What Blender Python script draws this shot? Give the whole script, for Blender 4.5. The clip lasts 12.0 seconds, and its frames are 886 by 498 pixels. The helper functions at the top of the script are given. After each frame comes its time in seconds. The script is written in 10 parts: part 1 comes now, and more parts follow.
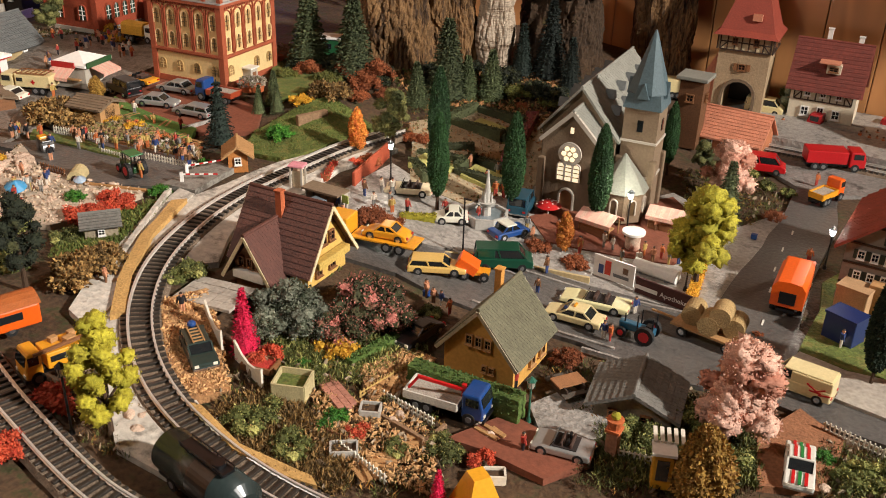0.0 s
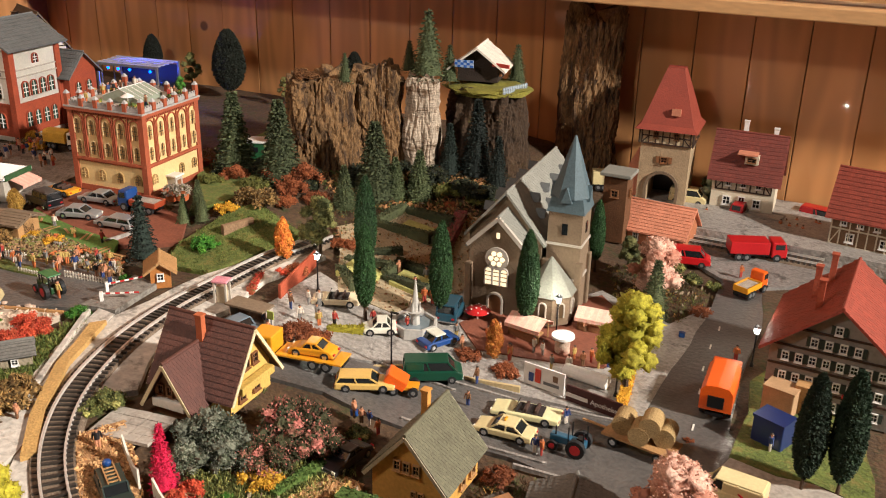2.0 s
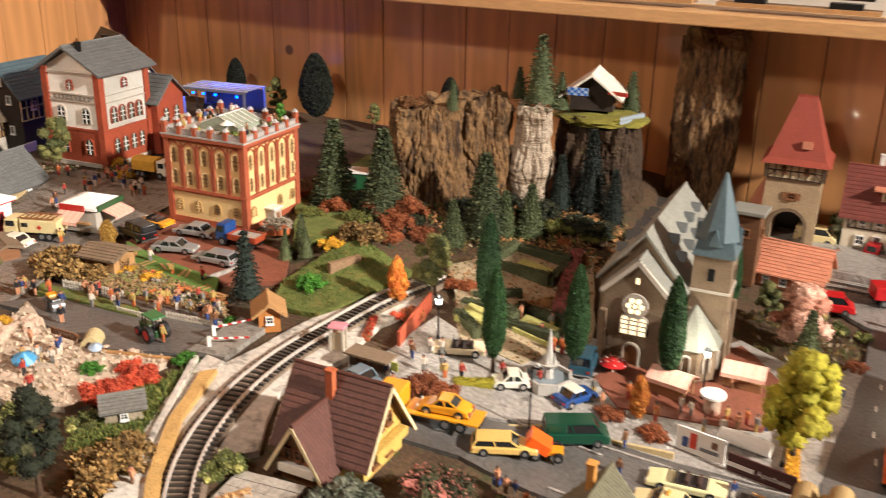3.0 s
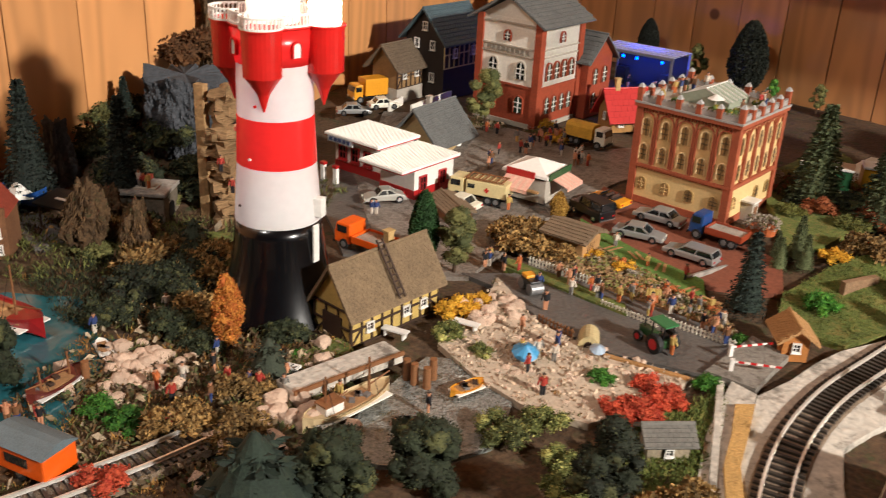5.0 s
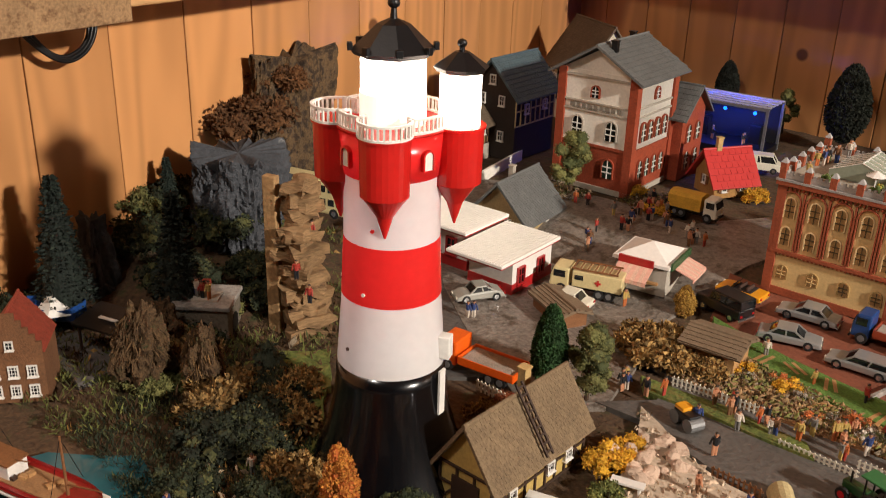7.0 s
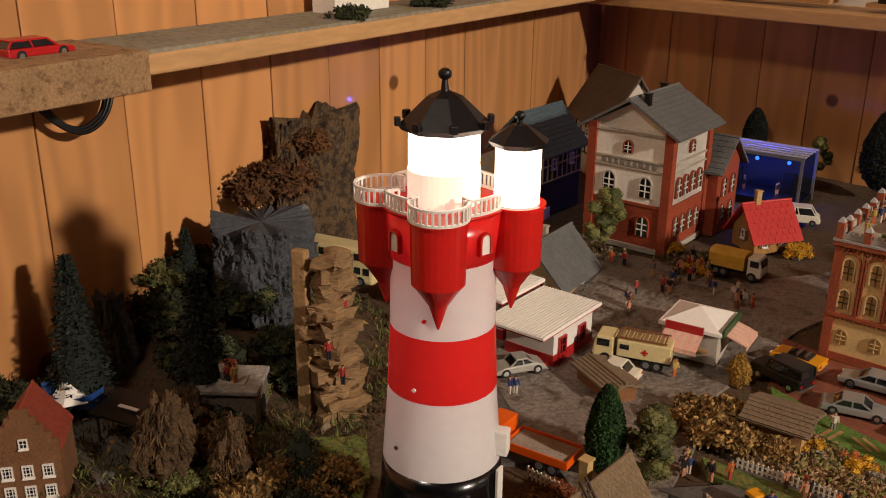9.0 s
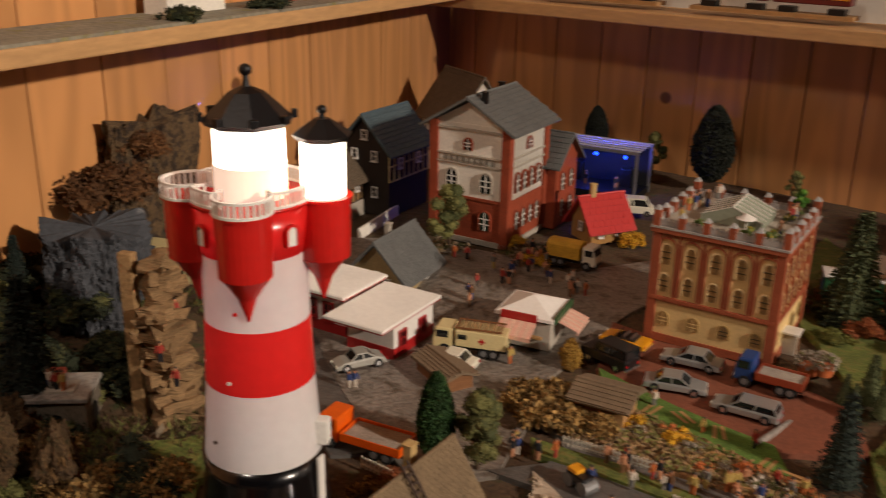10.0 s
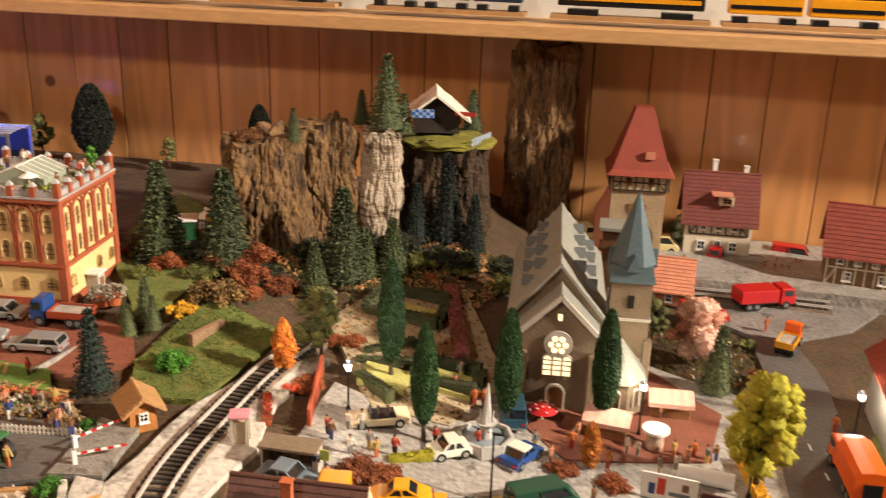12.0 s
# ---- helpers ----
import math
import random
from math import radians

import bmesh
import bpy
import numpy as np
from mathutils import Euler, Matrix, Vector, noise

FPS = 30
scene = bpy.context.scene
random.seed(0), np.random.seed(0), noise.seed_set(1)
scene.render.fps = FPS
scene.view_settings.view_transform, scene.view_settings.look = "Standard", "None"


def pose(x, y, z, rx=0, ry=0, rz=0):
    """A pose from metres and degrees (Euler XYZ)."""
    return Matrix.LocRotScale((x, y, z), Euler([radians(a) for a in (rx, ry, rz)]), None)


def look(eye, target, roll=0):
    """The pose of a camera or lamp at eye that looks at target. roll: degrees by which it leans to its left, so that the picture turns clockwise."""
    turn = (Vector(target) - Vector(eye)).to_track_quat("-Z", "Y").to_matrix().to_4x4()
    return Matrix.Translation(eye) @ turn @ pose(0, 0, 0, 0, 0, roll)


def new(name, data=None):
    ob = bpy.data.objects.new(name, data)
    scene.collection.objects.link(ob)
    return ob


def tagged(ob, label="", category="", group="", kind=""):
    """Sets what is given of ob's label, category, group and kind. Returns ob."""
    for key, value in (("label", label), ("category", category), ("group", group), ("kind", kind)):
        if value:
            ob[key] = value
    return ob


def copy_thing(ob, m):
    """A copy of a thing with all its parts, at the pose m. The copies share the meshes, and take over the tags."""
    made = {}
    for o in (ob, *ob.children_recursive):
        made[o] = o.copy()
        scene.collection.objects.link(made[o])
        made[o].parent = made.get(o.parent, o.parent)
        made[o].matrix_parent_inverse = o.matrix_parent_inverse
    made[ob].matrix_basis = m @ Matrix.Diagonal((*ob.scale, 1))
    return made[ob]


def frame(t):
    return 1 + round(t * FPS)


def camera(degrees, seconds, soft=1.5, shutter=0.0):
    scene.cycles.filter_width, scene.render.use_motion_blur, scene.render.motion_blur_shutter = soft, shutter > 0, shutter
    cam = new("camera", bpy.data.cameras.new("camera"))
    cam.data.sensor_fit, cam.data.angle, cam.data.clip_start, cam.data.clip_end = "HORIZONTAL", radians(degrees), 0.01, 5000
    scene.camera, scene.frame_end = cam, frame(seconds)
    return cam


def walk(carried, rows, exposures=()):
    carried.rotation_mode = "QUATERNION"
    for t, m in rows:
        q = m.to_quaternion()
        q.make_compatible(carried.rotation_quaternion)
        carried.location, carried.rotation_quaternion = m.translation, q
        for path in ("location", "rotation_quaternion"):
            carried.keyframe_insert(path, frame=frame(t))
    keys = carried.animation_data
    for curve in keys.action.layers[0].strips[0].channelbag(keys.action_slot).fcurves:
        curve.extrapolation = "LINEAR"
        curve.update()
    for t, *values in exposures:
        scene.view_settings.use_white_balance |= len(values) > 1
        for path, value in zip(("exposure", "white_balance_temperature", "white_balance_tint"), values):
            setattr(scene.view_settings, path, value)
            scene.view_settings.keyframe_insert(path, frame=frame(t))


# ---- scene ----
cam = camera(50.7, 12.0, 1.0, 0.3)
PATH = [
    (0, (0.33, 0.338, 0.412), (-0.548, 1.894, -0.488), 1.8),
    (0.5, (0.328, 0.336, 0.41), (-0.531, 1.918, -0.463), 2.0),
    (1, (0.328, 0.337, 0.41), (-0.506, 1.952, -0.425), 1.8),
    (1.5, (0.357, 0.345, 0.436), (-0.463, 1.988, -0.356), 1.7),
    (2, (0.333, 0.365, 0.444), (-0.473, 2.031, -0.315), 1.3),
    (2.5, (0.296, 0.37, 0.442), (-0.534, 2.038, -0.287), 0.8),
    (3, (0.22, 0.398, 0.431), (-0.673, 2.038, -0.284), 1.1),
    (3.5, (0.132, 0.413, 0.433), (-0.887, 1.976, -0.288), 1.1),
    (3.7, (0.108, 0.408, 0.435), (-0.963, 1.932, -0.293), 1.3),
    (5.3, (-0.09, 0.37, 0.384), (-1.389, 1.649, -0.441), 3.1),
    (5.5, (-0.11, 0.374, 0.373), (-1.401, 1.652, -0.463), 3.4),
    (6, (-0.125, 0.433, 0.363), (-1.39, 1.732, -0.481), 3.8),
    (6.5, (-0.163, 0.447, 0.373), (-1.432, 1.754, -0.453), 3.1),
    (7, (-0.247, 0.416, 0.414), (-1.53, 1.738, -0.366), 1.8),
    (7.5, (-0.253, 0.418, 0.415), (-1.541, 1.768, -0.307), 1.4),
    (7.7, (-0.253, 0.424, 0.42), (-1.553, 1.768, -0.291), 0.8),
    (9.3, (-0.31, 0.438, 0.419), (-1.619, 1.781, -0.276), 0.5),
    (9.5, (-0.307, 0.444, 0.407), (-1.577, 1.828, -0.28), 0.9),
    (10, (-0.265, 0.447, 0.417), (-1.387, 1.954, -0.267), 1.2),
    (10.5, (-0.17, 0.444, 0.42), (-1.088, 2.084, -0.263), 1.8),
    (11, (-0.073, 0.457, 0.421), (-0.795, 2.197, -0.252), 1.6),
    (11.5, (-0.006, 0.462, 0.434), (-0.528, 2.272, -0.237), 1.8),
    (12, (0.028, 0.448, 0.415), (-0.314, 2.302, -0.254), 1.8),
]
walk(cam, [(t, look(eye, target, roll)) for t, eye, target, roll in PATH],
     [(0.0, 0.06, 5700, 9), (1.0, 0.14, 5700, 9), (2.5, 0.4, 5750, 10), (3.6, 0.68, 5800, 10), (5.5, 0.0, 5700, 9), (6.2, 0.08, 5650, 9), (7.2, -0.2, 6100, 12), (9.5, -0.78, 6550, 16), (10.4, -0.70, 6400, 14), (11.0, 0.28, 6450, 12), (12.0, 0.5, 6350, 11)])

# ---- light ----
world = bpy.data.worlds.new("room_air")
world.use_nodes = True
world.node_tree.nodes["Background"].inputs[0].default_value = (1.0, 0.82, 0.62, 1)
world.node_tree.nodes["Background"].inputs[1].default_value = 0.0015
scene.world = world


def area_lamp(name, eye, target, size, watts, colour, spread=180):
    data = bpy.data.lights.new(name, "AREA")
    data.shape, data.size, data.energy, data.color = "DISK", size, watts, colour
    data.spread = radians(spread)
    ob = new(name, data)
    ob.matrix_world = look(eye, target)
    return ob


def point_lamp(name, place, watts, colour, radius=0.004):
    data = bpy.data.lights.new(name, "POINT")
    data.energy, data.color, data.shadow_soft_size = watts, colour, radius
    ob = new(name, data)
    ob.location = place
    return ob


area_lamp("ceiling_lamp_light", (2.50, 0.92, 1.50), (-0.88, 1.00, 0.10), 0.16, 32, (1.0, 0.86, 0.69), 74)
# Added fill over the camera side, to brighten faces turned away from the key.
area_lamp("ceiling_lamp_light", (-0.62, -0.06, 1.42), (-0.60, 1.10, 0.10), 0.18, 7.5, (1.0, 0.87, 0.71))

# ---- materials ----
MATS = {}


def contrast_curve(c):
    """Puts a contrast curve into the base colours: darks go darker, for deeper shade."""
    return tuple(min(0.85, v ** 1.25 * 1.12) for v in c)


def mat(name, colour, rough=0.6, var=0.25, scale=220.0, bump=0.25, metal=0.0, spots=None, spot_amount=0.45, piece=0.0, coat=0.0, stretch=(1, 1, 1)):
    """A painted or natural surface: two scales of colour change, optional second colour in patches, fine relief."""
    if name in MATS:
        return MATS[name]
    colour = contrast_curve(colour)
    spots = contrast_curve(spots) if spots else None
    m = bpy.data.materials.new(name)
    m.use_nodes = True
    nt = m.node_tree
    n, l = nt.nodes, nt.links
    bsdf = n["Principled BSDF"]
    bsdf.inputs["Roughness"].default_value = rough
    bsdf.inputs["Metallic"].default_value = metal
    bsdf.inputs["Coat Weight"].default_value = coat
    tc = n.new("ShaderNodeTexCoord")
    mp = n.new("ShaderNodeMapping")
    mp.inputs["Scale"].default_value = stretch
    l.new(tc.outputs["Object"], mp.inputs["Vector"])
    fine = n.new("ShaderNodeTexNoise")
    fine.inputs["Scale"].default_value = scale * 4
    fine.inputs["Detail"].default_value = 4
    broad = n.new("ShaderNodeTexNoise")
    broad.inputs["Scale"].default_value = scale * 0.45
    broad.inputs["Detail"].default_value = 3
    for q in (fine, broad):
        l.new(mp.outputs[0], q.inputs["Vector"])
    mix = n.new("ShaderNodeMix")
    mix.data_type = "RGBA"
    dark = [c * (1 - var) for c in colour]
    light = [min(1, c * (1 + var)) for c in colour]
    mix.inputs[6].default_value, mix.inputs[7].default_value = (*dark, 1), (*light, 1)
    add = n.new("ShaderNodeMath")
    add.operation = "MULTIPLY_ADD"
    add.inputs[1].default_value, add.inputs[2].default_value = 0.6, 0.0
    l.new(fine.outputs["Fac"], add.inputs[0])
    add2 = n.new("ShaderNodeMath")
    add2.operation = "MULTIPLY_ADD"
    add2.inputs[1].default_value = 0.4
    l.new(broad.outputs["Fac"], add2.inputs[0])
    l.new(add.outputs[0], add2.inputs[2])
    ramp = n.new("ShaderNodeMapRange")
    ramp.inputs[1].default_value, ramp.inputs[2].default_value = 0.32, 0.68
    l.new(add2.outputs[0], ramp.inputs[0])
    l.new(ramp.outputs[0], mix.inputs[0])
    out = mix.outputs[2]
    if spots:
        m2 = n.new("ShaderNodeMix")
        m2.data_type = "RGBA"
        m2.inputs[7].default_value = (*spots, 1)
        edge = n.new("ShaderNodeMapRange")
        edge.inputs[1].default_value, edge.inputs[2].default_value = 1 - spot_amount - 0.05, 1 - spot_amount + 0.08
        third = n.new("ShaderNodeTexNoise")
        third.inputs["Scale"].default_value = scale * 0.9
        third.inputs["Detail"].default_value = 6
        third.inputs["Roughness"].default_value = 0.7
        l.new(mp.outputs[0], third.inputs["Vector"])
        if piece:
            leaf_by_leaf = n.new("ShaderNodeNewGeometry")
            blend = n.new("ShaderNodeMath")
            blend.operation = "MULTIPLY_ADD"
            blend.inputs[1].default_value = 0.42
            less = n.new("ShaderNodeMath")
            less.operation = "MULTIPLY"
            less.inputs[1].default_value = 0.58
            l.new(third.outputs["Fac"], less.inputs[0])
            l.new(leaf_by_leaf.outputs["Random Per Island"], blend.inputs[0])
            l.new(less.outputs[0], blend.inputs[2])
            l.new(blend.outputs[0], edge.inputs[0])
        else:
            l.new(third.outputs["Fac"], edge.inputs[0])
        l.new(edge.outputs[0], m2.inputs[0])
        l.new(out, m2.inputs[6])
        out = m2.outputs[2]
    if piece:
        info = n.new("ShaderNodeObjectInfo")
        geo = n.new("ShaderNodeNewGeometry")
        rnd = n.new("ShaderNodeMath")
        rnd.operation = "ADD"
        l.new(info.outputs["Random"], rnd.inputs[0])
        l.new(geo.outputs["Random Per Island"], rnd.inputs[1])
        rng = n.new("ShaderNodeMapRange")
        rng.inputs[1].default_value, rng.inputs[2].default_value = 0.0, 2.0
        rng.inputs[3].default_value, rng.inputs[4].default_value = 1 - piece, 1 + piece
        l.new(rnd.outputs[0], rng.inputs[0])
        hsv = n.new("ShaderNodeHueSaturation")
        l.new(rng.outputs[0], hsv.inputs["Value"])
        l.new(out, hsv.inputs["Color"])
        out = hsv.outputs[0]
    l.new(out, bsdf.inputs["Base Color"])
    if bump:
        bp = n.new("ShaderNodeBump")
        bp.inputs["Strength"].default_value = bump
        bp.inputs["Distance"].default_value = 0.002
        l.new(fine.outputs["Fac"], bp.inputs["Height"])
        l.new(bp.outputs[0], bsdf.inputs["Normal"])
    MATS[name] = m
    return m


def glow(name, colour, strength):
    if name in MATS:
        return MATS[name]
    m = bpy.data.materials.new(name)
    m.use_nodes = True
    b = m.node_tree.nodes["Principled BSDF"]
    b.inputs["Base Color"].default_value = (*colour, 1)
    b.inputs["Emission Color"].default_value = (*colour, 1)
    b.inputs["Emission Strength"].default_value = strength
    MATS[name] = m
    return m


def paint(name, colour, rough=0.35, coat=0.3):
    """Glossy model paint with faint wear."""
    return mat("paint_" + name, colour, rough, 0.1, 120, 0.04, coat=coat)


def leafage(name, colour, other=None, amount=0.4):
    """Flock and foam leaves: strong change from clump to clump."""
    return mat("leaf_" + name, colour, 0.85, 0.45, 160, 0.3, spots=other, spot_amount=amount, piece=0.55)


def pine_boards(name, colour, dark):
    """Varnished pine: long grain, knots, gloss."""
    m = bpy.data.materials.new(name)
    m.use_nodes = True
    nt = m.node_tree
    n, l = nt.nodes, nt.links
    b = n["Principled BSDF"]
    b.inputs["Roughness"].default_value = 0.32
    b.inputs["Coat Weight"].default_value = 0.25
    tc = n.new("ShaderNodeTexCoord")
    info = n.new("ShaderNodeObjectInfo")
    shift = n.new("ShaderNodeVectorMath")
    shift.operation = "MULTIPLY_ADD"
    shift.inputs[0].default_value = (3.1, 7.7, 5.3)
    l.new(info.outputs["Random"], shift.inputs[1])
    l.new(tc.outputs["Object"], shift.inputs[2])
    mp = n.new("ShaderNodeMapping")
    mp.inputs["Scale"].default_value = (9, 9, 0.9)
    l.new(shift.outputs[0], mp.inputs["Vector"])
    bend = n.new("ShaderNodeTexNoise")
    bend.inputs["Scale"].default_value = 1.2
    bend.inputs["Detail"].default_value = 2
    l.new(mp.outputs[0], bend.inputs["Vector"])
    wave = n.new("ShaderNodeMath")
    wave.operation = "MULTIPLY"
    wave.inputs[1].default_value = 60.0
    l.new(bend.outputs["Fac"], wave.inputs[0])
    sine = n.new("ShaderNodeMath")
    sine.operation = "SINE"
    l.new(wave.outputs[0], sine.inputs[0])
    mr = n.new("ShaderNodeMapRange")
    mr.inputs[1].default_value, mr.inputs[2].default_value = -1, 1
    l.new(sine.outputs[0], mr.inputs[0])
    mix = n.new("ShaderNodeMix")
    mix.data_type = "RGBA"
    mix.inputs[6].default_value = (*colour, 1)
    mix.inputs[7].default_value = (*[c * 0.80 for c in colour], 1)
    l.new(mr.outputs[0], mix.inputs[0])
    knot = n.new("ShaderNodeTexVoronoi")
    knot.inputs["Scale"].default_value = 7.0
    l.new(shift.outputs[0], knot.inputs["Vector"])
    kr = n.new("ShaderNodeMapRange")
    kr.inputs[1].default_value, kr.inputs[2].default_value, kr.inputs[3].default_value, kr.inputs[4].default_value = 0.05, 0.075, 1, 0
    l.new(knot.outputs["Distance"], kr.inputs[0])
    m2 = n.new("ShaderNodeMix")
    m2.data_type = "RGBA"
    m2.inputs[7].default_value = (*dark, 1)
    l.new(kr.outputs[0], m2.inputs[0])
    l.new(mix.outputs[2], m2.inputs[6])
    hsv = n.new("ShaderNodeHueSaturation")
    vr = n.new("ShaderNodeMapRange")
    vr.inputs[3].default_value, vr.inputs[4].default_value = 0.88, 1.12
    l.new(info.outputs["Random"], vr.inputs[0])
    l.new(vr.outputs[0], hsv.inputs["Value"])
    l.new(m2.outputs[2], hsv.inputs["Color"])
    l.new(hsv.outputs[0], b.inputs["Base Color"])
    return m


def glass(name, tint=(0.9, 0.95, 0.95), rough=0.05):
    if name in MATS:
        return MATS[name]
    m = bpy.data.materials.new(name)
    m.use_nodes = True
    b = m.node_tree.nodes["Principled BSDF"]
    b.inputs["Base Color"].default_value = (*tint, 1)
    b.inputs["Transmission Weight"].default_value = 0.9
    b.inputs["Roughness"].default_value = rough
    MATS[name] = m
    return m


WHITE = mat("white_plastic", (0.74, 0.72, 0.68), 0.35, 0.08, 90, 0.03)
DARK_GLASS = mat("dark_window", (0.02, 0.022, 0.025), 0.12, 0.3, 300, 0.0)
RUBBER = mat("rubber", (0.02, 0.02, 0.02), 0.7)
TIMBER = mat("dark_timber", (0.07, 0.04, 0.025), 0.75)
BROWN_WOOD = mat("brown_wood", (0.26, 0.13, 0.055), 0.65, 0.3, 150, 0.2, stretch=(1, 1, 4))
LIGHT_WOOD = mat("light_wood", (0.45, 0.28, 0.13), 0.65, 0.25, 150, 0.2)
ROCK = mat("pink_grey_stone", (0.54, 0.42, 0.33), 0.85, 0.35, 130, 0.5, piece=0.35)
BLACK = mat("black_paint", (0.012, 0.012, 0.014), 0.4, 0.3, 100, 0.05)
STEEL_GREY = mat("grey_metal", (0.28, 0.28, 0.28), 0.45, 0.15, 100, 0.05, metal=0.5)


# ---- mesh helpers ----
def ease(k):
    k = min(1.0, max(0.0, k))
    return k * k * (3 - 2 * k)


def gz(x, y=0.0):
    """Level of the layout: a town rising towards the back wall, sloping down to the street by the church."""
    rise = max(ease((y - 1.10) / 0.12) * ease((-0.26 - x) / 0.08), ease((y - 1.40) / 0.06) * ease((-0.06 - x) / 0.08))
    return 0.035 - 0.041 * ease((x + 0.27) / 0.39) + 0.022 * rise


def place(x, y, z=0.0, turn=0.0, size=1.0):
    """A pose standing on the layout's ground."""
    return pose(x, y, z + gz(x, y), 0, 0, turn) @ Matrix.Scale(size, 4)


def thing(name, x, y, z=0.0, turn=0.0, label="", category="", group="", scale=1.0):
    ob = new(name)
    ob.empty_display_size = 0.01
    ob.matrix_world = pose(x, y, z + gz(x, y), 0, 0, turn)
    ob.scale = (scale, scale, scale)
    return tagged(ob, label, category, group)


def part(name, bm, material, parent=None, label="", smooth=False):
    me = bpy.data.meshes.new(name)
    bm.normal_update()
    bm.to_mesh(me)
    bm.free()
    for m in material if isinstance(material, (list, tuple)) else [material]:
        me.materials.append(m)
    if smooth:
        me.polygons.foreach_set("use_smooth", [True] * len(me.polygons))
    ob = new(name, me)
    ob.parent = parent
    return tagged(ob, label)


def B():
    return bmesh.new()


def box(bm, cx, cy, cz, sx, sy, sz, turn=0.0, bevel=0.0, tilt=None):
    m = (tilt or Matrix()) if tilt is not None else pose(cx, cy, cz, 0, 0, turn)
    r = bmesh.ops.create_cube(bm, size=1.0, matrix=m @ Matrix.Diagonal((sx, sy, sz, 1)))
    if bevel:
        es = list({e for v in r["verts"] for e in v.link_edges})
        bmesh.ops.bevel(bm, geom=es, offset=bevel, segments=2, affect="EDGES", profile=0.5)
    return bm


def bx(cx, cy, cz, sx, sy, sz, turn=0.0, bevel=0.0):
    return box(B(), cx, cy, cz, sx, sy, sz, turn, bevel)


def cyl(bm, cx, cy, z0, z1, r0, r1=None, seg=12, tilt=None):
    r1 = r0 if r1 is None else r1
    m = (tilt if tilt is not None else Matrix()) @ Matrix.Translation((cx, cy, (z0 + z1) / 2))
    bmesh.ops.create_cone(bm, cap_ends=True, segments=seg, radius1=r0, radius2=max(r1, 1e-5), depth=z1 - z0, matrix=m)
    return bm


def cy(cx, cyy, z0, z1, r0, r1=None, seg=12):
    return cyl(B(), cx, cyy, z0, z1, r0, r1, seg)


def ball(bm, x, y, z, rx, ry=None, rz=None, div=2):
    ry, rz = ry or rx, rz or rx
    bmesh.ops.create_icosphere(bm, subdivisions=div, radius=1, matrix=pose(x, y, z) @ Matrix.Diagonal((rx, ry, rz, 1)))
    return bm


def prism(bm, pts, z0, z1):
    """An upright prism over a plan polygon."""
    a = [bm.verts.new((p[0], p[1], z0)) for p in pts]
    b = [bm.verts.new((p[0], p[1], z1)) for p in pts]
    n = len(pts)
    bm.faces.new(b)
    bm.faces.new(a[::-1])
    for i in range(n):
        bm.faces.new((a[i], a[(i + 1) % n], b[(i + 1) % n], b[i]))
    bmesh.ops.recalc_face_normals(bm, faces=bm.faces)
    return bm


def extrude_profile(bm, pts, w, axis="y"):
    """A profile in x and z, drawn out across the width w about y = 0."""
    a = [bm.verts.new((p[0], -w / 2, p[1])) for p in pts]
    b = [bm.verts.new((p[0], w / 2, p[1])) for p in pts]
    n = len(pts)
    bm.faces.new(a)
    bm.faces.new(b[::-1])
    for i in range(n):
        bm.faces.new((a[(i + 1) % n], a[i], b[i], b[(i + 1) % n]))
    bmesh.ops.recalc_face_normals(bm, faces=bm.faces)
    return bm


def roof_slab(bm, x0, x1, ya, za, yb, zb, thick):
    """A sloping slab from the line (ya, za) to the line (yb, zb), along x."""
    d = Vector((0, yb - ya, zb - za)).normalized()
    nrm = Vector((0, -d.z, d.y))
    if nrm.z < 0:
        nrm = -nrm
    vs = []
    for x in (x0, x1):
        for (yy, zz) in ((ya, za), (yb, zb)):
            for k in (0, thick):
                vs.append(bm.verts.new((x, yy + nrm.y * k, zz + nrm.z * k)))
    a = vs
    for f in ((0, 1, 3, 2), (4, 6, 7, 5), (0, 4, 5, 1), (2, 3, 7, 6), (1, 5, 7, 3), (0, 2, 6, 4)):
        bm.faces.new([a[i] for i in f])
    bmesh.ops.recalc_face_normals(bm, faces=bm.faces)
    return bm


def tile_rows(bm, x0, x1, ya, za, yb, zb, thick, rows, cols):
    """Overlapping rows of roof tiles on a slope from eave (a) to ridge (b)."""
    d = Vector((0, yb - ya, zb - za))
    ln = d.length
    d.normalize()
    nrm = Vector((0, -d.z, d.y))
    if nrm.z < 0:
        nrm = -nrm
    ux = (x1 - x0) / cols
    for r in range(rows):
        s0, s1 = ln * r / rows, min(ln, ln * (r + 1.12) / rows)
        for c in range(cols):
            off = 0.5 * (r % 2) * ux
            xa = max(x0, x0 + c * ux + off - ux * 0.48 + ux * 0.5 - ux * 0.5)
            xb = min(x1, xa + ux * 0.94)
            if xb - xa < ux * 0.2:
                continue
            lift0, lift1 = thick * 1.9 + random.uniform(0, thick * 0.25), thick * 1.0
            vs = []
            for x in (xa, xb):
                for s, k in ((s0, 0), (s0, lift0), (s1, lift1), (s1, 0)):
                    p = d * s + nrm * k
                    vs.append(bm.verts.new((x, ya + p.y, za + p.z)))
            bm.faces.new((vs[1], vs[5], vs[6], vs[2]))
            bm.faces.new((vs[0], vs[4], vs[5], vs[1]))
            bm.faces.new((vs[0], vs[1], vs[2], vs[3]))
            bm.faces.new((vs[7], vs[6], vs[5], vs[4]))
    return bm


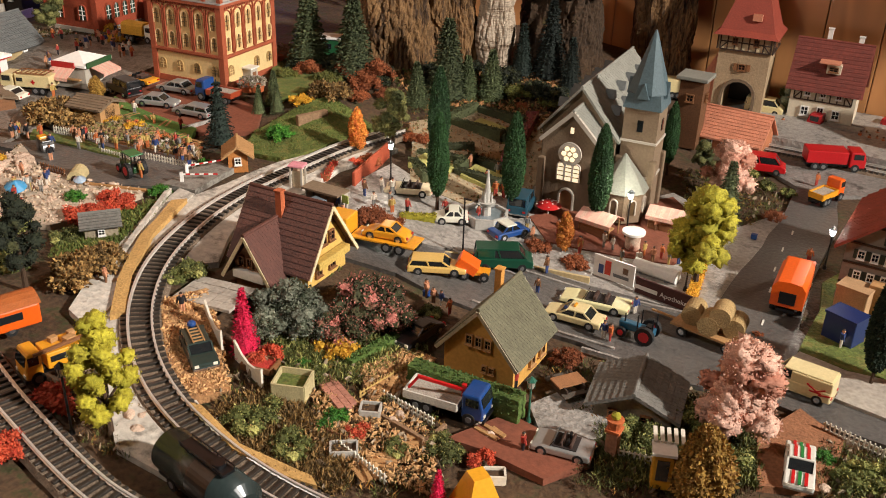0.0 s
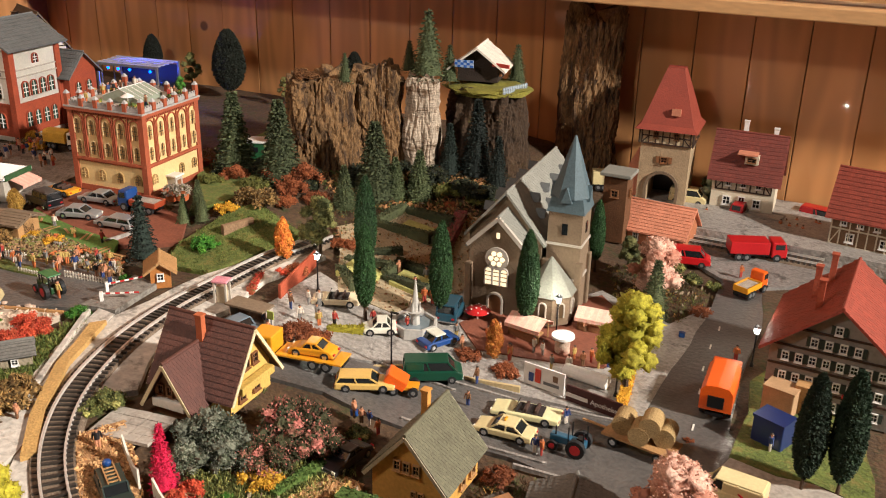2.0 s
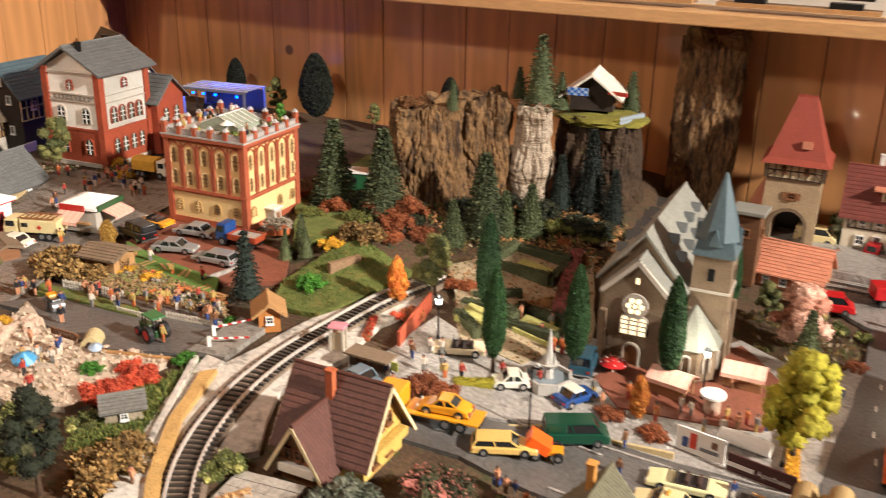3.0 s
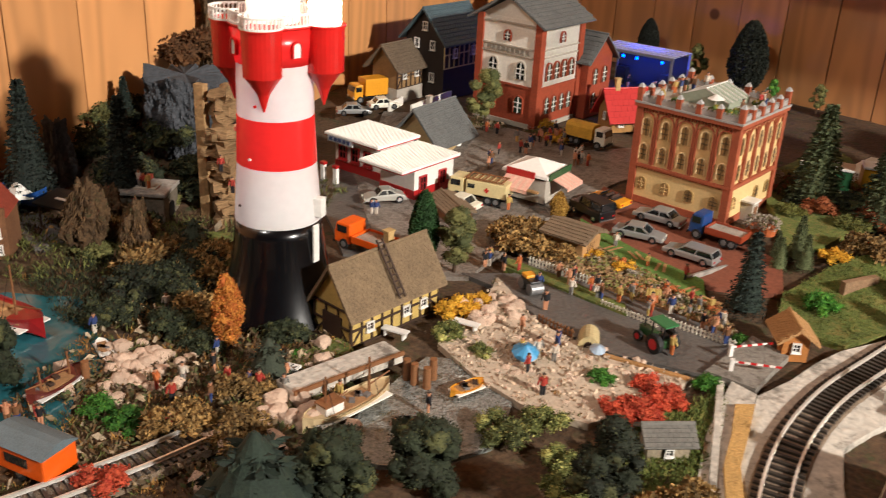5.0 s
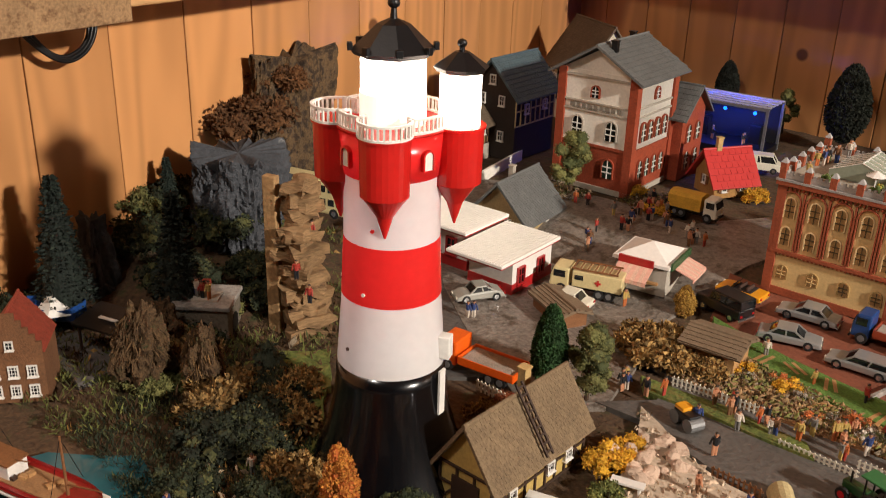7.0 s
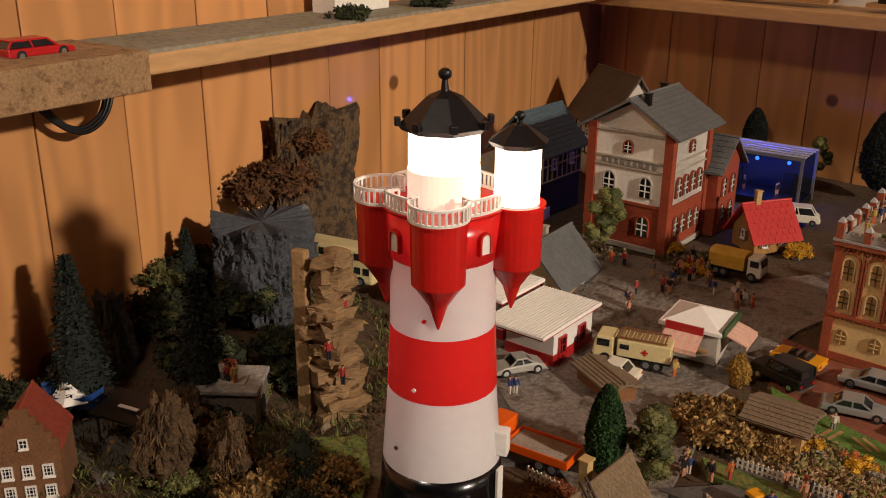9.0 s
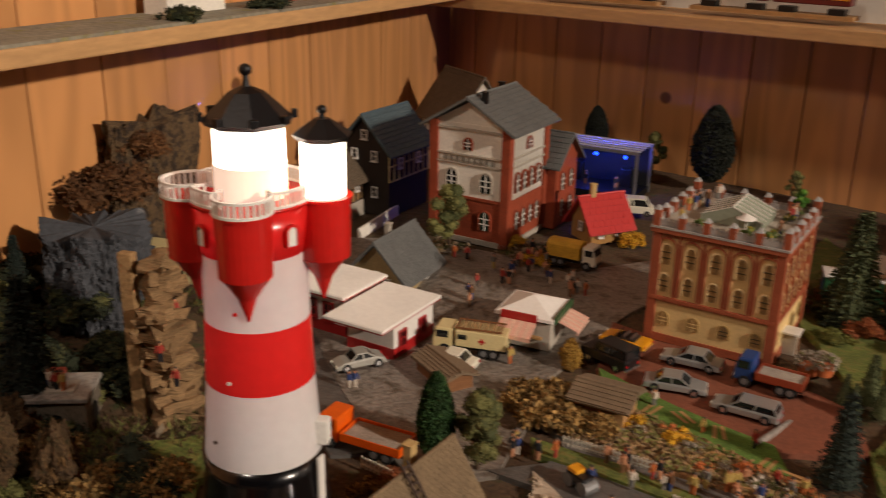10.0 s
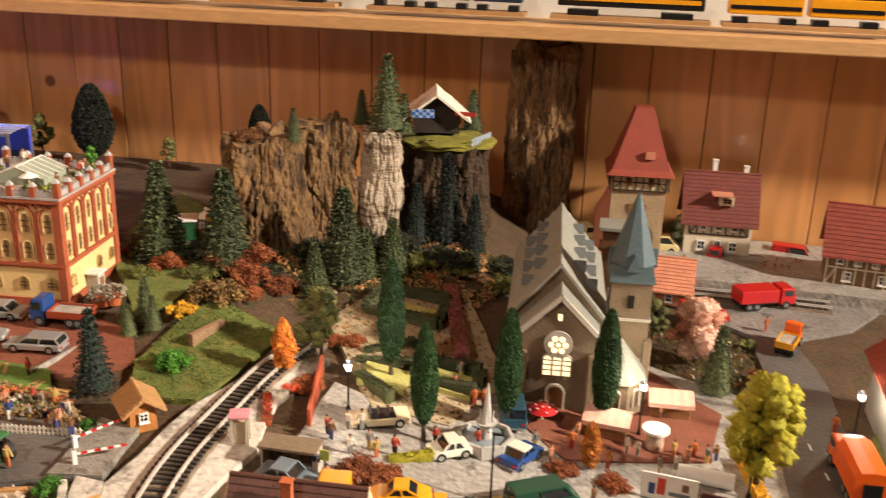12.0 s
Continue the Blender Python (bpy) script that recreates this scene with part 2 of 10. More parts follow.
def wobble(bm, amount, freq, seed=0.0):
    for v in bm.verts:
        p = v.co * freq + Vector((seed, seed * 1.7, -seed))
        v.co += Vector((noise.noise(p), noise.noise(p + Vector((31, 7, 3))), noise.noise(p + Vector((5, 17, 41))))) * amount


def gable_walls(bm, w, d, h, hr, axis="x"):
    """House body w by d with gables of height hr; ridge along x (or y)."""
    if axis == "x":
        a = [(-d / 2, 0), (d / 2, 0), (d / 2, h), (0, hr), (-d / 2, h)]
        vs = [[bm.verts.new((x, p[0], p[1])) for p in a] for x in (-w / 2, w / 2)]
    else:
        a = [(-w / 2, 0), (w / 2, 0), (w / 2, h), (0, hr), (-w / 2, h)]
        vs = [[bm.verts.new((p[0], y, p[1])) for p in a] for y in (-d / 2, d / 2)]
    bm.faces.new(vs[0])
    bm.faces.new(vs[1][::-1])
    for i in range(5):
        bm.faces.new((vs[0][i], vs[0][(i + 1) % 5], vs[1][(i + 1) % 5], vs[1][i]))
    bmesh.ops.recalc_face_normals(bm, faces=bm.faces)
    return bm


def window(parent, m, w, h, frame_mat, glass_mat=None, bars=(1, 1), name="window", sill=True, depth=0.0022):
    """A window unit facing -y in its own axes: frame, pane, glazing bars, sill."""
    win = part(name, B(), frame_mat, parent)
    win.matrix_basis = m
    bm = B()
    t = min(w, h) * 0.13
    for sx in (-1, 1):
        box(bm, sx * (w / 2 - t / 2), -depth / 2, 0, t, depth, h)
    for sz in (-1, 1):
        box(bm, 0, -depth / 2, sz * (h / 2 - t / 2), w - 2 * t, depth, t)
    for i in range(bars[0]):
        box(bm, -w / 2 + w * (i + 1) / (bars[0] + 1), -depth * 0.35, 0, t * 0.5, depth * 0.6, h - 2 * t)
    for i in range(bars[1]):
        box(bm, 0, -depth * 0.3, -h / 2 + h * (i + 1) / (bars[1] + 1), w - 2 * t, depth * 0.5, t * 0.5)
    part("window_frame", bm, frame_mat, win)
    part("pane", bx(0, -0.0004, 0, w * 0.98, 0.0008, h * 0.98), glass_mat or DARK_GLASS, win)
    if sill:
        part("window_sill", bx(0, -depth * 0.7, -h / 2 - t * 0.4, w * 1.15, depth * 1.6, t * 0.7), frame_mat, win)
    return win


def arch_pts(w, h, seg=6):
    """Arched outline in x and z, bottom at 0."""
    r = w / 2
    return [(-r, 0), (r, 0)] + [(r * math.cos(math.pi * i / seg), h - r + r * math.sin(math.pi * i / seg)) for i in range(seg + 1)]


def plate(bm, pts, y0, y1, m=None):
    """A flat plate with an outline in x and z between two depths."""
    a = [bm.verts.new((p[0], y0, p[1])) for p in pts]
    b = [bm.verts.new((p[0], y1, p[1])) for p in pts]
    n = len(pts)
    bm.faces.new(a)
    bm.faces.new(b[::-1])
    for i in range(n):
        bm.faces.new((a[(i + 1) % n], a[i], b[i], b[(i + 1) % n]))
    bmesh.ops.recalc_face_normals(bm, faces=bm.faces)
    if m is not None:
        bmesh.ops.transform(bm, matrix=m, verts=list(bm.verts))
    return bm


def arch_band(bm, w, h, t, y0, y1, seg=8):
    """An arched surround of thickness t round an opening w by h."""
    inner, outer = arch_pts(w, h, seg)[1:], arch_pts(w + 2 * t, h + t, seg)[1:]
    inner = inner + [(-w / 2, 0)]
    outer = outer + [(-w / 2 - t, 0)]
    ring = []
    for (p, q) in zip(inner, outer):
        ring.append([bm.verts.new((p[0], y0, p[1])), bm.verts.new((q[0], y0, q[1])), bm.verts.new((q[0], y1, q[1])), bm.verts.new((p[0], y1, p[1]))])
    for a, b in zip(ring, ring[1:]):
        for i in range(4):
            bm.faces.new((a[i], b[i], b[(i + 1) % 4], a[(i + 1) % 4]))
    bmesh.ops.recalc_face_normals(bm, faces=bm.faces)
    return bm


def arch_window(parent, m, w, h, surround, pane_mat, t=0.0025, depth=0.0025, bars=True, name="window", bar_mat=None):
    win = part(name, B(), surround, parent)
    win.matrix_basis = m
    part("surround", arch_band(B(), w, h, t, -depth, 0.0005), surround, win)
    part("pane", plate(B(), arch_pts(w, h), -0.0008, 0.0004), pane_mat, win)
    if bars:
        bm = B()
        box(bm, 0, -0.0012, h * 0.5, w * 0.09, 0.0012, h)
        for k in (0.33, 0.62):
            box(bm, 0, -0.0012, h * k, w, 0.0012, w * 0.09)
        part("glazing_bar", bm, bar_mat or WHITE, win)
    return win


# ---- room ----
PINE = pine_boards("varnished_pine", (0.62, 0.295, 0.108), (0.17, 0.07, 0.028))
PINE_DARK = mat("pine_groove", (0.40, 0.20, 0.09), 0.6)
SHELF_WOOD = mat("raw_pine_shelf", (0.56, 0.36, 0.18), 0.55, 0.15, 60, 0.1, stretch=(0.2, 1, 1))
PLASTER = mat("unseen_wall_tan", (0.24, 0.18, 0.12), 0.9, 0.06, 30, 0.1)
CARPET = mat("unseen_floor_brown", (0.20, 0.15, 0.11), 0.95, 0.2, 60, 0.3)
LEFT_LEAN = -9.0


def board_wall(name, x, y, turn, length, first, widths, z0, z1):
    """Backing wall with separate tongue-and-groove boards on its room side (-y in its own axes)."""
    wall = part(name, bx(length / 2, 0.03, (z0 + z1) / 2, length, 0.04, z1 - z0), PINE_DARK)
    wall.matrix_world = pose(x, y, 0, 0, 0, turn)
    tagged(wall, "varnished pine tongue and groove panelled wall", "wall", kind="structure")
    rng = random.Random(5)
    s, i, shapes = first, 0, {}
    while s < length:
        w = widths[i % len(widths)]
        if w not in shapes:
            bm = bx(0, 0, 0, w - 0.0012, 0.012, z1 - z0, bevel=0.0009)
            me = bpy.data.meshes.new("board")
            bm.to_mesh(me)
            bm.free()
            me.materials.append(PINE)
            shapes[w] = me
        if s + w <= length + 0.001:
            ob = new("board", shapes[w])
            ob.parent = wall
            ob.location = (s + w / 2, 0.004 + rng.uniform(-0.0005, 0.0005), (z0 + z1) / 2)
        s += w
        i += 1
    return wall


board_wall("wall_back", -1.235, 1.727, 0, 4.0, 0.0, [0.076, 0.078, 0.075, 0.077], -0.85, 1.55)
board_wall("wall_left", -0.651, -1.75, 90 - LEFT_LEAN, 3.53, 0.0, [0.086, 0.088, 0.085], -0.85, 1.55)
# Unseen sides of the room, added; dark so that little light bounces back.
tagged(part("wall_right", bx(2.77, 0, 0.35, 0.06, 3.6, 2.4), PLASTER), "plain tan room wall added out of view", "wall", kind="structure")
tagged(part("wall_front", bx(1.0, -1.75, 0.35, 3.6, 0.06, 2.4), PLASTER), "plain tan room wall added out of view", "wall", kind="structure")
tagged(part("ceiling", bx(0.8, 0, 1.58, 4.2, 3.7, 0.06), mat("unseen_ceiling", (0.26, 0.17, 0.10), 0.9)), "plain brown ceiling added out of view", "ceiling", kind="structure")
tagged(part("floor", bx(0.8, 0, -0.88, 4.2, 3.7, 0.06), CARPET), "plain brown floor added out of view", "floor", kind="structure")

# ---- table and layout ground ----
EARTH = mat("earth_flock", (0.12, 0.075, 0.04), 0.95, 0.55, 60, 0.8, spots=(0.07, 0.075, 0.025), spot_amount=0.42)
ASPHALT = mat("asphalt", (0.15, 0.14, 0.13), 0.38, 0.3, 60, 0.5, spots=(0.17, 0.155, 0.14), spot_amount=0.28)
CONCRETE = mat("grey_concrete", (0.37, 0.345, 0.315), 0.40, 0.4, 60, 0.9, spots=(0.17, 0.155, 0.14), spot_amount=0.4)
PAVING = mat("grey_paving", (0.40, 0.36, 0.31), 0.7, 0.3, 70, 0.25, piece=0.18)
RED_PAVE = mat("red_brown_paving", (0.24, 0.095, 0.055), 0.75, 0.25, 80, 0.25, piece=0.2)
SAND = mat("pale_sand", (0.50, 0.42, 0.33), 0.95, 0.2, 90, 0.5, spots=(0.36, 0.28, 0.19), spot_amount=0.35)
GRASS = mat("grass_flock", (0.15, 0.18, 0.045), 0.95, 0.5, 90, 0.8, spots=(0.23, 0.20, 0.065), spot_amount=0.45)
LUSH = mat("green_flock", (0.14, 0.23, 0.05), 0.95, 0.4, 120, 0.6)
CHIPS = mat("wood_chip_mulch", (0.42, 0.25, 0.12), 0.9, 0.4, 150, 0.6, spots=(0.22, 0.11, 0.05), spot_amount=0.42)
WHITE_BED = mat("white_plaster_bed", (0.55, 0.51, 0.45), 0.8, 0.3, 45, 0.7, spots=(0.24, 0.22, 0.19), spot_amount=0.42)
TAN_FLOCK = mat("tan_flock", (0.50, 0.33, 0.13), 0.95, 0.3, 120, 0.6)
WATER = mat("clear_resin_water", (0.30, 0.31, 0.295), 0.10, 0.4, 110, 2.2, spots=(0.12, 0.13, 0.12), coat=1.0)
BLUE_WATER = mat("blue_painted_water", (0.05, 0.17, 0.20), 0.12, 0.25, 20, 0.25, coat=0.6)

bm = B()
bmesh.ops.create_grid(bm, x_segments=220, y_segments=220, size=0.5, matrix=Matrix.Translation((0.0, 0.73, 0)) @ Matrix.Diagonal((2.5, 2.02, 1, 1)))


def mound(x, y):
    """Height of the layout's ground: flat town, wooded hill towards the left wall, rise under the cliffs."""
    h = 0.0012 * noise.noise(Vector((x * 60, y * 60, 0)))
    a = max(0.0, min(1.0, (-0.82 - x) / 0.20)) * max(0.0, min(1.0, (1.02 - y) / 0.14)) * max(0.0, min(1.0, (y - 0.66) / 0.12))
    h += 0.035 * a * (1 + 0.3 * noise.noise(Vector((x * 18, y * 18, 3))))
    return h - 0.002 + gz(x, y)


for v in bm.verts:
    v.co.z = mound(v.co.x, v.co.y)
ground = tagged(part("ground", bm, EARTH), "brown and green flocked ground of the model layout", "ground", kind="structure")
tagged(part("table_board", bx(0.02, 0.72, -0.045, 2.36, 1.94, 0.03), BROWN_WOOD), "wooden board under the model layout", "table", kind="structure")


def patch(name, pts, material, z, label, wob=0.004, under=0.006):
    """A slab of ground cover with slightly uneven outline."""
    rng = random.Random(len(name) + len(pts))
    fine = []
    for i, p in enumerate(pts):
        q = pts[(i + 1) % len(pts)]
        k = max(1, int(math.dist(p, q) / 0.03))
        for j in range(k):
            f = j / k
            w = wob if j else wob * 0.3
            fine.append((p[0] + (q[0] - p[0]) * f + rng.uniform(-w, w), p[1] + (q[1] - p[1]) * f + rng.uniform(-w, w)))
    bm = prism(B(), fine, z - under, z)
    bmesh.ops.triangulate(bm, faces=bm.faces)
    for i in range(15):
        bmesh.ops.bisect_plane(bm, geom=list(bm.verts) + list(bm.edges) + list(bm.faces), plane_co=(-0.28 + 0.03 * i, 0, 0), plane_no=(1, 0, 0))
    if max(p[1] for p in pts) > 1.1:
        for i in range(11):
            bmesh.ops.bisect_plane(bm, geom=list(bm.verts) + list(bm.edges) + list(bm.faces), plane_co=(0, 1.10 + 0.013 * i, 0), plane_no=(0, 1, 0))
        for i in range(5):
            bmesh.ops.bisect_plane(bm, geom=list(bm.verts) + list(bm.edges) + list(bm.faces), plane_co=(0, 1.40 + 0.015 * i, 0), plane_no=(0, 1, 0))
        for i in range(6):
            bmesh.ops.bisect_plane(bm, geom=list(bm.verts) + list(bm.edges) + list(bm.faces), plane_co=(-0.34 + 0.016 * i, 0, 0), plane_no=(1, 0, 0))
    for v in bm.verts:
        v.co.z += gz(v.co.x, v.co.y)
    return tagged(part(name, bm, material), label, "ground", kind="structure")


STREET = patch("road_1", [(-0.153, 0.955), (-0.137, 1.007), (-0.067, 1.020), (0.003, 1.055), (0.089, 1.067), (0.172, 1.068), (0.187, 1.071), (0.184, 1.170), (0.194, 1.339), (0.191, 1.423),
    (0.236, 1.424), (0.252, 1.317), (0.251, 1.199), (0.258, 1.094), (0.282, 1.067), (0.309, 1.017), (0.347, 1.003), (0.400, 0.984), (0.402, 0.944), (0.352, 0.962), (0.301, 0.965), (0.252, 0.973), (0.189, 0.958),
    (0.106, 0.971), (-0.007, 0.957), (-0.068, 0.959), (-0.121, 0.946)], ASPHALT, 0.0022, "dark grey asphalt street with worn surface", 0.0012)
patch("road_2", [(-0.558, 1.044), (-0.553, 0.968), (-0.583, 0.932), (-0.541, 0.937), (-0.467, 0.918), (-0.409, 0.919), (-0.341, 0.949), (-0.344, 1.024), (-0.435, 1.015), (-0.508, 1.005), (-0.568, 1.006), (-0.616, 1.020)], ASPHALT, 0.0026, "dark grey asphalt lane", 0.0015)
patch("road_3", [(-0.619, 0.888), (-0.747, 0.957), (-0.879, 1.047), (-0.987, 1.188), (-0.852, 1.256), (-0.793, 1.266), (-0.705, 1.263), (-0.651, 1.365), (-0.602, 1.249), (-0.615, 1.174), (-0.622, 1.084), (-0.590, 0.995), (-0.573, 0.932)], mat("worn_street", (0.27, 0.24, 0.21), 0.45, 0.45, 60, 0.9, spots=(0.13, 0.105, 0.08), spot_amount=0.45), 0.0018, "worn grey concrete town street", 0.003)
patch("road_4", [(-0.887, 0.999), (-0.924, 1.103), (-0.825, 1.118), (-0.690, 1.081), (-0.616, 1.020), (-0.583, 0.932), (-0.661, 0.969), (-0.650, 0.914), (-0.685, 0.876)], ASPHALT, 0.0012, "dark asphalt yard beside the petrol station", 0.004)
patch("lawn_shore", [(-0.545, 0.696), (-0.557, 0.733), (-0.559, 0.777), (-0.524, 0.763), (-0.498, 0.707), (-0.507, 0.686)], GRASS, 0.0040, "mossy lawn by the boathouse", 0.004)
patch("pavement_plaza", [(-0.195, 1.013), (-0.192, 1.067), (-0.191, 1.143), (-0.125, 1.117), (-0.051, 1.215), (0.027, 1.224), (0.074, 1.320), (0.163, 1.276), (0.194, 1.339), (0.185, 1.076), (0.171, 1.071), (0.002, 1.057), (-0.069, 1.022), (-0.138, 1.009)], CONCRETE, 0.0030, "pale grey concrete market square", 0.002)
patch("pavement_market", [(-0.025, 1.146), (0.001, 1.207), (0.078, 1.305), (0.144, 1.232), (0.129, 1.148), (0.064, 1.129), (0.011, 1.111)], RED_PAVE, 0.0042, "red-brown paved market ground", 0.003)
patch("pavement_fire_yard", [(0.191, 1.423), (0.096, 1.507), (0.050, 1.690), (0.135, 1.794), (0.255, 1.782), (0.356, 1.549), (0.305, 1.469), (0.236, 1.424)], mat("yard_concrete", (0.27, 0.25, 0.23), 0.5, 0.4, 60, 0.9, spots=(0.12, 0.11, 0.10), spot_amount=0.42), 0.0026, "grey concrete yard of the fire station", 0.002)
patch("pavement_parking", [(-0.595, 1.118), (-0.615, 1.186), (-0.483, 1.181), (-0.391, 1.165), (-0.367, 1.123), (-0.428, 1.086), (-0.513, 1.100)], RED_PAVE, 0.0034, "red-brown paved car park", 0.002)
patch("grass_verge", [(-0.580, 0.987), (-0.513, 0.996), (-0.447, 0.996), (-0.435, 0.981), (-0.499, 0.976), (-0.564, 0.969)], GRASS, 0.0048, "mossy verge along the garden fence", 0.002)
patch("lawn_hill", [(-0.798, 0.760), (-0.801, 0.802), (-0.774, 0.831), (-0.731, 0.797), (-0.747, 0.758), (-0.768, 0.746)], GRASS, 0.0050, "yellow-green lawn on the hill foot", 0.003)
patch("road_hill", [(-0.977, 0.679), (-1.047, 0.734), (-0.966, 0.738), (-0.862, 0.697), (-0.862, 0.660)], ASPHALT, 0.0040, "dark asphalt by the black shelter", 0.003)
patch("grass_strip", [(-0.592, 1.118), (-0.512, 1.100), (-0.428, 1.091), (-0.405, 1.056), (-0.488, 1.061), (-0.566, 1.081)], LUSH, 0.0062, "narrow strip of green grass", 0.002)
patch("lawn_rail", [(-0.344, 1.068), (-0.367, 1.123), (-0.347, 1.199), (-0.336, 1.228), (-0.265, 1.221), (-0.271, 1.158), (-0.287, 1.076)], GRASS, 0.0040, "green grassy railway bank", 0.004)
patch("sand_beach", [(-0.556, 0.950), (-0.519, 0.879), (-0.503, 0.824), (-0.451, 0.813), (-0.400, 0.809), (-0.356, 0.828), (-0.347, 0.891), (-0.342, 0.937), (-0.409, 0.913), (-0.467, 0.912)], SAND, 0.0040, "pale sandy beach strewn with small stones", 0.004)
patch("water_bay", [(-0.469, 0.832), (-0.416, 0.817), (-0.385, 0.762), (-0.396, 0.712), (-0.445, 0.676), (-0.466, 0.703), (-0.486, 0.769), (-0.497, 0.808)], WATER, 0.0012, "clear glossy resin water of a small bay", 0.004)
patch("water_harbour", [(-0.660, 0.649), (-0.628, 0.602), (-0.576, 0.562), (-0.635, 0.522), (-0.705, 0.495), (-0.820, 0.529), (-0.798, 0.608), (-0.753, 0.651), (-0.677, 0.632)], BLUE_WATER, 0.0014, "blue painted harbour water", 0.004)
patch("gravel_shoulder", [(-0.086, 0.653), (-0.185, 0.727), (-0.232, 0.792), (-0.270, 0.865), (-0.298, 0.951), (-0.292, 1.034), (-0.255, 1.182), (-0.206, 1.179), (-0.224, 1.093), (-0.215, 1.021), (-0.227, 0.939), (-0.188, 0.864), (-0.211, 0.832), (-0.173, 0.776), (-0.129, 0.739), (-0.070, 0.717), (0.035, 0.699), (-0.004, 0.657)], WHITE_BED, 0.0036, "whitish plaster bed beside the railway", 0.003)
patch("gravel_quay", [(-0.201, 0.753), (-0.195, 0.728), (-0.224, 0.735), (-0.256, 0.799), (-0.295, 0.877), (-0.320, 0.954), (-0.298, 0.951), (-0.266, 0.855)], WHITE_BED, 0.0050, "whitish plaster strip along the tan verge", 0.003)
patch("verge_tan", [(-0.185, 0.756), (-0.191, 0.746), (-0.226, 0.786), (-0.268, 0.853), (-0.300, 0.922), (-0.291, 0.932), (-0.260, 0.859), (-0.223, 0.799)], TAN_FLOCK, 0.0085, "tan flocked verge beside the track", 0.003)
patch("verge_tan_south", [(-0.080, 0.712), (-0.069, 0.714), (-0.025, 0.704), (0.028, 0.710), (0.036, 0.705), (0.009, 0.698), (-0.027, 0.696)], TAN_FLOCK, 0.0080, "tan flocked verge beside the track", 0.003)
patch("yard_chips", [(-0.182, 0.789), (-0.166, 0.825), (-0.116, 0.787), (-0.067, 0.743), (-0.082, 0.718), (-0.129, 0.739)], CHIPS, 0.0050, "ground strewn with wood chips", 0.004)
patch("yard_chips_house", [(-0.014, 0.824), (-0.002, 0.872), (0.024, 0.874), (0.031, 0.835), (0.011, 0.802)], CHIPS, 0.0045, "yard strewn with wood chips", 0.004)
patch("pavement_drive", [(0.077, 0.798), (0.101, 0.849), (0.152, 0.839), (0.173, 0.830), (0.153, 0.797), (0.103, 0.801)], RED_PAVE, 0.0046, "red tiled driveway", 0.002)
patch("pavement_shed", [(0.109, 0.867), (0.125, 0.902), (0.166, 0.886), (0.170, 0.858), (0.135, 0.836)], CONCRETE, 0.0044, "grey concrete forecourt", 0.002)
patch("field_mud", [(0.264, 0.923), (0.283, 0.971), (0.319, 0.950), (0.315, 0.884), (0.277, 0.867)], mat("red_earth", (0.33, 0.17, 0.09), 0.95, 0.35, 110, 0.5), 0.0042, "bare reddish earth field", 0.004)
patch("pavement_right", [(0.266, 1.052), (0.305, 1.044), (0.332, 1.047), (0.373, 1.034), (0.410, 0.985), (0.362, 0.990), (0.299, 0.999), (0.290, 1.020), (0.262, 1.035)], PAVING, 0.0050, "pale paved footpath", 0.002)
patch("lawn_right", [(0.266, 1.054), (0.268, 1.135), (0.260, 1.191), (0.282, 1.247), (0.360, 1.182), (0.378, 1.036), (0.332, 1.049), (0.305, 1.046)], GRASS, 0.0040, "green lawn of a house plot", 0.003)
patch("lawn_hotel", [(-0.519, 1.361), (-0.527, 1.556), (-0.376, 1.382), (-0.373, 1.214), (-0.397, 1.175)], GRASS, 0.0040, "green lawn behind the big house", 0.004)
patch("lawn_lighthouse", [(-0.807, 0.771), (-0.779, 0.832), (-0.691, 0.759), (-0.621, 0.769), (-0.693, 0.688)], GRASS, 0.0040, "green lawn round the lighthouse", 0.004)
patch("park_lawn", [(-0.152, 1.117), (-0.241, 1.257), (-0.205, 1.348), (-0.119, 1.403), (-0.050, 1.206), (-0.086, 1.116)], mat("park_gravel", (0.40, 0.33, 0.22), 0.95, 0.35, 90, 0.5), 0.0040, "brown park ground with gravel paths", 0.004)
patch("allotment", [(-0.568, 1.006), (-0.590, 1.084), (-0.450, 1.062), (-0.385, 1.048), (-0.355, 1.022), (-0.438, 1.019), (-0.511, 1.010)], CHIPS, 0.0034, "allotment garden soil with wood chips", 0.004)

# lane markings
MARK = mat("white_marking", (0.70, 0.68, 0.62), 0.7, 0.2, 200, 0.1)
for (x, y) in ((0.212, 1.291), (0.212, 1.245), (0.215, 1.196), (0.221, 1.151), (0.229, 1.087)):
    o = part("road_marking", bx(0, 0, 0.0026, 0.0016, 0.010, 0.0006), MARK, STREET)
    o.location = (x, y, gz(x, y))
    o.rotation_euler = (0, 0, 0.07)
for (x, y), a in (((0.097, 0.974), 8), ((0.042, 0.971), 8), ((0.149, 0.963), 6), ((0.050, 1.050), 10), ((-0.013, 1.032), 8), ((0.145, 1.062), 10)):
    o = part("kerb", bx(0, 0, 0.0025, 0.075, 0.0025, 0.004), CONCRETE, STREET)
    o.location = (x, y, gz(x, y))
    o.rotation_euler = (0, -math.atan2(gz(x + 0.03) - gz(x - 0.03), 0.06), radians(a - 4))


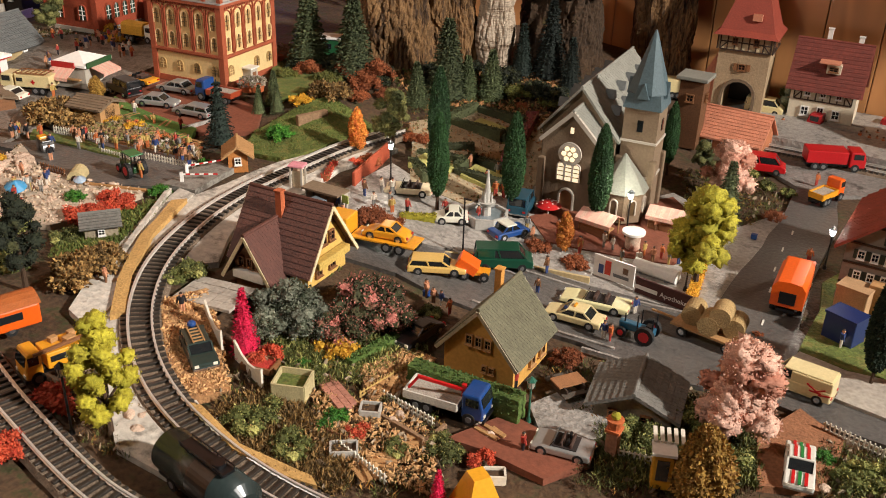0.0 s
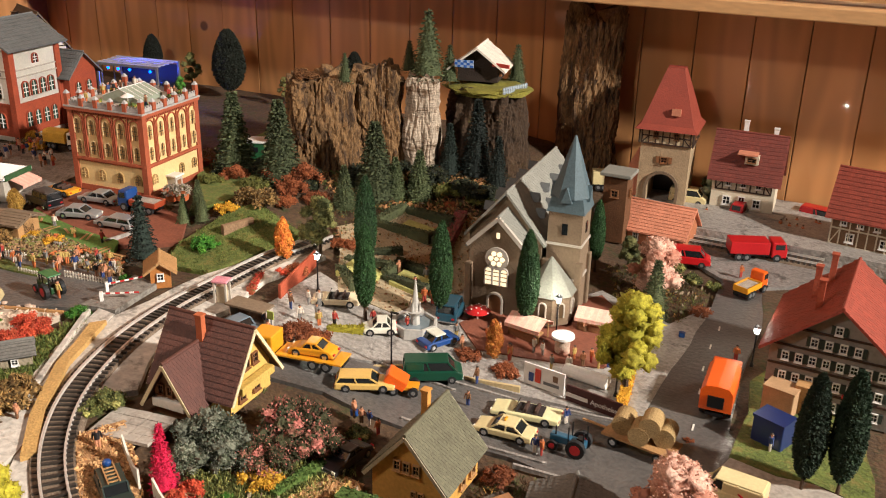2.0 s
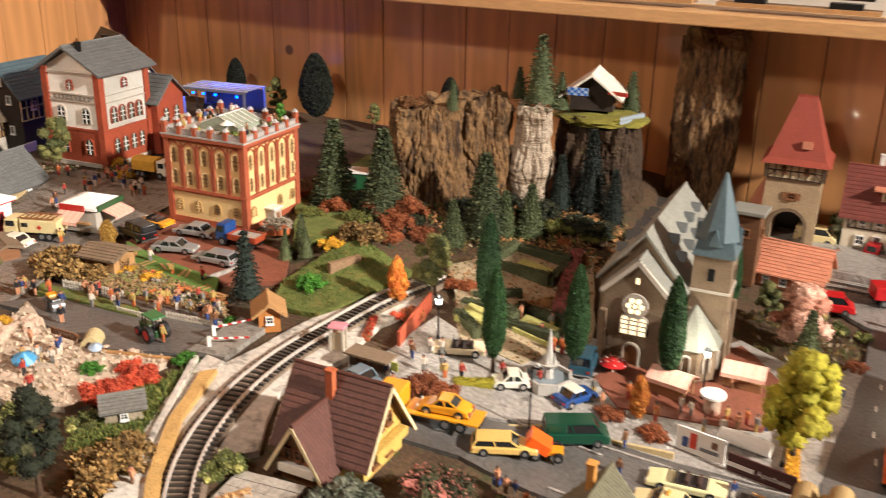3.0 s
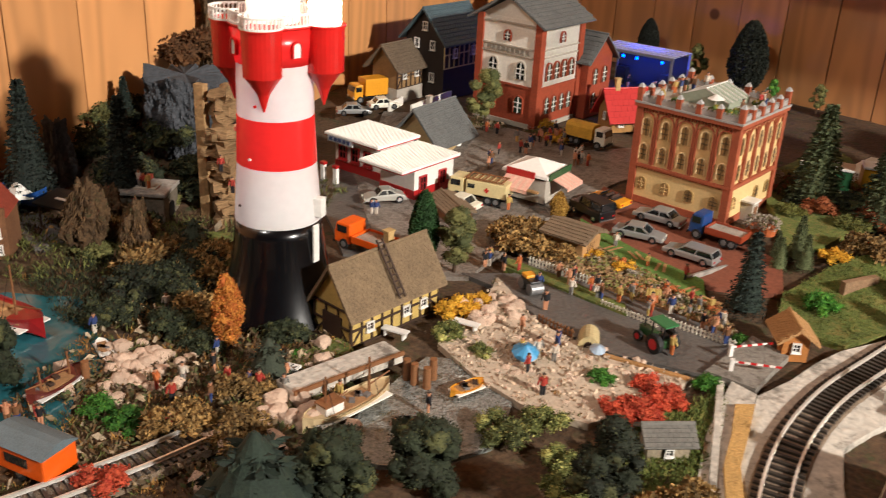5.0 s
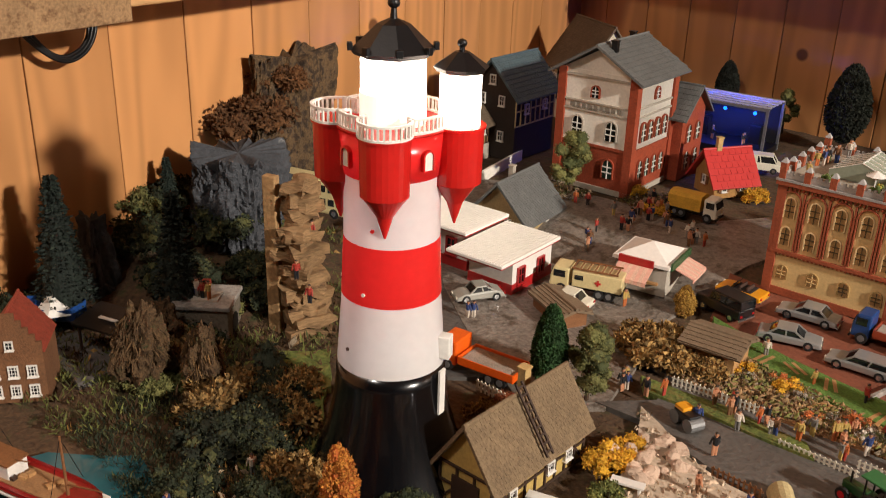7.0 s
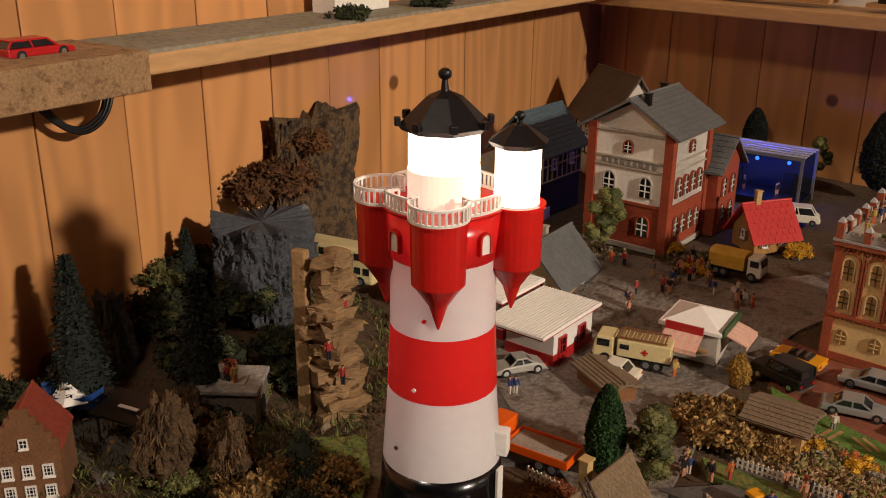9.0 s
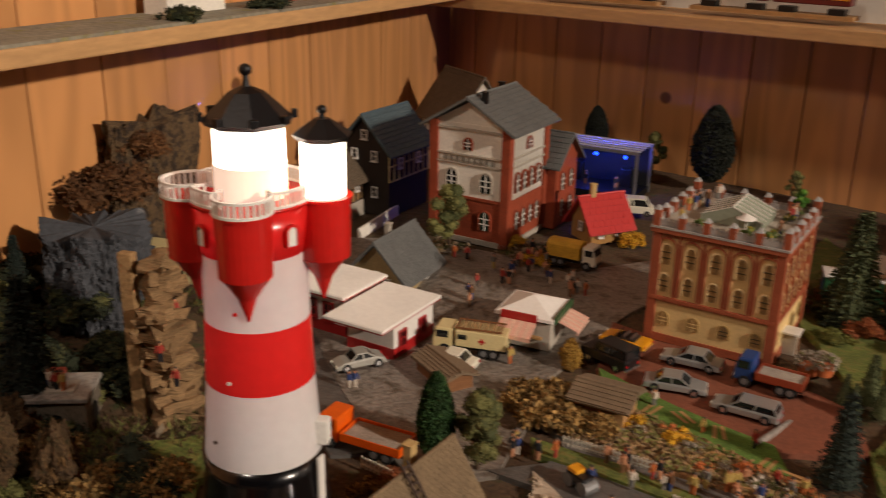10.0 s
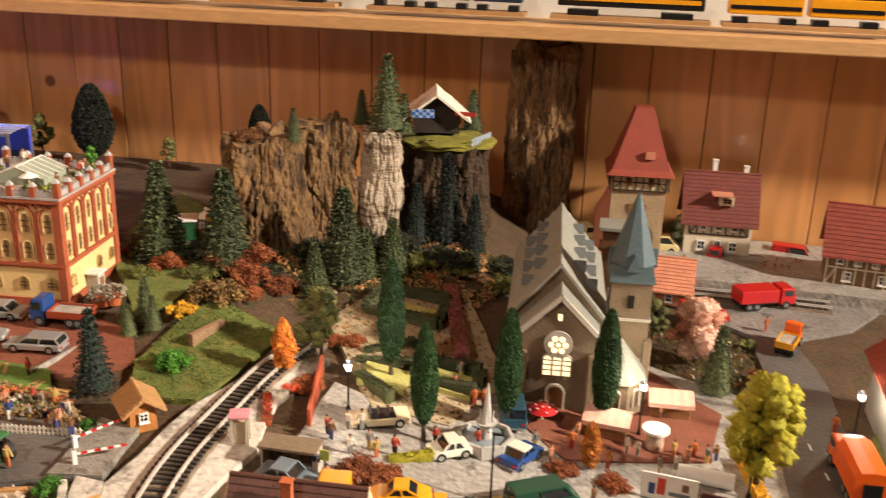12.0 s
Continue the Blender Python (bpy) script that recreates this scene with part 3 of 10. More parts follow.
# ---- railway ----
def spline(pts, step):
    out = []
    P = [Vector(p) for p in pts]
    P = [2 * P[0] - P[1]] + P + [2 * P[-1] - P[-2]]
    for i in range(1, len(P) - 2):
        a, b, c, d = P[i - 1:i + 3]
        for k in range(24):
            t = k / 24
            out.append(0.5 * (2 * b + (c - a) * t + (2 * a - 5 * b + 4 * c - d) * t * t + (3 * b - a - 3 * c + d) * t ** 3))
    even, acc = [out[0]], 0.0
    for p, q in zip(out, out[1:]):
        acc += (q - p).length
        if acc >= step:
            even.append(q)
            acc = 0.0
    return even


RAIL = mat("bright_steel_rail", (0.76, 0.73, 0.68), 0.30, 0.2, 300, 0.05, metal=0.6)
SLEEPER = mat("black_brown_sleeper", (0.055, 0.046, 0.038), 0.45, 0.3, 200, 0.2, piece=0.3)


def railway(name, pts, label, z=0.0052, gauge=0.0165, bed=True):
    line = spline(pts, 0.0056)
    top = thing(name, 0, 0, z - gz(0), 0, label, "railway track")
    me = None
    for i in range(1, len(line) - 1):
        d = line[i + 1] - line[i - 1]
        if me is None:
            first = part("sleeper", bx(0, 0, 0.001, 0.0028, 0.029, 0.0022, bevel=0.0003), SLEEPER, top)
            me = first.data
            ob = first
        else:
            ob = new("sleeper", me)
            ob.parent = top
        ob.location = (line[i].x, line[i].y, gz(line[i].x))
        ob.rotation_euler = (0, 0, math.atan2(d.y, d.x) + random.uniform(-0.02, 0.02))
    bm, prev = B(), None
    for i in range(len(line)):
        d = line[min(i + 1, len(line) - 1)] - line[max(i - 1, 0)]
        n = Vector((-d.y, d.x)).normalized()
        ring = []
        for u, h in ((-0.0175, -0.004), (-0.0150, 0.0003), (0.0150, 0.0003), (0.0175, -0.004)):
            q = line[i] + n * (u + 0.0006 * noise.noise(Vector((line[i].x * 300, line[i].y * 300, u * 100))))
            ring.append(bm.verts.new((q.x, q.y, h + gz(q.x))))
        if prev:
            for k in range(3):
                bm.faces.new((prev[k], prev[k + 1], ring[k + 1], ring[k]))
        prev = ring
    bmesh.ops.recalc_face_normals(bm, faces=bm.faces)
    part("track_bed", bm, mat("dark_ballast", (0.24, 0.185, 0.135), 0.95, 0.5, 200, 0.9, spots=(0.42, 0.37, 0.31), spot_amount=0.3), top, "dark brown ballast bed")
    for side in (-1, 1):
        bm = B()
        prev = None
        for i in range(len(line)):
            d = line[min(i + 1, len(line) - 1)] - line[max(i - 1, 0)]
            n = Vector((-d.y, d.x)).normalized()
            ring = []
            for (u, h) in ((-0.0011, 0.002), (0.0011, 0.002), (0.0004, 0.0026), (0.0004, 0.0036), (0.0008, 0.004), (0.0008, 0.0046), (-0.0008, 0.0046), (-0.0008, 0.004), (-0.0004, 0.0036), (-0.0004, 0.0026)):
                p = line[i] + n * (side * (gauge / 2 + 0.0006) + u)
                ring.append(bm.verts.new((p.x, p.y, h + gz(p.x))))
            if prev:
                for k in range(len(ring)):
                    bm.faces.new((prev[k], prev[(k + 1) % len(ring)], ring[(k + 1) % len(ring)], ring[k]))
            prev = ring
        bmesh.ops.recalc_face_normals(bm, faces=bm.faces)
        part("rail", bm, RAIL, top, "worn steel rail")
    return top


railway("railway_track", [(-0.233, 1.222), (-0.239, 1.182), (-0.251, 1.132), (-0.257, 1.058), (-0.260, 0.988), (-0.253, 0.922), (-0.237, 0.864), (-0.216, 0.817), (-0.187, 0.775), (-0.155, 0.743), (-0.119, 0.718), (-0.079, 0.701), (-0.032, 0.691), (0.012, 0.688), (0.060, 0.690)],
        "curved single railway track with black sleepers and steel rails")
railway("railway_track", [(-0.255, 0.665), (-0.177, 0.641), (-0.136, 0.631), (-0.098, 0.623), (-0.059, 0.618), (-0.015, 0.620)], "side track with black sleepers and steel rails")
railway("railway_track", [(0.068, 1.528), (0.148, 1.528), (0.217, 1.528), (0.295, 1.525)], "dark narrow track beside the yard")
railway("railway_track", [(-0.518, 0.497), (-0.514, 0.537), (-0.511, 0.580), (-0.511, 0.628)], "rusty track among bushes")

# ---- shelves ----
shelf = thing("wall_shelf", 0.35, 1.672, 0.004, 0, "long raw pine shelf on the panelled wall", "shelf")
part("shelf_board", bx(0, 0, 0.287, 3.05, 0.11, 0.018, bevel=0.002), SHELF_WOOD, shelf)
part("back_panel", bx(0, 0.043, 0.42, 3.05, 0.006, 0.25), mat("white_shelf_back", (0.72, 0.70, 0.64), 0.6, 0.05, 30, 0.05), shelf)
left_shelf = thing("wall_shelf", -1.078, 1.275, 0.002, 90 - LEFT_LEAN, "pine shelf with a modelled lawn on the panelled wall", "shelf")
part("shelf_board", bx(-0.03, 0, 0.243, 0.96, 0.09, 0.016, bevel=0.002), SHELF_WOOD, left_shelf)
part("lawn", bx(-0.03, 0, 0.2525, 0.96, 0.086, 0.003), mat("grey_green_baize", (0.30, 0.28, 0.22), 0.95, 0.35, 40, 0.4, spots=(0.26, 0.24, 0.07), spot_amount=0.4), left_shelf, "grey and mossy top of the shelf")
part("stone_edge", bx(-0.635, -0.002, 0.240, 0.25, 0.096, 0.030, bevel=0.001), mat("brick_card", (0.36, 0.24, 0.13), 0.8, 0.35, 110, 0.4, spots=(0.2, 0.12, 0.06)), left_shelf, "card printed as stone wall")


# ---- buildings ----
CREAM = mat("cream_render", (0.68, 0.52, 0.27), 0.8, 0.12, 90, 0.15)
BRICK = mat("red_brick", (0.34, 0.085, 0.035), 0.8, 0.25, 130, 0.3)
DARK_PANE = mat("brown_pane", (0.11, 0.075, 0.035), 0.3, 0.3, 200, 0.05)
SLATE = mat("grey_slate", (0.17, 0.175, 0.17), 0.7, 0.2, 110, 0.2, piece=0.15)
PALE_SLATE = mat("pale_slate", (0.28, 0.275, 0.24), 0.7, 0.15, 110, 0.2, piece=0.12)
BLUE_SLATE = mat("blue_slate", (0.10, 0.14, 0.155), 0.65, 0.2, 110, 0.2, piece=0.15)
RED_TILE = mat("red_roof_tile", (0.30, 0.075, 0.045), 0.65, 0.2, 130, 0.2, piece=0.22)
SALMON_TILE = mat("salmon_roof_tile", (0.57, 0.27, 0.17), 0.7, 0.15, 130, 0.2, piece=0.15)
BROWN_TILE = mat("dark_brown_tile", (0.125, 0.054, 0.038), 0.6, 0.25, 130, 0.2, piece=0.25)
SANDSTONE = mat("grey_sandstone", (0.215, 0.16, 0.105), 0.85, 0.2, 110, 0.3, piece=0.12)
YELLOW_WALL = mat("ochre_render", (0.56, 0.34, 0.09), 0.8, 0.15, 90, 0.2)
WHITE_WALL = mat("white_render", (0.78, 0.75, 0.68), 0.8, 0.1, 90, 0.15)
GREY_WALL = mat("grey_render", (0.46, 0.42, 0.36), 0.8, 0.12, 90, 0.15)
LIT_PANE = glow("lit_window", (1.0, 0.78, 0.45), 0.95)


def gable_roof(parent, w, d, h, hr, over, material, rows=9, cols=16, ridge_cap=True, thick=0.0018, name="roof", tiles=True):
    """Two tiled slopes with ridge along x."""
    roof = part(name, B(), material, parent)
    slope = (hr - h) / (d / 2)
    for side in (-1, 1):
        bm = B()
        roof_slab(bm, -w / 2 - over, w / 2 + over, side * (d / 2 + over), h - over * slope, 0, hr, thick)
        part("roof_slope", bm, material, roof)
        if tiles:
            bm = B()
            n = math.hypot(d / 2 + over, hr - h + over * slope)
            tile_rows(bm, -w / 2 - over, w / 2 + over, side * (d / 2 + over), h - over * slope + thick * 0.9, 0, hr + thick * 0.9, thick * 0.45, rows, cols)
            tagged(part("tiles", bm, material, roof), kind="stuff")
    if ridge_cap:
        part("ridge", cyl(B(), 0, 0, -w / 2 - over, w / 2 + over, 0.0016, seg=8, tilt=pose(0, 0, hr + thick * 1.4, 0, 90, 0)), material, roof)
    return roof


def bargeboards(parent, w, d, h, hr, over, material, t=0.0014):
    slope = (hr - h) / (d / 2)
    for sx in (-1, 1):
        for sy in (-1, 1):
            bm = B()
            ln = math.hypot(d / 2 + over, (d / 2 + over) * slope)
            a = math.atan2(slope, 1) * (-sy)
            box(bm, 0, 0, 0, t, ln, t * 2, tilt=pose(sx * (w / 2 + over), sy * (d / 2 + over) / 2, (hr + h - over * slope) / 2, 0, 0, 0) @ pose(0, 0, 0, math.degrees(a), 0, 0))
            part("bargeboard", bm, material, parent)


def chimney(parent, x, y, z0, z1, material, w=0.006):
    c = part("chimney", bx(x, y, (z0 + z1) / 2, w, w * 0.9, z1 - z0), material, parent)
    part("chimney_cap", bx(x, y, z1 + 0.0006, w * 1.25, w * 1.15, 0.0014), material, c)
    return c


# hotel with roof garden
HOTEL_BRICK = mat("orange_red_brick", (0.37, 0.115, 0.052), 0.8, 0.25, 130, 0.3)
PEACH = mat("peach_render", (0.74, 0.58, 0.34), 0.8, 0.15, 90, 0.15)
HOTEL_PANE = mat("hotel_pane", (0.46, 0.31, 0.15), 0.3, 0.35, 200, 0.05)
hotel = thing("town_hotel", -0.527, 1.236, -0.002, 4.5, "cream and red brick three-storey building with crenellated roof terrace", "building", scale=0.88)
W, D, Hh = 0.124, 0.122, 0.122
part("wall", bx(0, 0, Hh / 2, W, D, Hh), CREAM, hotel)
part("plinth", bx(0, 0, 0.004, W + 0.003, D + 0.003, 0.008), HOTEL_BRICK, hotel)
for sx in (-1, 1):
    for sy in (-1, 1):
        part("corner_pier", bx(sx * (W / 2 - 0.002), sy * (D / 2 - 0.002), Hh / 2, 0.009, 0.009, Hh), HOTEL_BRICK, hotel)
for face, ln, off in ((0, W, D / 2), (90, D, W / 2), (180, W, D / 2), (-90, D, W / 2)):
    m = pose(0, 0, 0, 0, 0, face) @ pose(0, -off, 0)
    o = part("string_course", bx(0, -0.0012, 0.047, ln, 0.004, 0.0035), HOTEL_BRICK, hotel)
    o.matrix_basis = m
    bm = B()
    for i in range(30):
        box(bm, -ln / 2 + ln * (i + 0.5) / 30, -0.001, 0.0445, ln / 62, 0.0028, 0.0022)
        box(bm, -ln / 2 + ln * (i + 0.5) / 30, -0.001, 0.1135, ln / 62, 0.0034, 0.003)
    o = tagged(part("dentil", bm, HOTEL_BRICK, hotel), kind="stuff")
    o.matrix_basis = m
    o = part("cornice", bx(0, -0.0015, 0.1185, ln + 0.008, 0.006, 0.005), HOTEL_BRICK, hotel)
    o.matrix_basis = m
    if face == 180:
        continue
    bays = 5
    for i in range(bays):
        x = -ln / 2 + ln * (i + 0.5) / bays
        bw = ln / bays
        o = part("arch_band", arch_band(B(), bw * 0.74, 0.060, bw * 0.05, -0.0026, 0), HOTEL_BRICK, hotel)
        o.matrix_basis = m @ pose(x, 0, 0.0505)
        if i:
            o = part("pilaster", bx(0, -0.001, 0.030, bw * 0.08, 0.003, 0.062), HOTEL_BRICK, hotel)
            o.matrix_basis = m @ pose(x - bw / 2, 0, 0.050)
        arch_window(hotel, m @ pose(x, 0, 0.054), bw * 0.36, 0.019, PEACH, HOTEL_PANE, 0.0013, 0.0018, bar_mat=DARK_PANE)
        arch_window(hotel, m @ pose(x, 0, 0.083), bw * 0.38, 0.021, PEACH, HOTEL_PANE, 0.0013, 0.0018, bar_mat=DARK_PANE)
    for i in range(4):
        x = -ln / 2 + ln * (i + 0.5) / 4
        if face == 90 and i == 1:
            continue
        arch_window(hotel, m @ pose(x, 0, 0.018), 0.0090, 0.0135, mat("ochre_surround", (0.42, 0.29, 0.12), 0.8), HOTEL_PANE, 0.0014, 0.0016, bar_mat=CREAM if i < 2 else DARK_PANE)
part("terrace_floor", bx(0, 0, 0.1225, W - 0.004, D - 0.004, 0.002), mat("terrace_gravel", (0.40, 0.36, 0.30), 0.9, 0.3, 150, 0.4), hotel)
part("terrace_ledge", bx(0, 0, 0.1214, W + 0.010, D + 0.010, 0.0022), mat("grey_ledge", (0.40, 0.38, 0.36), 0.7), hotel)
GREY_CAP = mat("grey_cap", (0.42, 0.41, 0.40), 0.7)
for face, ln, off in ((0, W, D / 2), (90, D, W / 2), (180, W, D / 2), (-90, D, W / 2)):
    m = pose(0, 0, 0, 0, 0, face) @ pose(0, -off - 0.001, 0)
    o = part("parapet", bx(0, 0, 0.1255, ln, 0.0022, 0.005), mat("grey_ledge", (0.40, 0.38, 0.36)), hotel)
    o.matrix_basis = m
    bm = B()
    for i in range(22):
        box(bm, -ln / 2 + ln * (i + 0.5) / 22, 0, 0.1292, ln / 44, 0.002, 0.0026)
    o = tagged(part("crenel", bm, mat("grey_ledge", (0.4, 0.38, 0.36)), hotel), kind="stuff")
    o.matrix_basis = m
    for i in range(6):
        x = -ln / 2 + ln * i / 5
        if i == 5:
            continue
        tall = 0.016 if i == 0 else 0.0115
        mer = part("turret", bx(0, 0, 0.1225 + tall / 2, 0.0062, 0.0062, tall), HOTEL_BRICK, hotel)
        mer.matrix_basis = m @ pose(x, 0, 0)
        part("turret_cap", cyl(B(), 0, 0, 0.1225 + tall, 0.1225 + tall + 0.0045, 0.0048, 0.0012, 4, pose(0, 0, 0, 0, 0, 45)), GREY_CAP, mer)
green_house = part("greenhouse", B(), WHITE, hotel)
part("greenhouse_glass", extrude_profile(B(), [(-0.03, 0.124), (0.03, 0.124), (0.03, 0.131), (0.0, 0.143), (-0.03, 0.131)], 0.055), mat("milky_glazing", (0.33, 0.36, 0.29), 0.25, 0.15, 60, 0.05), green_house, "milky greenhouse glazing")
bm = B()
for i in range(6):
    for s in (-1, 1):
        box(bm, 0, 0, 0, 0.033, 0.0008, 0.0008, tilt=pose(s * 0.015, -0.0275 + 0.011 * i, 0.1375, 0, s * 21.8, 0))
box(bm, 0, 0, 0.1435, 0.0012, 0.056, 0.001)
part("glazing_bar", bm, WHITE, green_house)
for i in range(9):
    bm = B()
    x, y = random.choice([(-0.045 + random.uniform(-.008, .008), random.uniform(-.05, .05)), (random.uniform(-.05, .05), -0.042 + random.uniform(-.006, .006)), (0.045, random.uniform(-.05, .05))])
    for k in range(14):
        ball(bm, x + random.uniform(-.005, .005), y + random.uniform(-.005, .005), 0.126 + random.uniform(0, .004), random.uniform(.0012, .0026), div=1)
    tagged(part("roof_planting", bm, leafage("roof_green", (0.12, 0.16, 0.04), (0.35, 0.28, 0.05), 0.35), hotel), kind="stuff")
porch = part("porch", bx(W / 2 + 0.008, -0.012, 0.011, 0.014, 0.016, 0.022), GREY_WALL, hotel, "small grey porch")
part("porch_roof", bx(W / 2 + 0.008, -0.012, 0.023, 0.018, 0.02, 0.002), WHITE, porch)
part("porch_door", bx(W / 2 + 0.0152, -0.012, 0.009, 0.001, 0.008, 0.016), BROWN_WOOD, porch)

# brewery-like station building
stn = thing("brick_station", -0.854, 1.326, 0.0, 6, "tall white and red brick building with grey slate roof", "building")
W, D, Hh = 0.098, 0.098, 0.138
part("lower_wall", bx(0, 0, 0.026, W, D, 0.052), BRICK, stn)
part("upper_wall", bx(0, 0, 0.094, W - 0.002, D - 0.002, 0.086), WHITE_WALL, stn)
part("plinth", bx(0, 0, 0.003, W + 0.004, D + 0.004, 0.006), GREY_WALL, stn)
for sx in (-1, 1):
    for sy in (-1, 1):
        part("corner_pier", bx(sx * (W / 2 - 0.003), sy * (D / 2 - 0.003), Hh / 2, 0.010, 0.010, Hh), BRICK, stn)
for face, ln, off in ((0, W, D / 2), (90, D, W / 2), (-90, D, W / 2)):
    m = pose(0, 0, 0, 0, 0, face) @ pose(0, -off, 0)
    for z, t in ((0.053, 0.003), (0.092, 0.0018), (0.102, 0.0018), (0.131, 0.0025)):
        o = part("string_course", bx(0, -0.0002, z, ln - 0.016, 0.002, t), GREY_WALL if z > 0.06 else BRICK, stn)
        o.matrix_basis = m
    for x in ((-0.022, 0.022) if face == 0 else (-0.026, -0.009, 0.009, 0.026)):
        ww = 0.013 if face == 0 else 0.0105
        arch_window(stn, m @ pose(x, 0, 0.062), ww, 0.022, BRICK if face else GREY_WALL, DARK_GLASS if face == 0 else mat("green_pane", (0.05, 0.09, 0.07), 0.2), 0.0014, 0.002)
        arch_window(stn, m @ pose(x, 0, 0.018), ww, 0.022, BRICK, mat("green_pane", (0.05, 0.09, 0.07), 0.2), 0.0014, 0.002)
    arch_window(stn, m @ pose(-0.002 if face == 0 else 0.0, 0, 0.108), 0.009, 0.013, BRICK, DARK_GLASS, 0.0014, 0.002)
    if face == 0:
        bm = B()
        for i in range(9):
            box(bm, -0.030 + i * 0.0075, -0.0014, 0.097, 0.0045 if i % 3 else 0.006, 0.0008, 0.0052)
        o = part("painted_lettering", bm, mat("faded_lettering", (0.27, 0.24, 0.20), 0.8), stn)
        o.matrix_basis = m
roof = part("roof", B(), SLATE, stn)
roof.matrix_basis = pose(0, 0, 0, 0, 0, 90)
gable_roof(roof, D, W, 0.137, 0.166, 0.011, SLATE, 10, 22)
part("gable_wall", gable_walls(B(), D - 0.004, W - 0.002, 0.1365, 0.163), WHITE_WALL, roof)
for (x, y) in ((0.012, -0.040), (-0.004, 0.030)):
    c = chimney(stn, x, y, 0.150, 0.172, BLACK, 0.0065)
wing = part("rear_wing", gable_walls(B(), 0.07, 0.06, 0.082, 0.108), BRICK, stn)
wing.matrix_basis = pose(0.028, 0.079, 0, 0, 0, 0)
gable_roof(wing, 0.07, 0.06, 0.082, 0.110, 0.008, SLATE, 7, 16)
for x in (-0.012, 0.012):
    arch_window(wing, pose(0.035, x, 0.045, 0, 0, 90), 0.011, 0.022, BRICK, mat("green_pane", (0.05, 0.09, 0.07), 0.2), 0.0014, 0.002)
    arch_window(wing, pose(0.035, x, 0.012, 0, 0, 90), 0.011, 0.022, BRICK, mat("green_pane", (0.05, 0.09, 0.07), 0.2), 0.0014, 0.002)

# church
church = thing("church", -0.012, 1.265, 0.0, 4, "grey sandstone church with pale slate roof and blue-grey spire", "church")
nave = part("nave", gable_walls(B(), 0.080, 0.180, 0.078, 0.124, "y"), SANDSTONE, church)
nave.matrix_basis = pose(0, 0.047, 0)
rf = part("nave_roof", B(), PALE_SLATE, nave)
rf.matrix_basis = pose(0, 0, 0, 0, 0, 90)
gable_roof(rf, 0.180, 0.080, 0.078, 0.125, 0.004, PALE_SLATE, 14, 30)
for side in (-1, 1):
    for row, k in enumerate((0.35, 0.62)):
        for i in range(4):
            yy = -0.060 + i * 0.037 + row * 0.012
            x = side * 0.040 * (1 - k)
            z = 0.078 + 0.047 * k + 0.002
            dm = part("dormer", extrude_profile(B(), [(-0.0045, -0.002), (0.0045, -0.002), (0.0, 0.0075)], 0.011), SLATE, nave, "small pointed dormer")
            dm.matrix_basis = pose(x + side * 0.003, yy, z, 0, 0, 90)
front = part("front_wing", gable_walls(B(), 0.062, 0.05, 0.075, 0.106, "y"), SANDSTONE, church)
front.matrix_basis = pose(0.002, -0.047, 0)
rf = part("wing_roof", B(), PALE_SLATE, front)
rf.matrix_basis = pose(0, 0, 0, 0, 0, 90)
gable_roof(rf, 0.05, 0.062, 0.075, 0.1075, 0.003, PALE_SLATE, 12, 10)
for s in (-1, 1):
    bm = B()
    a = math.degrees(math.atan2(0.031, 0.031))
    box(bm, 0, 0, 0, 0.047, 0.004, 0.004, tilt=pose(s * 0.0165, -0.0265, 0.0915, 0, s * a, 0))
    part("coping", bm, GREY_WALL, front)
    part("buttress", bx(s * 0.030, -0.026, 0.028, 0.007, 0.010, 0.056, bevel=0.001), SANDSTONE, front)
part("rose_surround", cyl(B(), 0, 0, -0.001, 0.0025, 0.0125, seg=20, tilt=pose(0, -0.025, 0.064, 90, 0, 0)), GREY_WALL, front)
rose = part("rose_window", B(), LIT_PANE, front)
bm = B()
for i in range(6):
    a = math.tau * i / 6
    cyl(bm, 0.0062 * math.cos(a), 0.0062 * math.sin(a), 0.001, 0.0032, 0.0027, seg=8, tilt=pose(0, -0.025, 0.064, 90, 0, 0))
cyl(bm, 0, 0, 0.001, 0.0032, 0.0022, seg=8, tilt=pose(0, -0.025, 0.064, 90, 0, 0))
part("rose_pane", bm, LIT_PANE, rose, "lit tracery panes")
for x in (-0.0085, 0, 0.0085):
    w = part("lancet_window", plate(B(), arch_pts(0.0065, 0.019), -0.001, 0.0005), LIT_PANE, front, "lit arched window")
    w.matrix_basis = pose(x, -0.0255, 0.034)
    bm = B()
    for k in (0.005, 0.010, 0.0145):
        box(bm, 0, -0.0012, k, 0.0065, 0.0008, 0.0008)
    part("glazing_bar", bm, SANDSTONE, w)
    part("surround", arch_band(B(), 0.0065, 0.019, 0.0011, -0.002, 0.0005), GREY_WALL, w)
w = part("slit_window", bx(0, -0.0255, 0.089, 0.0035, 0.001, 0.006), LIT_PANE, front)
door = part("door", plate(B(), arch_pts(0.014, 0.024), -0.001, 0.0005), BROWN_WOOD, front)
door.matrix_basis = pose(0, -0.0255, 0.0)
part("surround", arch_band(B(), 0.014, 0.024, 0.002, -0.003, 0.0005), GREY_WALL, door)
for side in (-1, 1):
    for i in range(4):
        w = part("side_window", plate(B(), arch_pts(0.009, 0.032), -0.001, 0.0005), DARK_PANE, nave)
        w.matrix_basis = pose(side * 0.0402, -0.06 + i * 0.038, 0.022, 0, 0, 90 * side)
        part("surround", arch_band(B(), 0.009, 0.032, 0.0014, -0.002, 0.0005), GREY_WALL, w)
tower = part("tower", bx(0, 0, 0.058, 0.036, 0.036, 0.116), SANDSTONE, church)
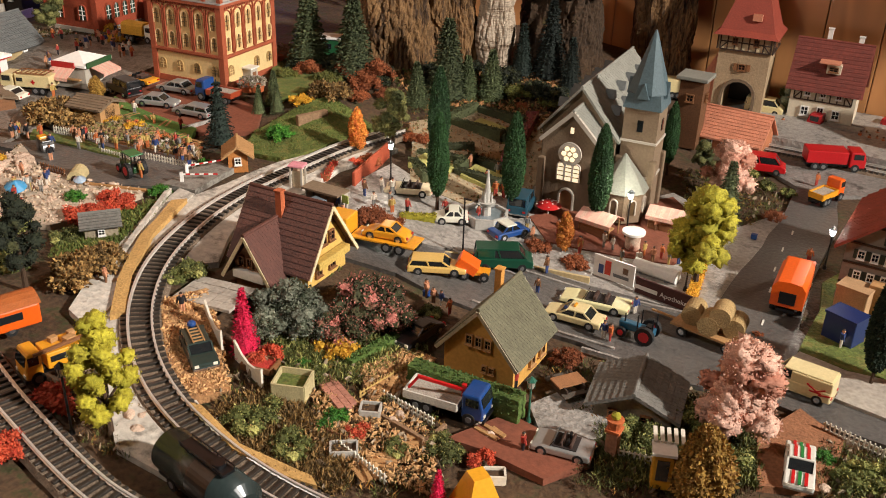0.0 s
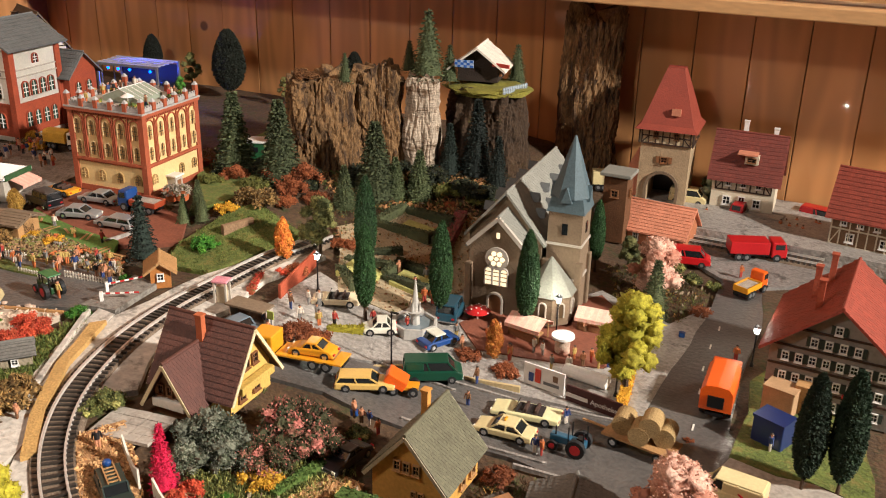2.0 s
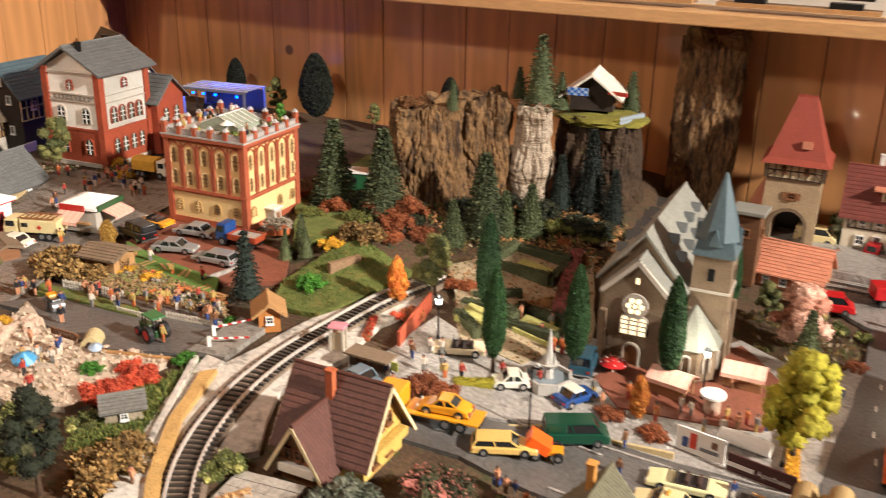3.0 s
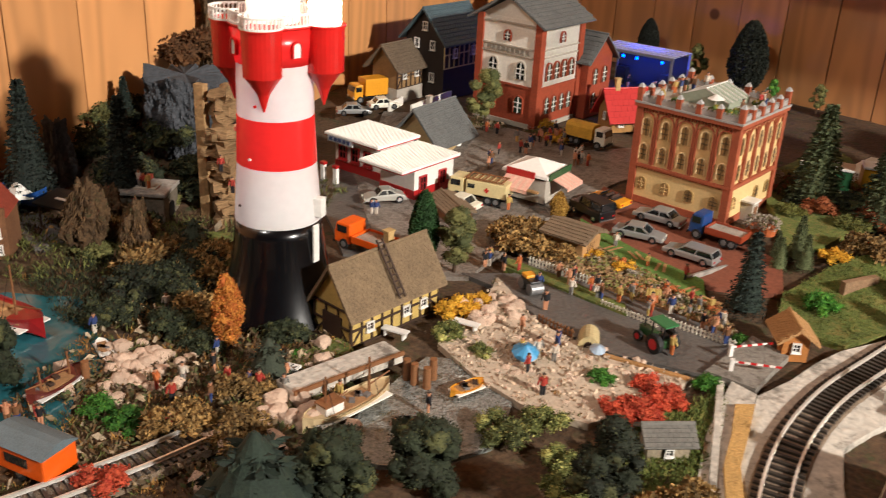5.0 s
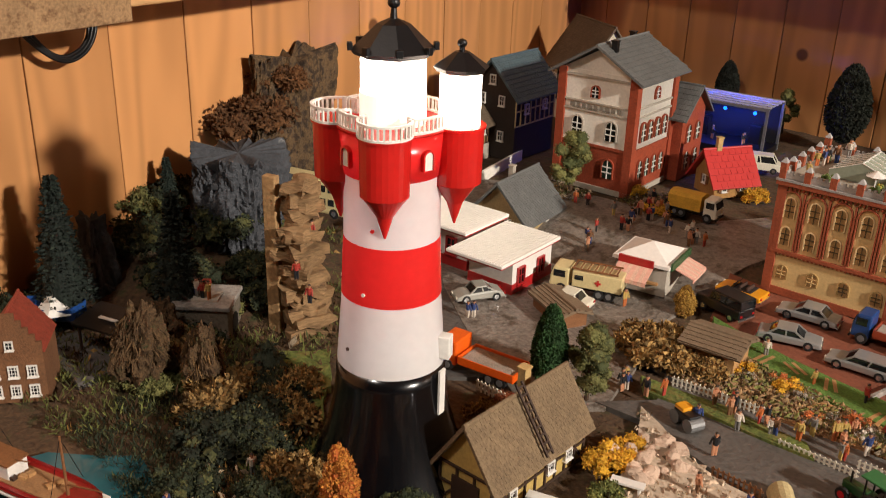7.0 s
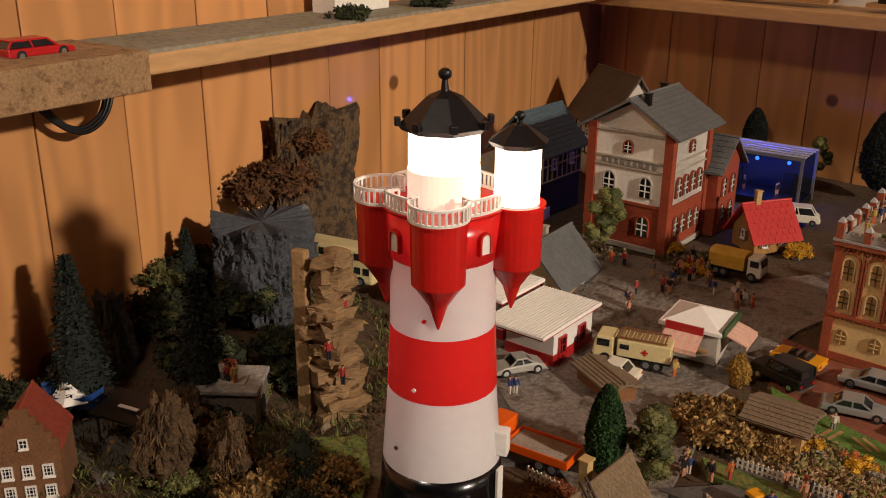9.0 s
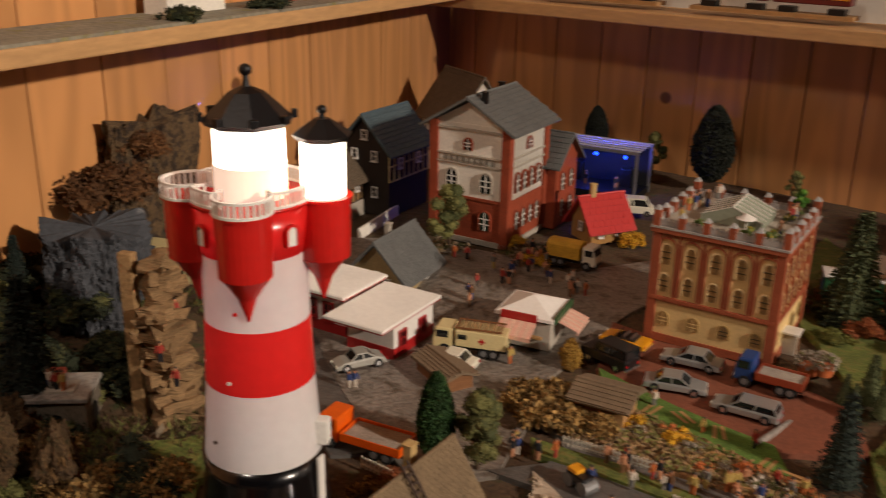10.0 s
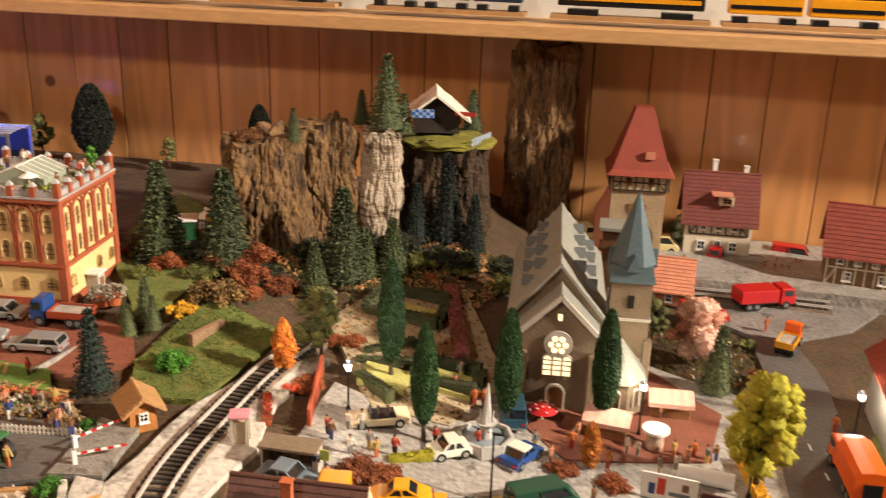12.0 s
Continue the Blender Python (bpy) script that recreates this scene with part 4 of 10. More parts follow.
tower.matrix_basis = pose(0.063, -0.022, 0)
for z in (0.04, 0.078):
    part("string_course", bx(0, 0, z, 0.0385, 0.0385, 0.0025), GREY_WALL, tower)
bm = B()
cyl(bm, 0, 0, 0.113, 0.128, 0.0285, 0.0235, 4, pose(0, 0, 0, 0, 0, 45))
part("spire_skirt", bm, BLUE_SLATE, tower)
part("spire", cyl(B(), 0, 0, 0.128, 0.190, 0.0215, 0.0012, 8, pose(0, 0, 0, 0, 0, 22.5)), BLUE_SLATE, tower, "steep blue-grey slate spire")
for a in range(4):
    d = part("spire_gable", extrude_profile(B(), [(-0.006, 0), (0.006, 0), (0.0, 0.016)], 0.01), BLUE_SLATE, tower)
    d.matrix_basis = pose(0, 0, 0, 0, 0, 90 * a) @ pose(0, -0.016, 0.124)
    o = part("louvre_window", bx(0, -0.0185, 0.095, 0.006, 0.001, 0.012), DARK_GLASS, tower)
    o.matrix_basis = pose(0, 0, 0, 0, 0, 90 * a)
for s in ((1, 1), (1, -1), (-1, 1), (-1, -1)):
    part("buttress", bx(s[0] * 0.018, s[1] * 0.018, 0.03, 0.008, 0.008, 0.06, bevel=0.0015), SANDSTONE, tower)
apse = part("apse", cyl(B(), 0, 0, 0, 0.032, 0.026, seg=8), SANDSTONE, church)
apse.matrix_basis = pose(0.055, -0.053, 0, 0, 0, 22.5)
part("apse_roof", cyl(B(), 0, 0, 0.032, 0.068, 0.029, 0.001, 8), mat("apse_slate", (0.24, 0.24, 0.20), 0.75, 0.2, 110, 0.25), apse)
for a in range(8):
    o = part("lancet_window", plate(B(), arch_pts(0.006, 0.016), -0.001, 0.0005), DARK_PANE, apse)
    o.matrix_basis = pose(0, 0, 0, 0, 0, 45 * a + 22.5) @ pose(0, -0.0242, 0.009)
    part("surround", arch_band(B(), 0.006, 0.016, 0.0012, -0.002, 0.0005), GREY_WALL, o)


def timber_frame(parent, m, w, h, cols, material=TIMBER, diag=True, t=0.0016):
    """Half-timbering on one wall face, in front of it."""
    bm = B()
    for i in range(cols + 1):
        box(bm, -w / 2 + w * i / cols, -0.0006, h / 2, t, 0.0014, h)
    for z in (0.0, h * 0.5, h):
        box(bm, 0, -0.0006, z, w, 0.0014, t)
    if diag:
        for s, x in ((1, -w / 2 + w / cols / 2), (-1, w / 2 - w / cols / 2)):
            ln = math.hypot(w / cols, h * 0.5)
            box(bm, 0, 0, 0, t * 0.9, 0.0013, ln, tilt=pose(x, -0.0005, h * 0.25, 0, s * math.degrees(math.atan2(w / cols, h * 0.5)), 0))
    o = part("timber_frame", bm, material, parent, "dark half-timbering")
    o.matrix_basis = m
    return o


def house(name, x, y, z, turn, w, d, h, hr, wall, tile, label, over=0.006, rows=9, cols=16, wins=(), stack=(), trim=None, frame_mat=None, shutters=None, category="house", pane=None):
    """Gabled house, ridge along its own x. wins: (face, along, height, width, high)."""
    hs = thing(name, x, y, z, turn, label, category)
    part("wall", gable_walls(B(), w, d, h, hr), wall, hs)
    gable_roof(hs, w, d, h, hr + 0.001, over, tile, rows, cols)
    if trim:
        bargeboards(hs, w, d, h, hr + 0.0015, over, trim)
    for (face, along, zz, ww, wh) in wins:
        off = d / 2 if face in (0, 180) else w / 2
        m = pose(0, 0, 0, 0, 0, face) @ pose(along, -off - 0.0001, zz)
        win = window(hs, m, ww, wh, frame_mat or WHITE, pane)
        if shutters:
            for s in (-1, 1):
                part("shutter", bx(s * ww * 0.78, -0.001, 0, ww * 0.48, 0.0016, wh), shutters, win)
    for (cx, cyy, z0, z1, cm) in stack:
        chimney(hs, cx, cyy, z0, z1, cm)
    return hs


# brown-roofed chalet by the track
brown = house("chalet_house", -0.140, 0.906, 0.0, 2, 0.070, 0.056, 0.026, 0.066, mat("yellow_house", (0.60, 0.42, 0.13), 0.8, 0.15, 90, 0.15), BROWN_TILE, "yellow chalet with steep dark brown tiled roof", 0.008, 13, 26,
    wins=[(90, -0.014, 0.013, 0.009, 0.012), (90, 0.006, 0.013, 0.009, 0.012), (90, -0.006, 0.038, 0.008, 0.010), (90, 0.006, 0.038, 0.008, 0.010), (0, -0.025, 0.013, 0.008, 0.011)], stack=[(-0.004, -0.010, 0.05, 0.075, mat("orange_brick", (0.45, 0.15, 0.06), 0.8))], trim=mat("cream_trim", (0.66, 0.58, 0.38), 0.7), frame_mat=BROWN_WOOD)
wing = part("front_wing", gable_walls(B(), 0.032, 0.034, 0.022, 0.048), BROWN_WOOD, brown, "brown boarded gable wing")
wing.matrix_basis = pose(-0.006, -0.034, 0, 0, 0, 90)
gable_roof(wing, 0.034, 0.036, 0.021, 0.050, 0.007, BROWN_TILE, 8, 14)
bargeboards(wing, 0.034, 0.036, 0.021, 0.0505, 0.007, mat("cream_trim", (0.66, 0.58, 0.38), 0.7))
part("balcony", bx(-0.0185, 0, 0.014, 0.006, 0.032, 0.008, bevel=0.0008), WHITE_WALL, wing, "white balcony parapet")
for yy in (-0.009, 0.0, 0.009):
    window(wing, pose(-0.0161, yy, 0.025, 0, 0, -90), 0.006, 0.009, BROWN_WOOD)
part("balcony", bx(0.040, 0, 0.021, 0.008, 0.046, 0.007, bevel=0.0008), mat("yellow_boards", (0.55, 0.40, 0.12), 0.7, 0.25, 120, 0.3), brown, "wooden balcony")

# ochre house with grey roof
ochre = house("ochre_house", 0.061, 0.906, 0.0, 90, 0.062, 0.060, 0.028, 0.062, YELLOW_WALL, mat("moss_grey_tile", (0.155, 0.145, 0.095), 0.75, 0.25, 120, 0.25, piece=0.2), "ochre house with mossy grey steep roof", 0.005, 12, 22,
    wins=[(-90, -0.008, 0.036, 0.006, 0.009), (-90, 0.0, 0.036, 0.006, 0.009), (-90, 0.008, 0.036, 0.006, 0.009), (-90, 0.006, 0.014, 0.0045, 0.006), (-90, 0.012, 0.014, 0.0045, 0.006), (0, 0.0, 0.014, 0.009, 0.012), (0, 0.018, 0.014, 0.009, 0.012)],
    stack=[(0.010, 0.006, 0.05, 0.078, mat("ochre_stack", (0.55, 0.30, 0.08), 0.8))], frame_mat=LIGHT_WOOD, trim=mat("grey_trim", (0.40, 0.36, 0.26), 0.8))
# grey workshop
shed = house("grey_workshop", 0.177, 0.910, 0.0, 100, 0.046, 0.056, 0.016, 0.028, mat("workshop_render", (0.30, 0.26, 0.20), 0.85, 0.25, 90, 0.3), mat("grey_felt", (0.20, 0.19, 0.17), 0.8, 0.25, 110, 0.25, piece=0.15), "low grey workshop with shallow felt roof", 0.006, 7, 14,
    wins=[(-90, -0.014, 0.009, 0.007, 0.007), (-90, 0.010, 0.009, 0.008, 0.008), (0, 0.0, 0.009, 0.007, 0.007)], frame_mat=BROWN_WOOD)

# grey apartment house with red roof
apart_wins = [(-90, -0.040 + 0.0115 * i, z, 0.0065, 0.0085) for z in (0.012, 0.032, 0.052) for i in range(8)] + [(-90, -0.018 + 0.012 * i, 0.070, 0.0065, 0.0085) for i in range(4)] + [(-90, 0.0, 0.086, 0.0065, 0.008)] + [(0, -0.04 + 0.02 * i, z, 0.0065, 0.0085) for z in (0.012, 0.032, 0.05) for i in range(5)]
grey_house = house("apartment_house", 0.330, 1.222, 0.0, 88, 0.115, 0.108, 0.062, 0.106, mat("grey_facade", (0.30, 0.28, 0.25), 0.85, 0.15, 90, 0.2), RED_TILE, "grey four-storey house with red tiled roof", 0.008, 14, 28, wins=apart_wins, stack=[(-0.03, 0.022, 0.085, 0.118, BRICK), (0.01, 0.03, 0.08, 0.115, BRICK), (0.035, 0.02, 0.085, 0.12, BRICK)], shutters=mat("dark_green_shutter", (0.05, 0.065, 0.05), 0.7))
for z, ln in ((0.0225, 0.108), (0.0425, 0.108), (0.0620, 0.108), (0.080, 0.066)):
    part("string_course", bx(-0.0580, 0, z, 0.0016, ln, 0.0018), TIMBER, grey_house)
for x in (-0.02, 0.02):
    part("flower_box", bx(-0.0595, x, 0.0255, 0.004, 0.016, 0.003), mat("red_blossom", (0.45, 0.06, 0.04), 0.9, 0.5, 400, 0.5), grey_house)

# terrace under the gate tower and red-roofed houses
terrace = tagged(part("terrace", prism(B(), [(-0.01, 1.55), (0.18, 1.545), (0.42, 1.53), (0.62, 1.53), (0.62, 1.72), (-0.01, 1.72)], -0.012, 0.0105), CONCRETE), "raised grey terrace along the panelled wall", "ground", kind="structure")

gate = thing("gate_tower", 0.060, 1.652, 0.010, 4, "stone town gate tower with steep red roof and half-timbered storey", "tower")
GATE_STONE = mat("gate_stone", (0.40, 0.31, 0.20), 0.85, 0.25, 120, 0.35)
bm = plate(B(), [(-0.034, 0), (-0.02, 0)] + [(-0.02 * math.cos(math.pi * i / 10), 0.026 + 0.02 * math.sin(math.pi * i / 10)) for i in range(11)] + [(0.02, 0), (0.034, 0), (0.034, 0.088), (-0.034, 0.088)], -0.03, 0.03)
part("tower_body", bm, GATE_STONE, gate)
part("arch_surround", arch_band(B(), 0.040, 0.046, 0.004, -0.033, -0.029), SANDSTONE, gate)
# Black sheet stands in for the shade inside the passage.
part("passage_shadow_wall", bx(0, 0.028, 0.023, 0.05, 0.002, 0.046), BLACK, gate)
part("timber_storey", bx(0, 0, 0.099, 0.072, 0.064, 0.022), mat("cream_infill", (0.55, 0.47, 0.32), 0.8), gate)
for f, off in ((0, 0.032), (90, 0.036), (-90, 0.036)):
    timber_frame(gate, pose(0, 0, 0, 0, 0, f) @ pose(0, -off, 0.0885), 0.066, 0.021, 7)
    for x in (-0.014, 0.014):
        window(gate, pose(0, 0, 0, 0, 0, f) @ pose(x, -off, 0.101), 0.007, 0.009, BROWN_WOOD)
window(gate, pose(0, -0.030, 0.066), 0.010, 0.009, BROWN_WOOD)
for s in (-1, 1):
    part("shutter", bx(s * 0.0085, -0.031, 0.066, 0.005, 0.0015, 0.009), BROWN_WOOD, gate)
bm = B()
cyl(bm, 0, 0, 0.109, 0.116, 0.060, 0.050, 4, pose(0, 0, 0, 0, 0, 45))
cyl(bm, 0, 0, 0.116, 0.190, 0.050, 0.016, 4, pose(0, 0, 0, 0, 0, 45))
part("roof", bm, RED_TILE, gate, "steep red tiled roof")
part("ridge", bx(0, 0, 0.1905, 0.024, 0.003, 0.002), RED_TILE, gate)
dm = part("dormer", extrude_profile(B(), [(-0.005, 0), (0.005, 0), (0.005, 0.007), (-0.005, 0.010)], 0.012), SALMON_TILE, gate)
dm.matrix_basis = pose(0.010, -0.030, 0.130, 0, 0, 90)
part("side_stair_roof", extrude_profile(B(), [(-0.05, 0.0), (-0.034, 0.0), (-0.034, 0.084), (-0.05, 0.05)], 0.03), SALMON_TILE, gate, "salmon lean-to roof")

FACH = mat("white_infill", (0.62, 0.56, 0.44), 0.8, 0.1, 90, 0.1)
red_house = house("half_timbered_house", 0.168, 1.676, 0.0155, 2, 0.084, 0.055, 0.052, 0.100, FACH, mat("dark_red_tile", (0.21, 0.06, 0.042), 0.65, 0.25, 130, 0.2, piece=0.25), "half-timbered house with steep red roof and two chimneys", 0.007, 13, 24,
    wins=[(0, -0.02, 0.012, 0.011, 0.013), (0, 0.0, 0.012, 0.009, 0.016), (0, 0.02, 0.012, 0.011, 0.013), (0, -0.02, 0.038, 0.008, 0.010), (0, 0.0, 0.038, 0.008, 0.010), (0, 0.02, 0.038, 0.008, 0.010)], stack=[(-0.010, 0.004, 0.09, 0.118, WHITE), (0.030, 0.004, 0.085, 0.112, WHITE)])
timber_frame(red_house, pose(0, -0.0275, 0.027), 0.074, 0.024, 8)
dm = part("dormer", extrude_profile(B(), [(-0.010, 0), (0.010, 0), (0.010, 0.012), (-0.010, 0.012)], 0.018), FACH, red_house)
dm.matrix_basis = pose(0.006, -0.017, 0.066, 0, 0, 90)
part("dormer_roof", bx(0, -0.019, 0.0805, 0.026, 0.028, 0.002), SALMON_TILE, red_house)
window(red_house, pose(0.006, -0.0272, 0.0725), 0.012, 0.007, BROWN_WOOD)
far_house = house("half_timbered_house", 0.339, 1.601, 0.016, -8, 0.09, 0.06, 0.045, 0.090, mat("dark_timber_wall", (0.22, 0.14, 0.08), 0.8), RED_TILE, "dark half-timbered house with red roof", 0.007, 12, 24,
    wins=[(0, -0.03, 0.032, 0.008, 0.010), (0, -0.01, 0.032, 0.008, 0.010), (0, 0.01, 0.032, 0.008, 0.010), (0, -0.02, 0.012, 0.010, 0.012), (0, 0.02, 0.012, 0.010, 0.012)])
timber_frame(far_house, pose(0, -0.030, 0.0), 0.088, 0.044, 8, FACH)
house("terracotta_hall", 0.077, 1.521, 0.0, -4, 0.105, 0.06, 0.020, 0.046, mat("hall_wall", (0.45, 0.20, 0.10), 0.8), SALMON_TILE, "low hall with salmon tiled roof", 0.005, 10, 26, wins=[(0, x, 0.010, 0.008, 0.010) for x in (-0.03, -0.01, 0.01, 0.03)])
bell = thing("hose_tower", 0.038, 1.484, 0.0, 0, "slim brown brick hose tower with flat grey cap", "tower")
part("shaft", bx(0, 0, 0.044, 0.030, 0.028, 0.088), mat("brown_brick", (0.17, 0.085, 0.035), 0.85, 0.25, 120, 0.3), bell)
part("cap", bx(0, 0, 0.0905, 0.040, 0.038, 0.005, bevel=0.001), PALE_SLATE, bell)
for f in (0, 90, -90):
    window(bell, pose(0, 0, 0, 0, 0, f) @ pose(0, -0.0145 if f == 0 else -0.0155, 0.066), 0.010, 0.010, BROWN_WOOD)

# boathouse with thatch-like roof
boat_house = house("boathouse", -0.568, 0.820, 0.0, 93, 0.098, 0.042, 0.030, 0.060, mat("yellow_infill", (0.50, 0.38, 0.14), 0.8, 0.2, 100, 0.2), mat("weathered_thatch", (0.23, 0.17, 0.105), 0.9, 0.3, 140, 0.5, piece=0.15), "half-timbered boathouse with weathered brown roof", 0.005, 12, 24,
    wins=[(0, x, 0.013, 0.008, 0.008) for x in (-0.03, 0.01, 0.03)])
timber_frame(boat_house, pose(0, -0.021, 0.0), 0.098, 0.028, 9)
timber_frame(boat_house, pose(0, 0, 0, 0, 0, -90) @ pose(0, -0.049, 0.0), 0.042, 0.029, 3)
part("gate", bx(-0.0495, 0.0, 0.011, 0.0015, 0.022, 0.022), TIMBER, boat_house)
lad = part("roof_ladder", B(), TIMBER, boat_house, "dark ladder lying on the roof")
bm = B()
for s in (-1, 1):
    box(bm, 0, 0, 0, 0.0014, 0.050, 0.0014, tilt=pose(s * 0.003, -0.0138, 0.0505, 55, 0, 0))
for i in range(9):
    t = -0.022 + 0.0055 * i
    box(bm, 0, 0, 0, 0.006, 0.0012, 0.0012, tilt=pose(0, -0.0138, 0.0505, 55, 0, 0) @ pose(0, t, 0))
part("ladder", bm, TIMBER, lad)
chimney(boat_house, 0.022, 0.012, 0.04, 0.068, mat("sand_stack", (0.50, 0.36, 0.17), 0.8), 0.0065)

# petrol station with white flat roofs
gas = thing("petrol_station", -0.808, 1.040, 0.0, 6, "petrol station with two flat white roofs and red trim", "petrol station")
RED_TRIM = paint("red_trim", (0.42, 0.03, 0.03))
for (cx, cyy, w, d, z) in ((0.033, 0.0, 0.064, 0.098, 0.040), (-0.042, 0.018, 0.085, 0.072, 0.045)):
    rf = part("flat_roof", bx(cx, cyy, z, w, d, 0.003, bevel=0.0006), mat("white_roof", (0.80, 0.78, 0.74), 0.5, 0.06, 50, 0.05), gas, "flat white roof")
    bm = B()
    for i in range(int(w / 0.0032)):
        box(bm, cx - w / 2 + 0.0024 + i * 0.0032, cyy, z + 0.0017, 0.0016, d - 0.002, 0.0010)
    tagged(part("roof_ridge", bm, mat("white_roof", (0.80, 0.78, 0.74)), rf), kind="stuff")
    part("roof_edge", bx(cx, cyy, z - 0.0022, w - 0.002, d - 0.002, 0.0015), RED_TRIM, rf)
part("office_wall", bx(-0.042, 0.022, 0.022, 0.072, 0.056, 0.043), WHITE, gas)
part("office_base", bx(-0.042, 0.022, 0.006, 0.0735, 0.0575, 0.012), RED_TRIM, gas)
part("workshop_wall", bx(0.033, 0.012, 0.019, 0.050, 0.066, 0.037), WHITE, gas)
part("workshop_base", bx(0.033, 0.012, 0.006, 0.0515, 0.0675, 0.012), RED_TRIM, gas)
for x in (-0.065, -0.045, -0.025):
    window(gas, pose(x, -0.0062, 0.024), 0.013, 0.018, RED_TRIM)
for y in (-0.008, 0.025):
    window(gas, pose(0.0582, y, 0.018, 0, 0, 90), 0.012, 0.018, RED_TRIM)
part("sign_board", bx(-0.06, -0.0165, 0.0405, 0.040, 0.002, 0.008), mat("sign_grey", (0.45, 0.45, 0.45), 0.5), gas)
bm = B()
for i in range(5):
    box(bm, -0.074 + 0.007 * i, -0.018, 0.0405, 0.0048, 0.0008, 0.004)
part("sign_bars", bm, mat("sign_blue", (0.06, 0.08, 0.16), 0.5), gas)
for x in (-0.078, -0.058, -0.038):
    p = part("fuel_pump", bx(x, -0.045, 0.010, 0.006, 0.005, 0.020, bevel=0.0008), WHITE, gas, "white and red fuel pump")
    part("pump_top", bx(x, -0.045, 0.021, 0.0065, 0.0055, 0.003), RED_TRIM, p)
mast = thing("sign_mast", -0.869, 0.972, 0.0, 0, "white mast with a round dark blue sign", "sign")
part("pole", cy(0, 0, 0, 0.085, 0.0013, 0.001, 8), WHITE, mast)
part("round_sign", cyl(B(), 0, 0, -0.001, 0.001, 0.009, seg=20, tilt=pose(0.006, -0.002, 0.060, 90, 0, 25)), mat("sign_blue", (0.06, 0.08, 0.16), 0.5), mast)

# houses behind the petrol station
house("grey_roof_house", -0.856, 1.156, 0.0, 100, 0.072, 0.062, 0.020, 0.052, mat("beige_house", (0.42, 0.33, 0.18), 0.8), SLATE, "beige cottage with dark grey slate roof", 0.008, 10, 20, wins=[(-90, 0.0, 0.018, 0.008, 0.010), (-90, 0.012, 0.012, 0.008, 0.010), (0, 0.01, 0.012, 0.008, 0.010)], stack=[(0.0, 0.008, 0.045, 0.062, GREY_WALL)])
house("small_red_roof_house", -0.740, 1.390, 0.0, 62, 0.048, 0.042, 0.024, 0.050, mat("tan_house", (0.42, 0.25, 0.09), 0.8), paint("bright_red_roof", (0.50, 0.05, 0.045), 0.5, 0.1), "small tan house with bright red roof", 0.008, 6, 8, wins=[(-90, 0.0, 0.018, 0.007, 0.010), (0, -0.012, 0.013, 0.007, 0.010), (0, 0.012, 0.013, 0.007, 0.010)], stack=[(-0.012, 0.0, 0.05, 0.066, mat("sand_stack", (0.5, 0.36, 0.17)))], shutters=BROWN_WOOD)
blue_house = house("dark_timbered_house", -1.014, 1.326, 0.0, 95, 0.085, 0.072, 0.085, 0.122, mat("black_timber_wall", (0.045, 0.03, 0.022), 0.8), BLUE_SLATE, "dark timber house with blue slate roof", 0.008, 10, 20, wins=[(-90, -0.015, 0.075, 0.009, 0.013), (-90, 0.015, 0.075, 0.009, 0.013), (-90, 0.0, 0.100, 0.009, 0.012), (0, -0.02, 0.065, 0.009, 0.013), (0, 0.02, 0.065, 0.009, 0.013), (-90, -0.015, 0.03, 0.009, 0.013), (-90, 0.015, 0.03, 0.009, 0.013)])
timber_frame(blue_house, pose(0, -0.036, 0.045), 0.085, 0.038, 8, mat("yellow_white_beams", (0.6, 0.5, 0.25), 0.7), False)
corner_house = house("half_timbered_house", -1.040, 1.531, 0.0, -25, 0.10, 0.085, 0.085, 0.140, FACH, mat("grey_brown_tile", (0.17, 0.13, 0.09), 0.8, 0.2, 110, 0.2, piece=0.15), "half-timbered house with grey-brown roof in the corner", 0.008, 12, 24, wins=[(0, x, 0.06, 0.009, 0.012) for x in (-0.03, 0.0, 0.03)])
timber_frame(corner_house, pose(0, -0.0425, 0.03), 0.098, 0.054, 7)
timber_frame(corner_house, pose(0, 0, 0, 0, 0, 90) @ pose(0, -0.05, 0.03), 0.085, 0.054, 6)
barn = house("timber_cabin", -1.032, 1.254, 0.018, 99, 0.060, 0.044, 0.034, 0.056, mat("cabin_wall", (0.32, 0.21, 0.10), 0.8), mat("grey_brown_tile", (0.17, 0.13, 0.09)), "brown timber cabin with grey roof", 0.010, 8, 18, wins=[(0, -0.015, 0.018, 0.008, 0.010), (0, 0.012, 0.018, 0.008, 0.010)])
timber_frame(barn, pose(0, -0.022, 0.0), 0.060, 0.033, 6)
part("foundation", bx(0, 0, -0.0105, 0.064, 0.048, 0.021), GREY_WALL, barn)

# open kiosk with striped awnings
STRIPE = mat("pink_white_stripe", (0.68, 0.42, 0.34), 0.8, 0.15, 80, 0.1)


def awning(parent, m, w, d, drop, material=STRIPE, stripes=9):
    """Sloped awning of alternating strips, falling towards -y."""
    aw = part("awning", B(), material, parent, "pink striped awning")
    aw.matrix_basis = m
    for k in range(2):
        bm = B()
        for i in range(k, stripes, 2):
            x0, x1 = -w / 2 + w * i / stripes, -w / 2 + w * (i + 1) / stripes
            roof_slab(bm, x0, x1, -d, -drop, 0, 0, 0.0008)
            box(bm, (x0 + x1) / 2, -d, -drop - 0.0015, x1 - x0, 0.0006, 0.0036)
        part("stripes", bm, material if k == 0 else mat("pale_stripe", (0.68, 0.48, 0.38), 0.8), aw)
    return aw


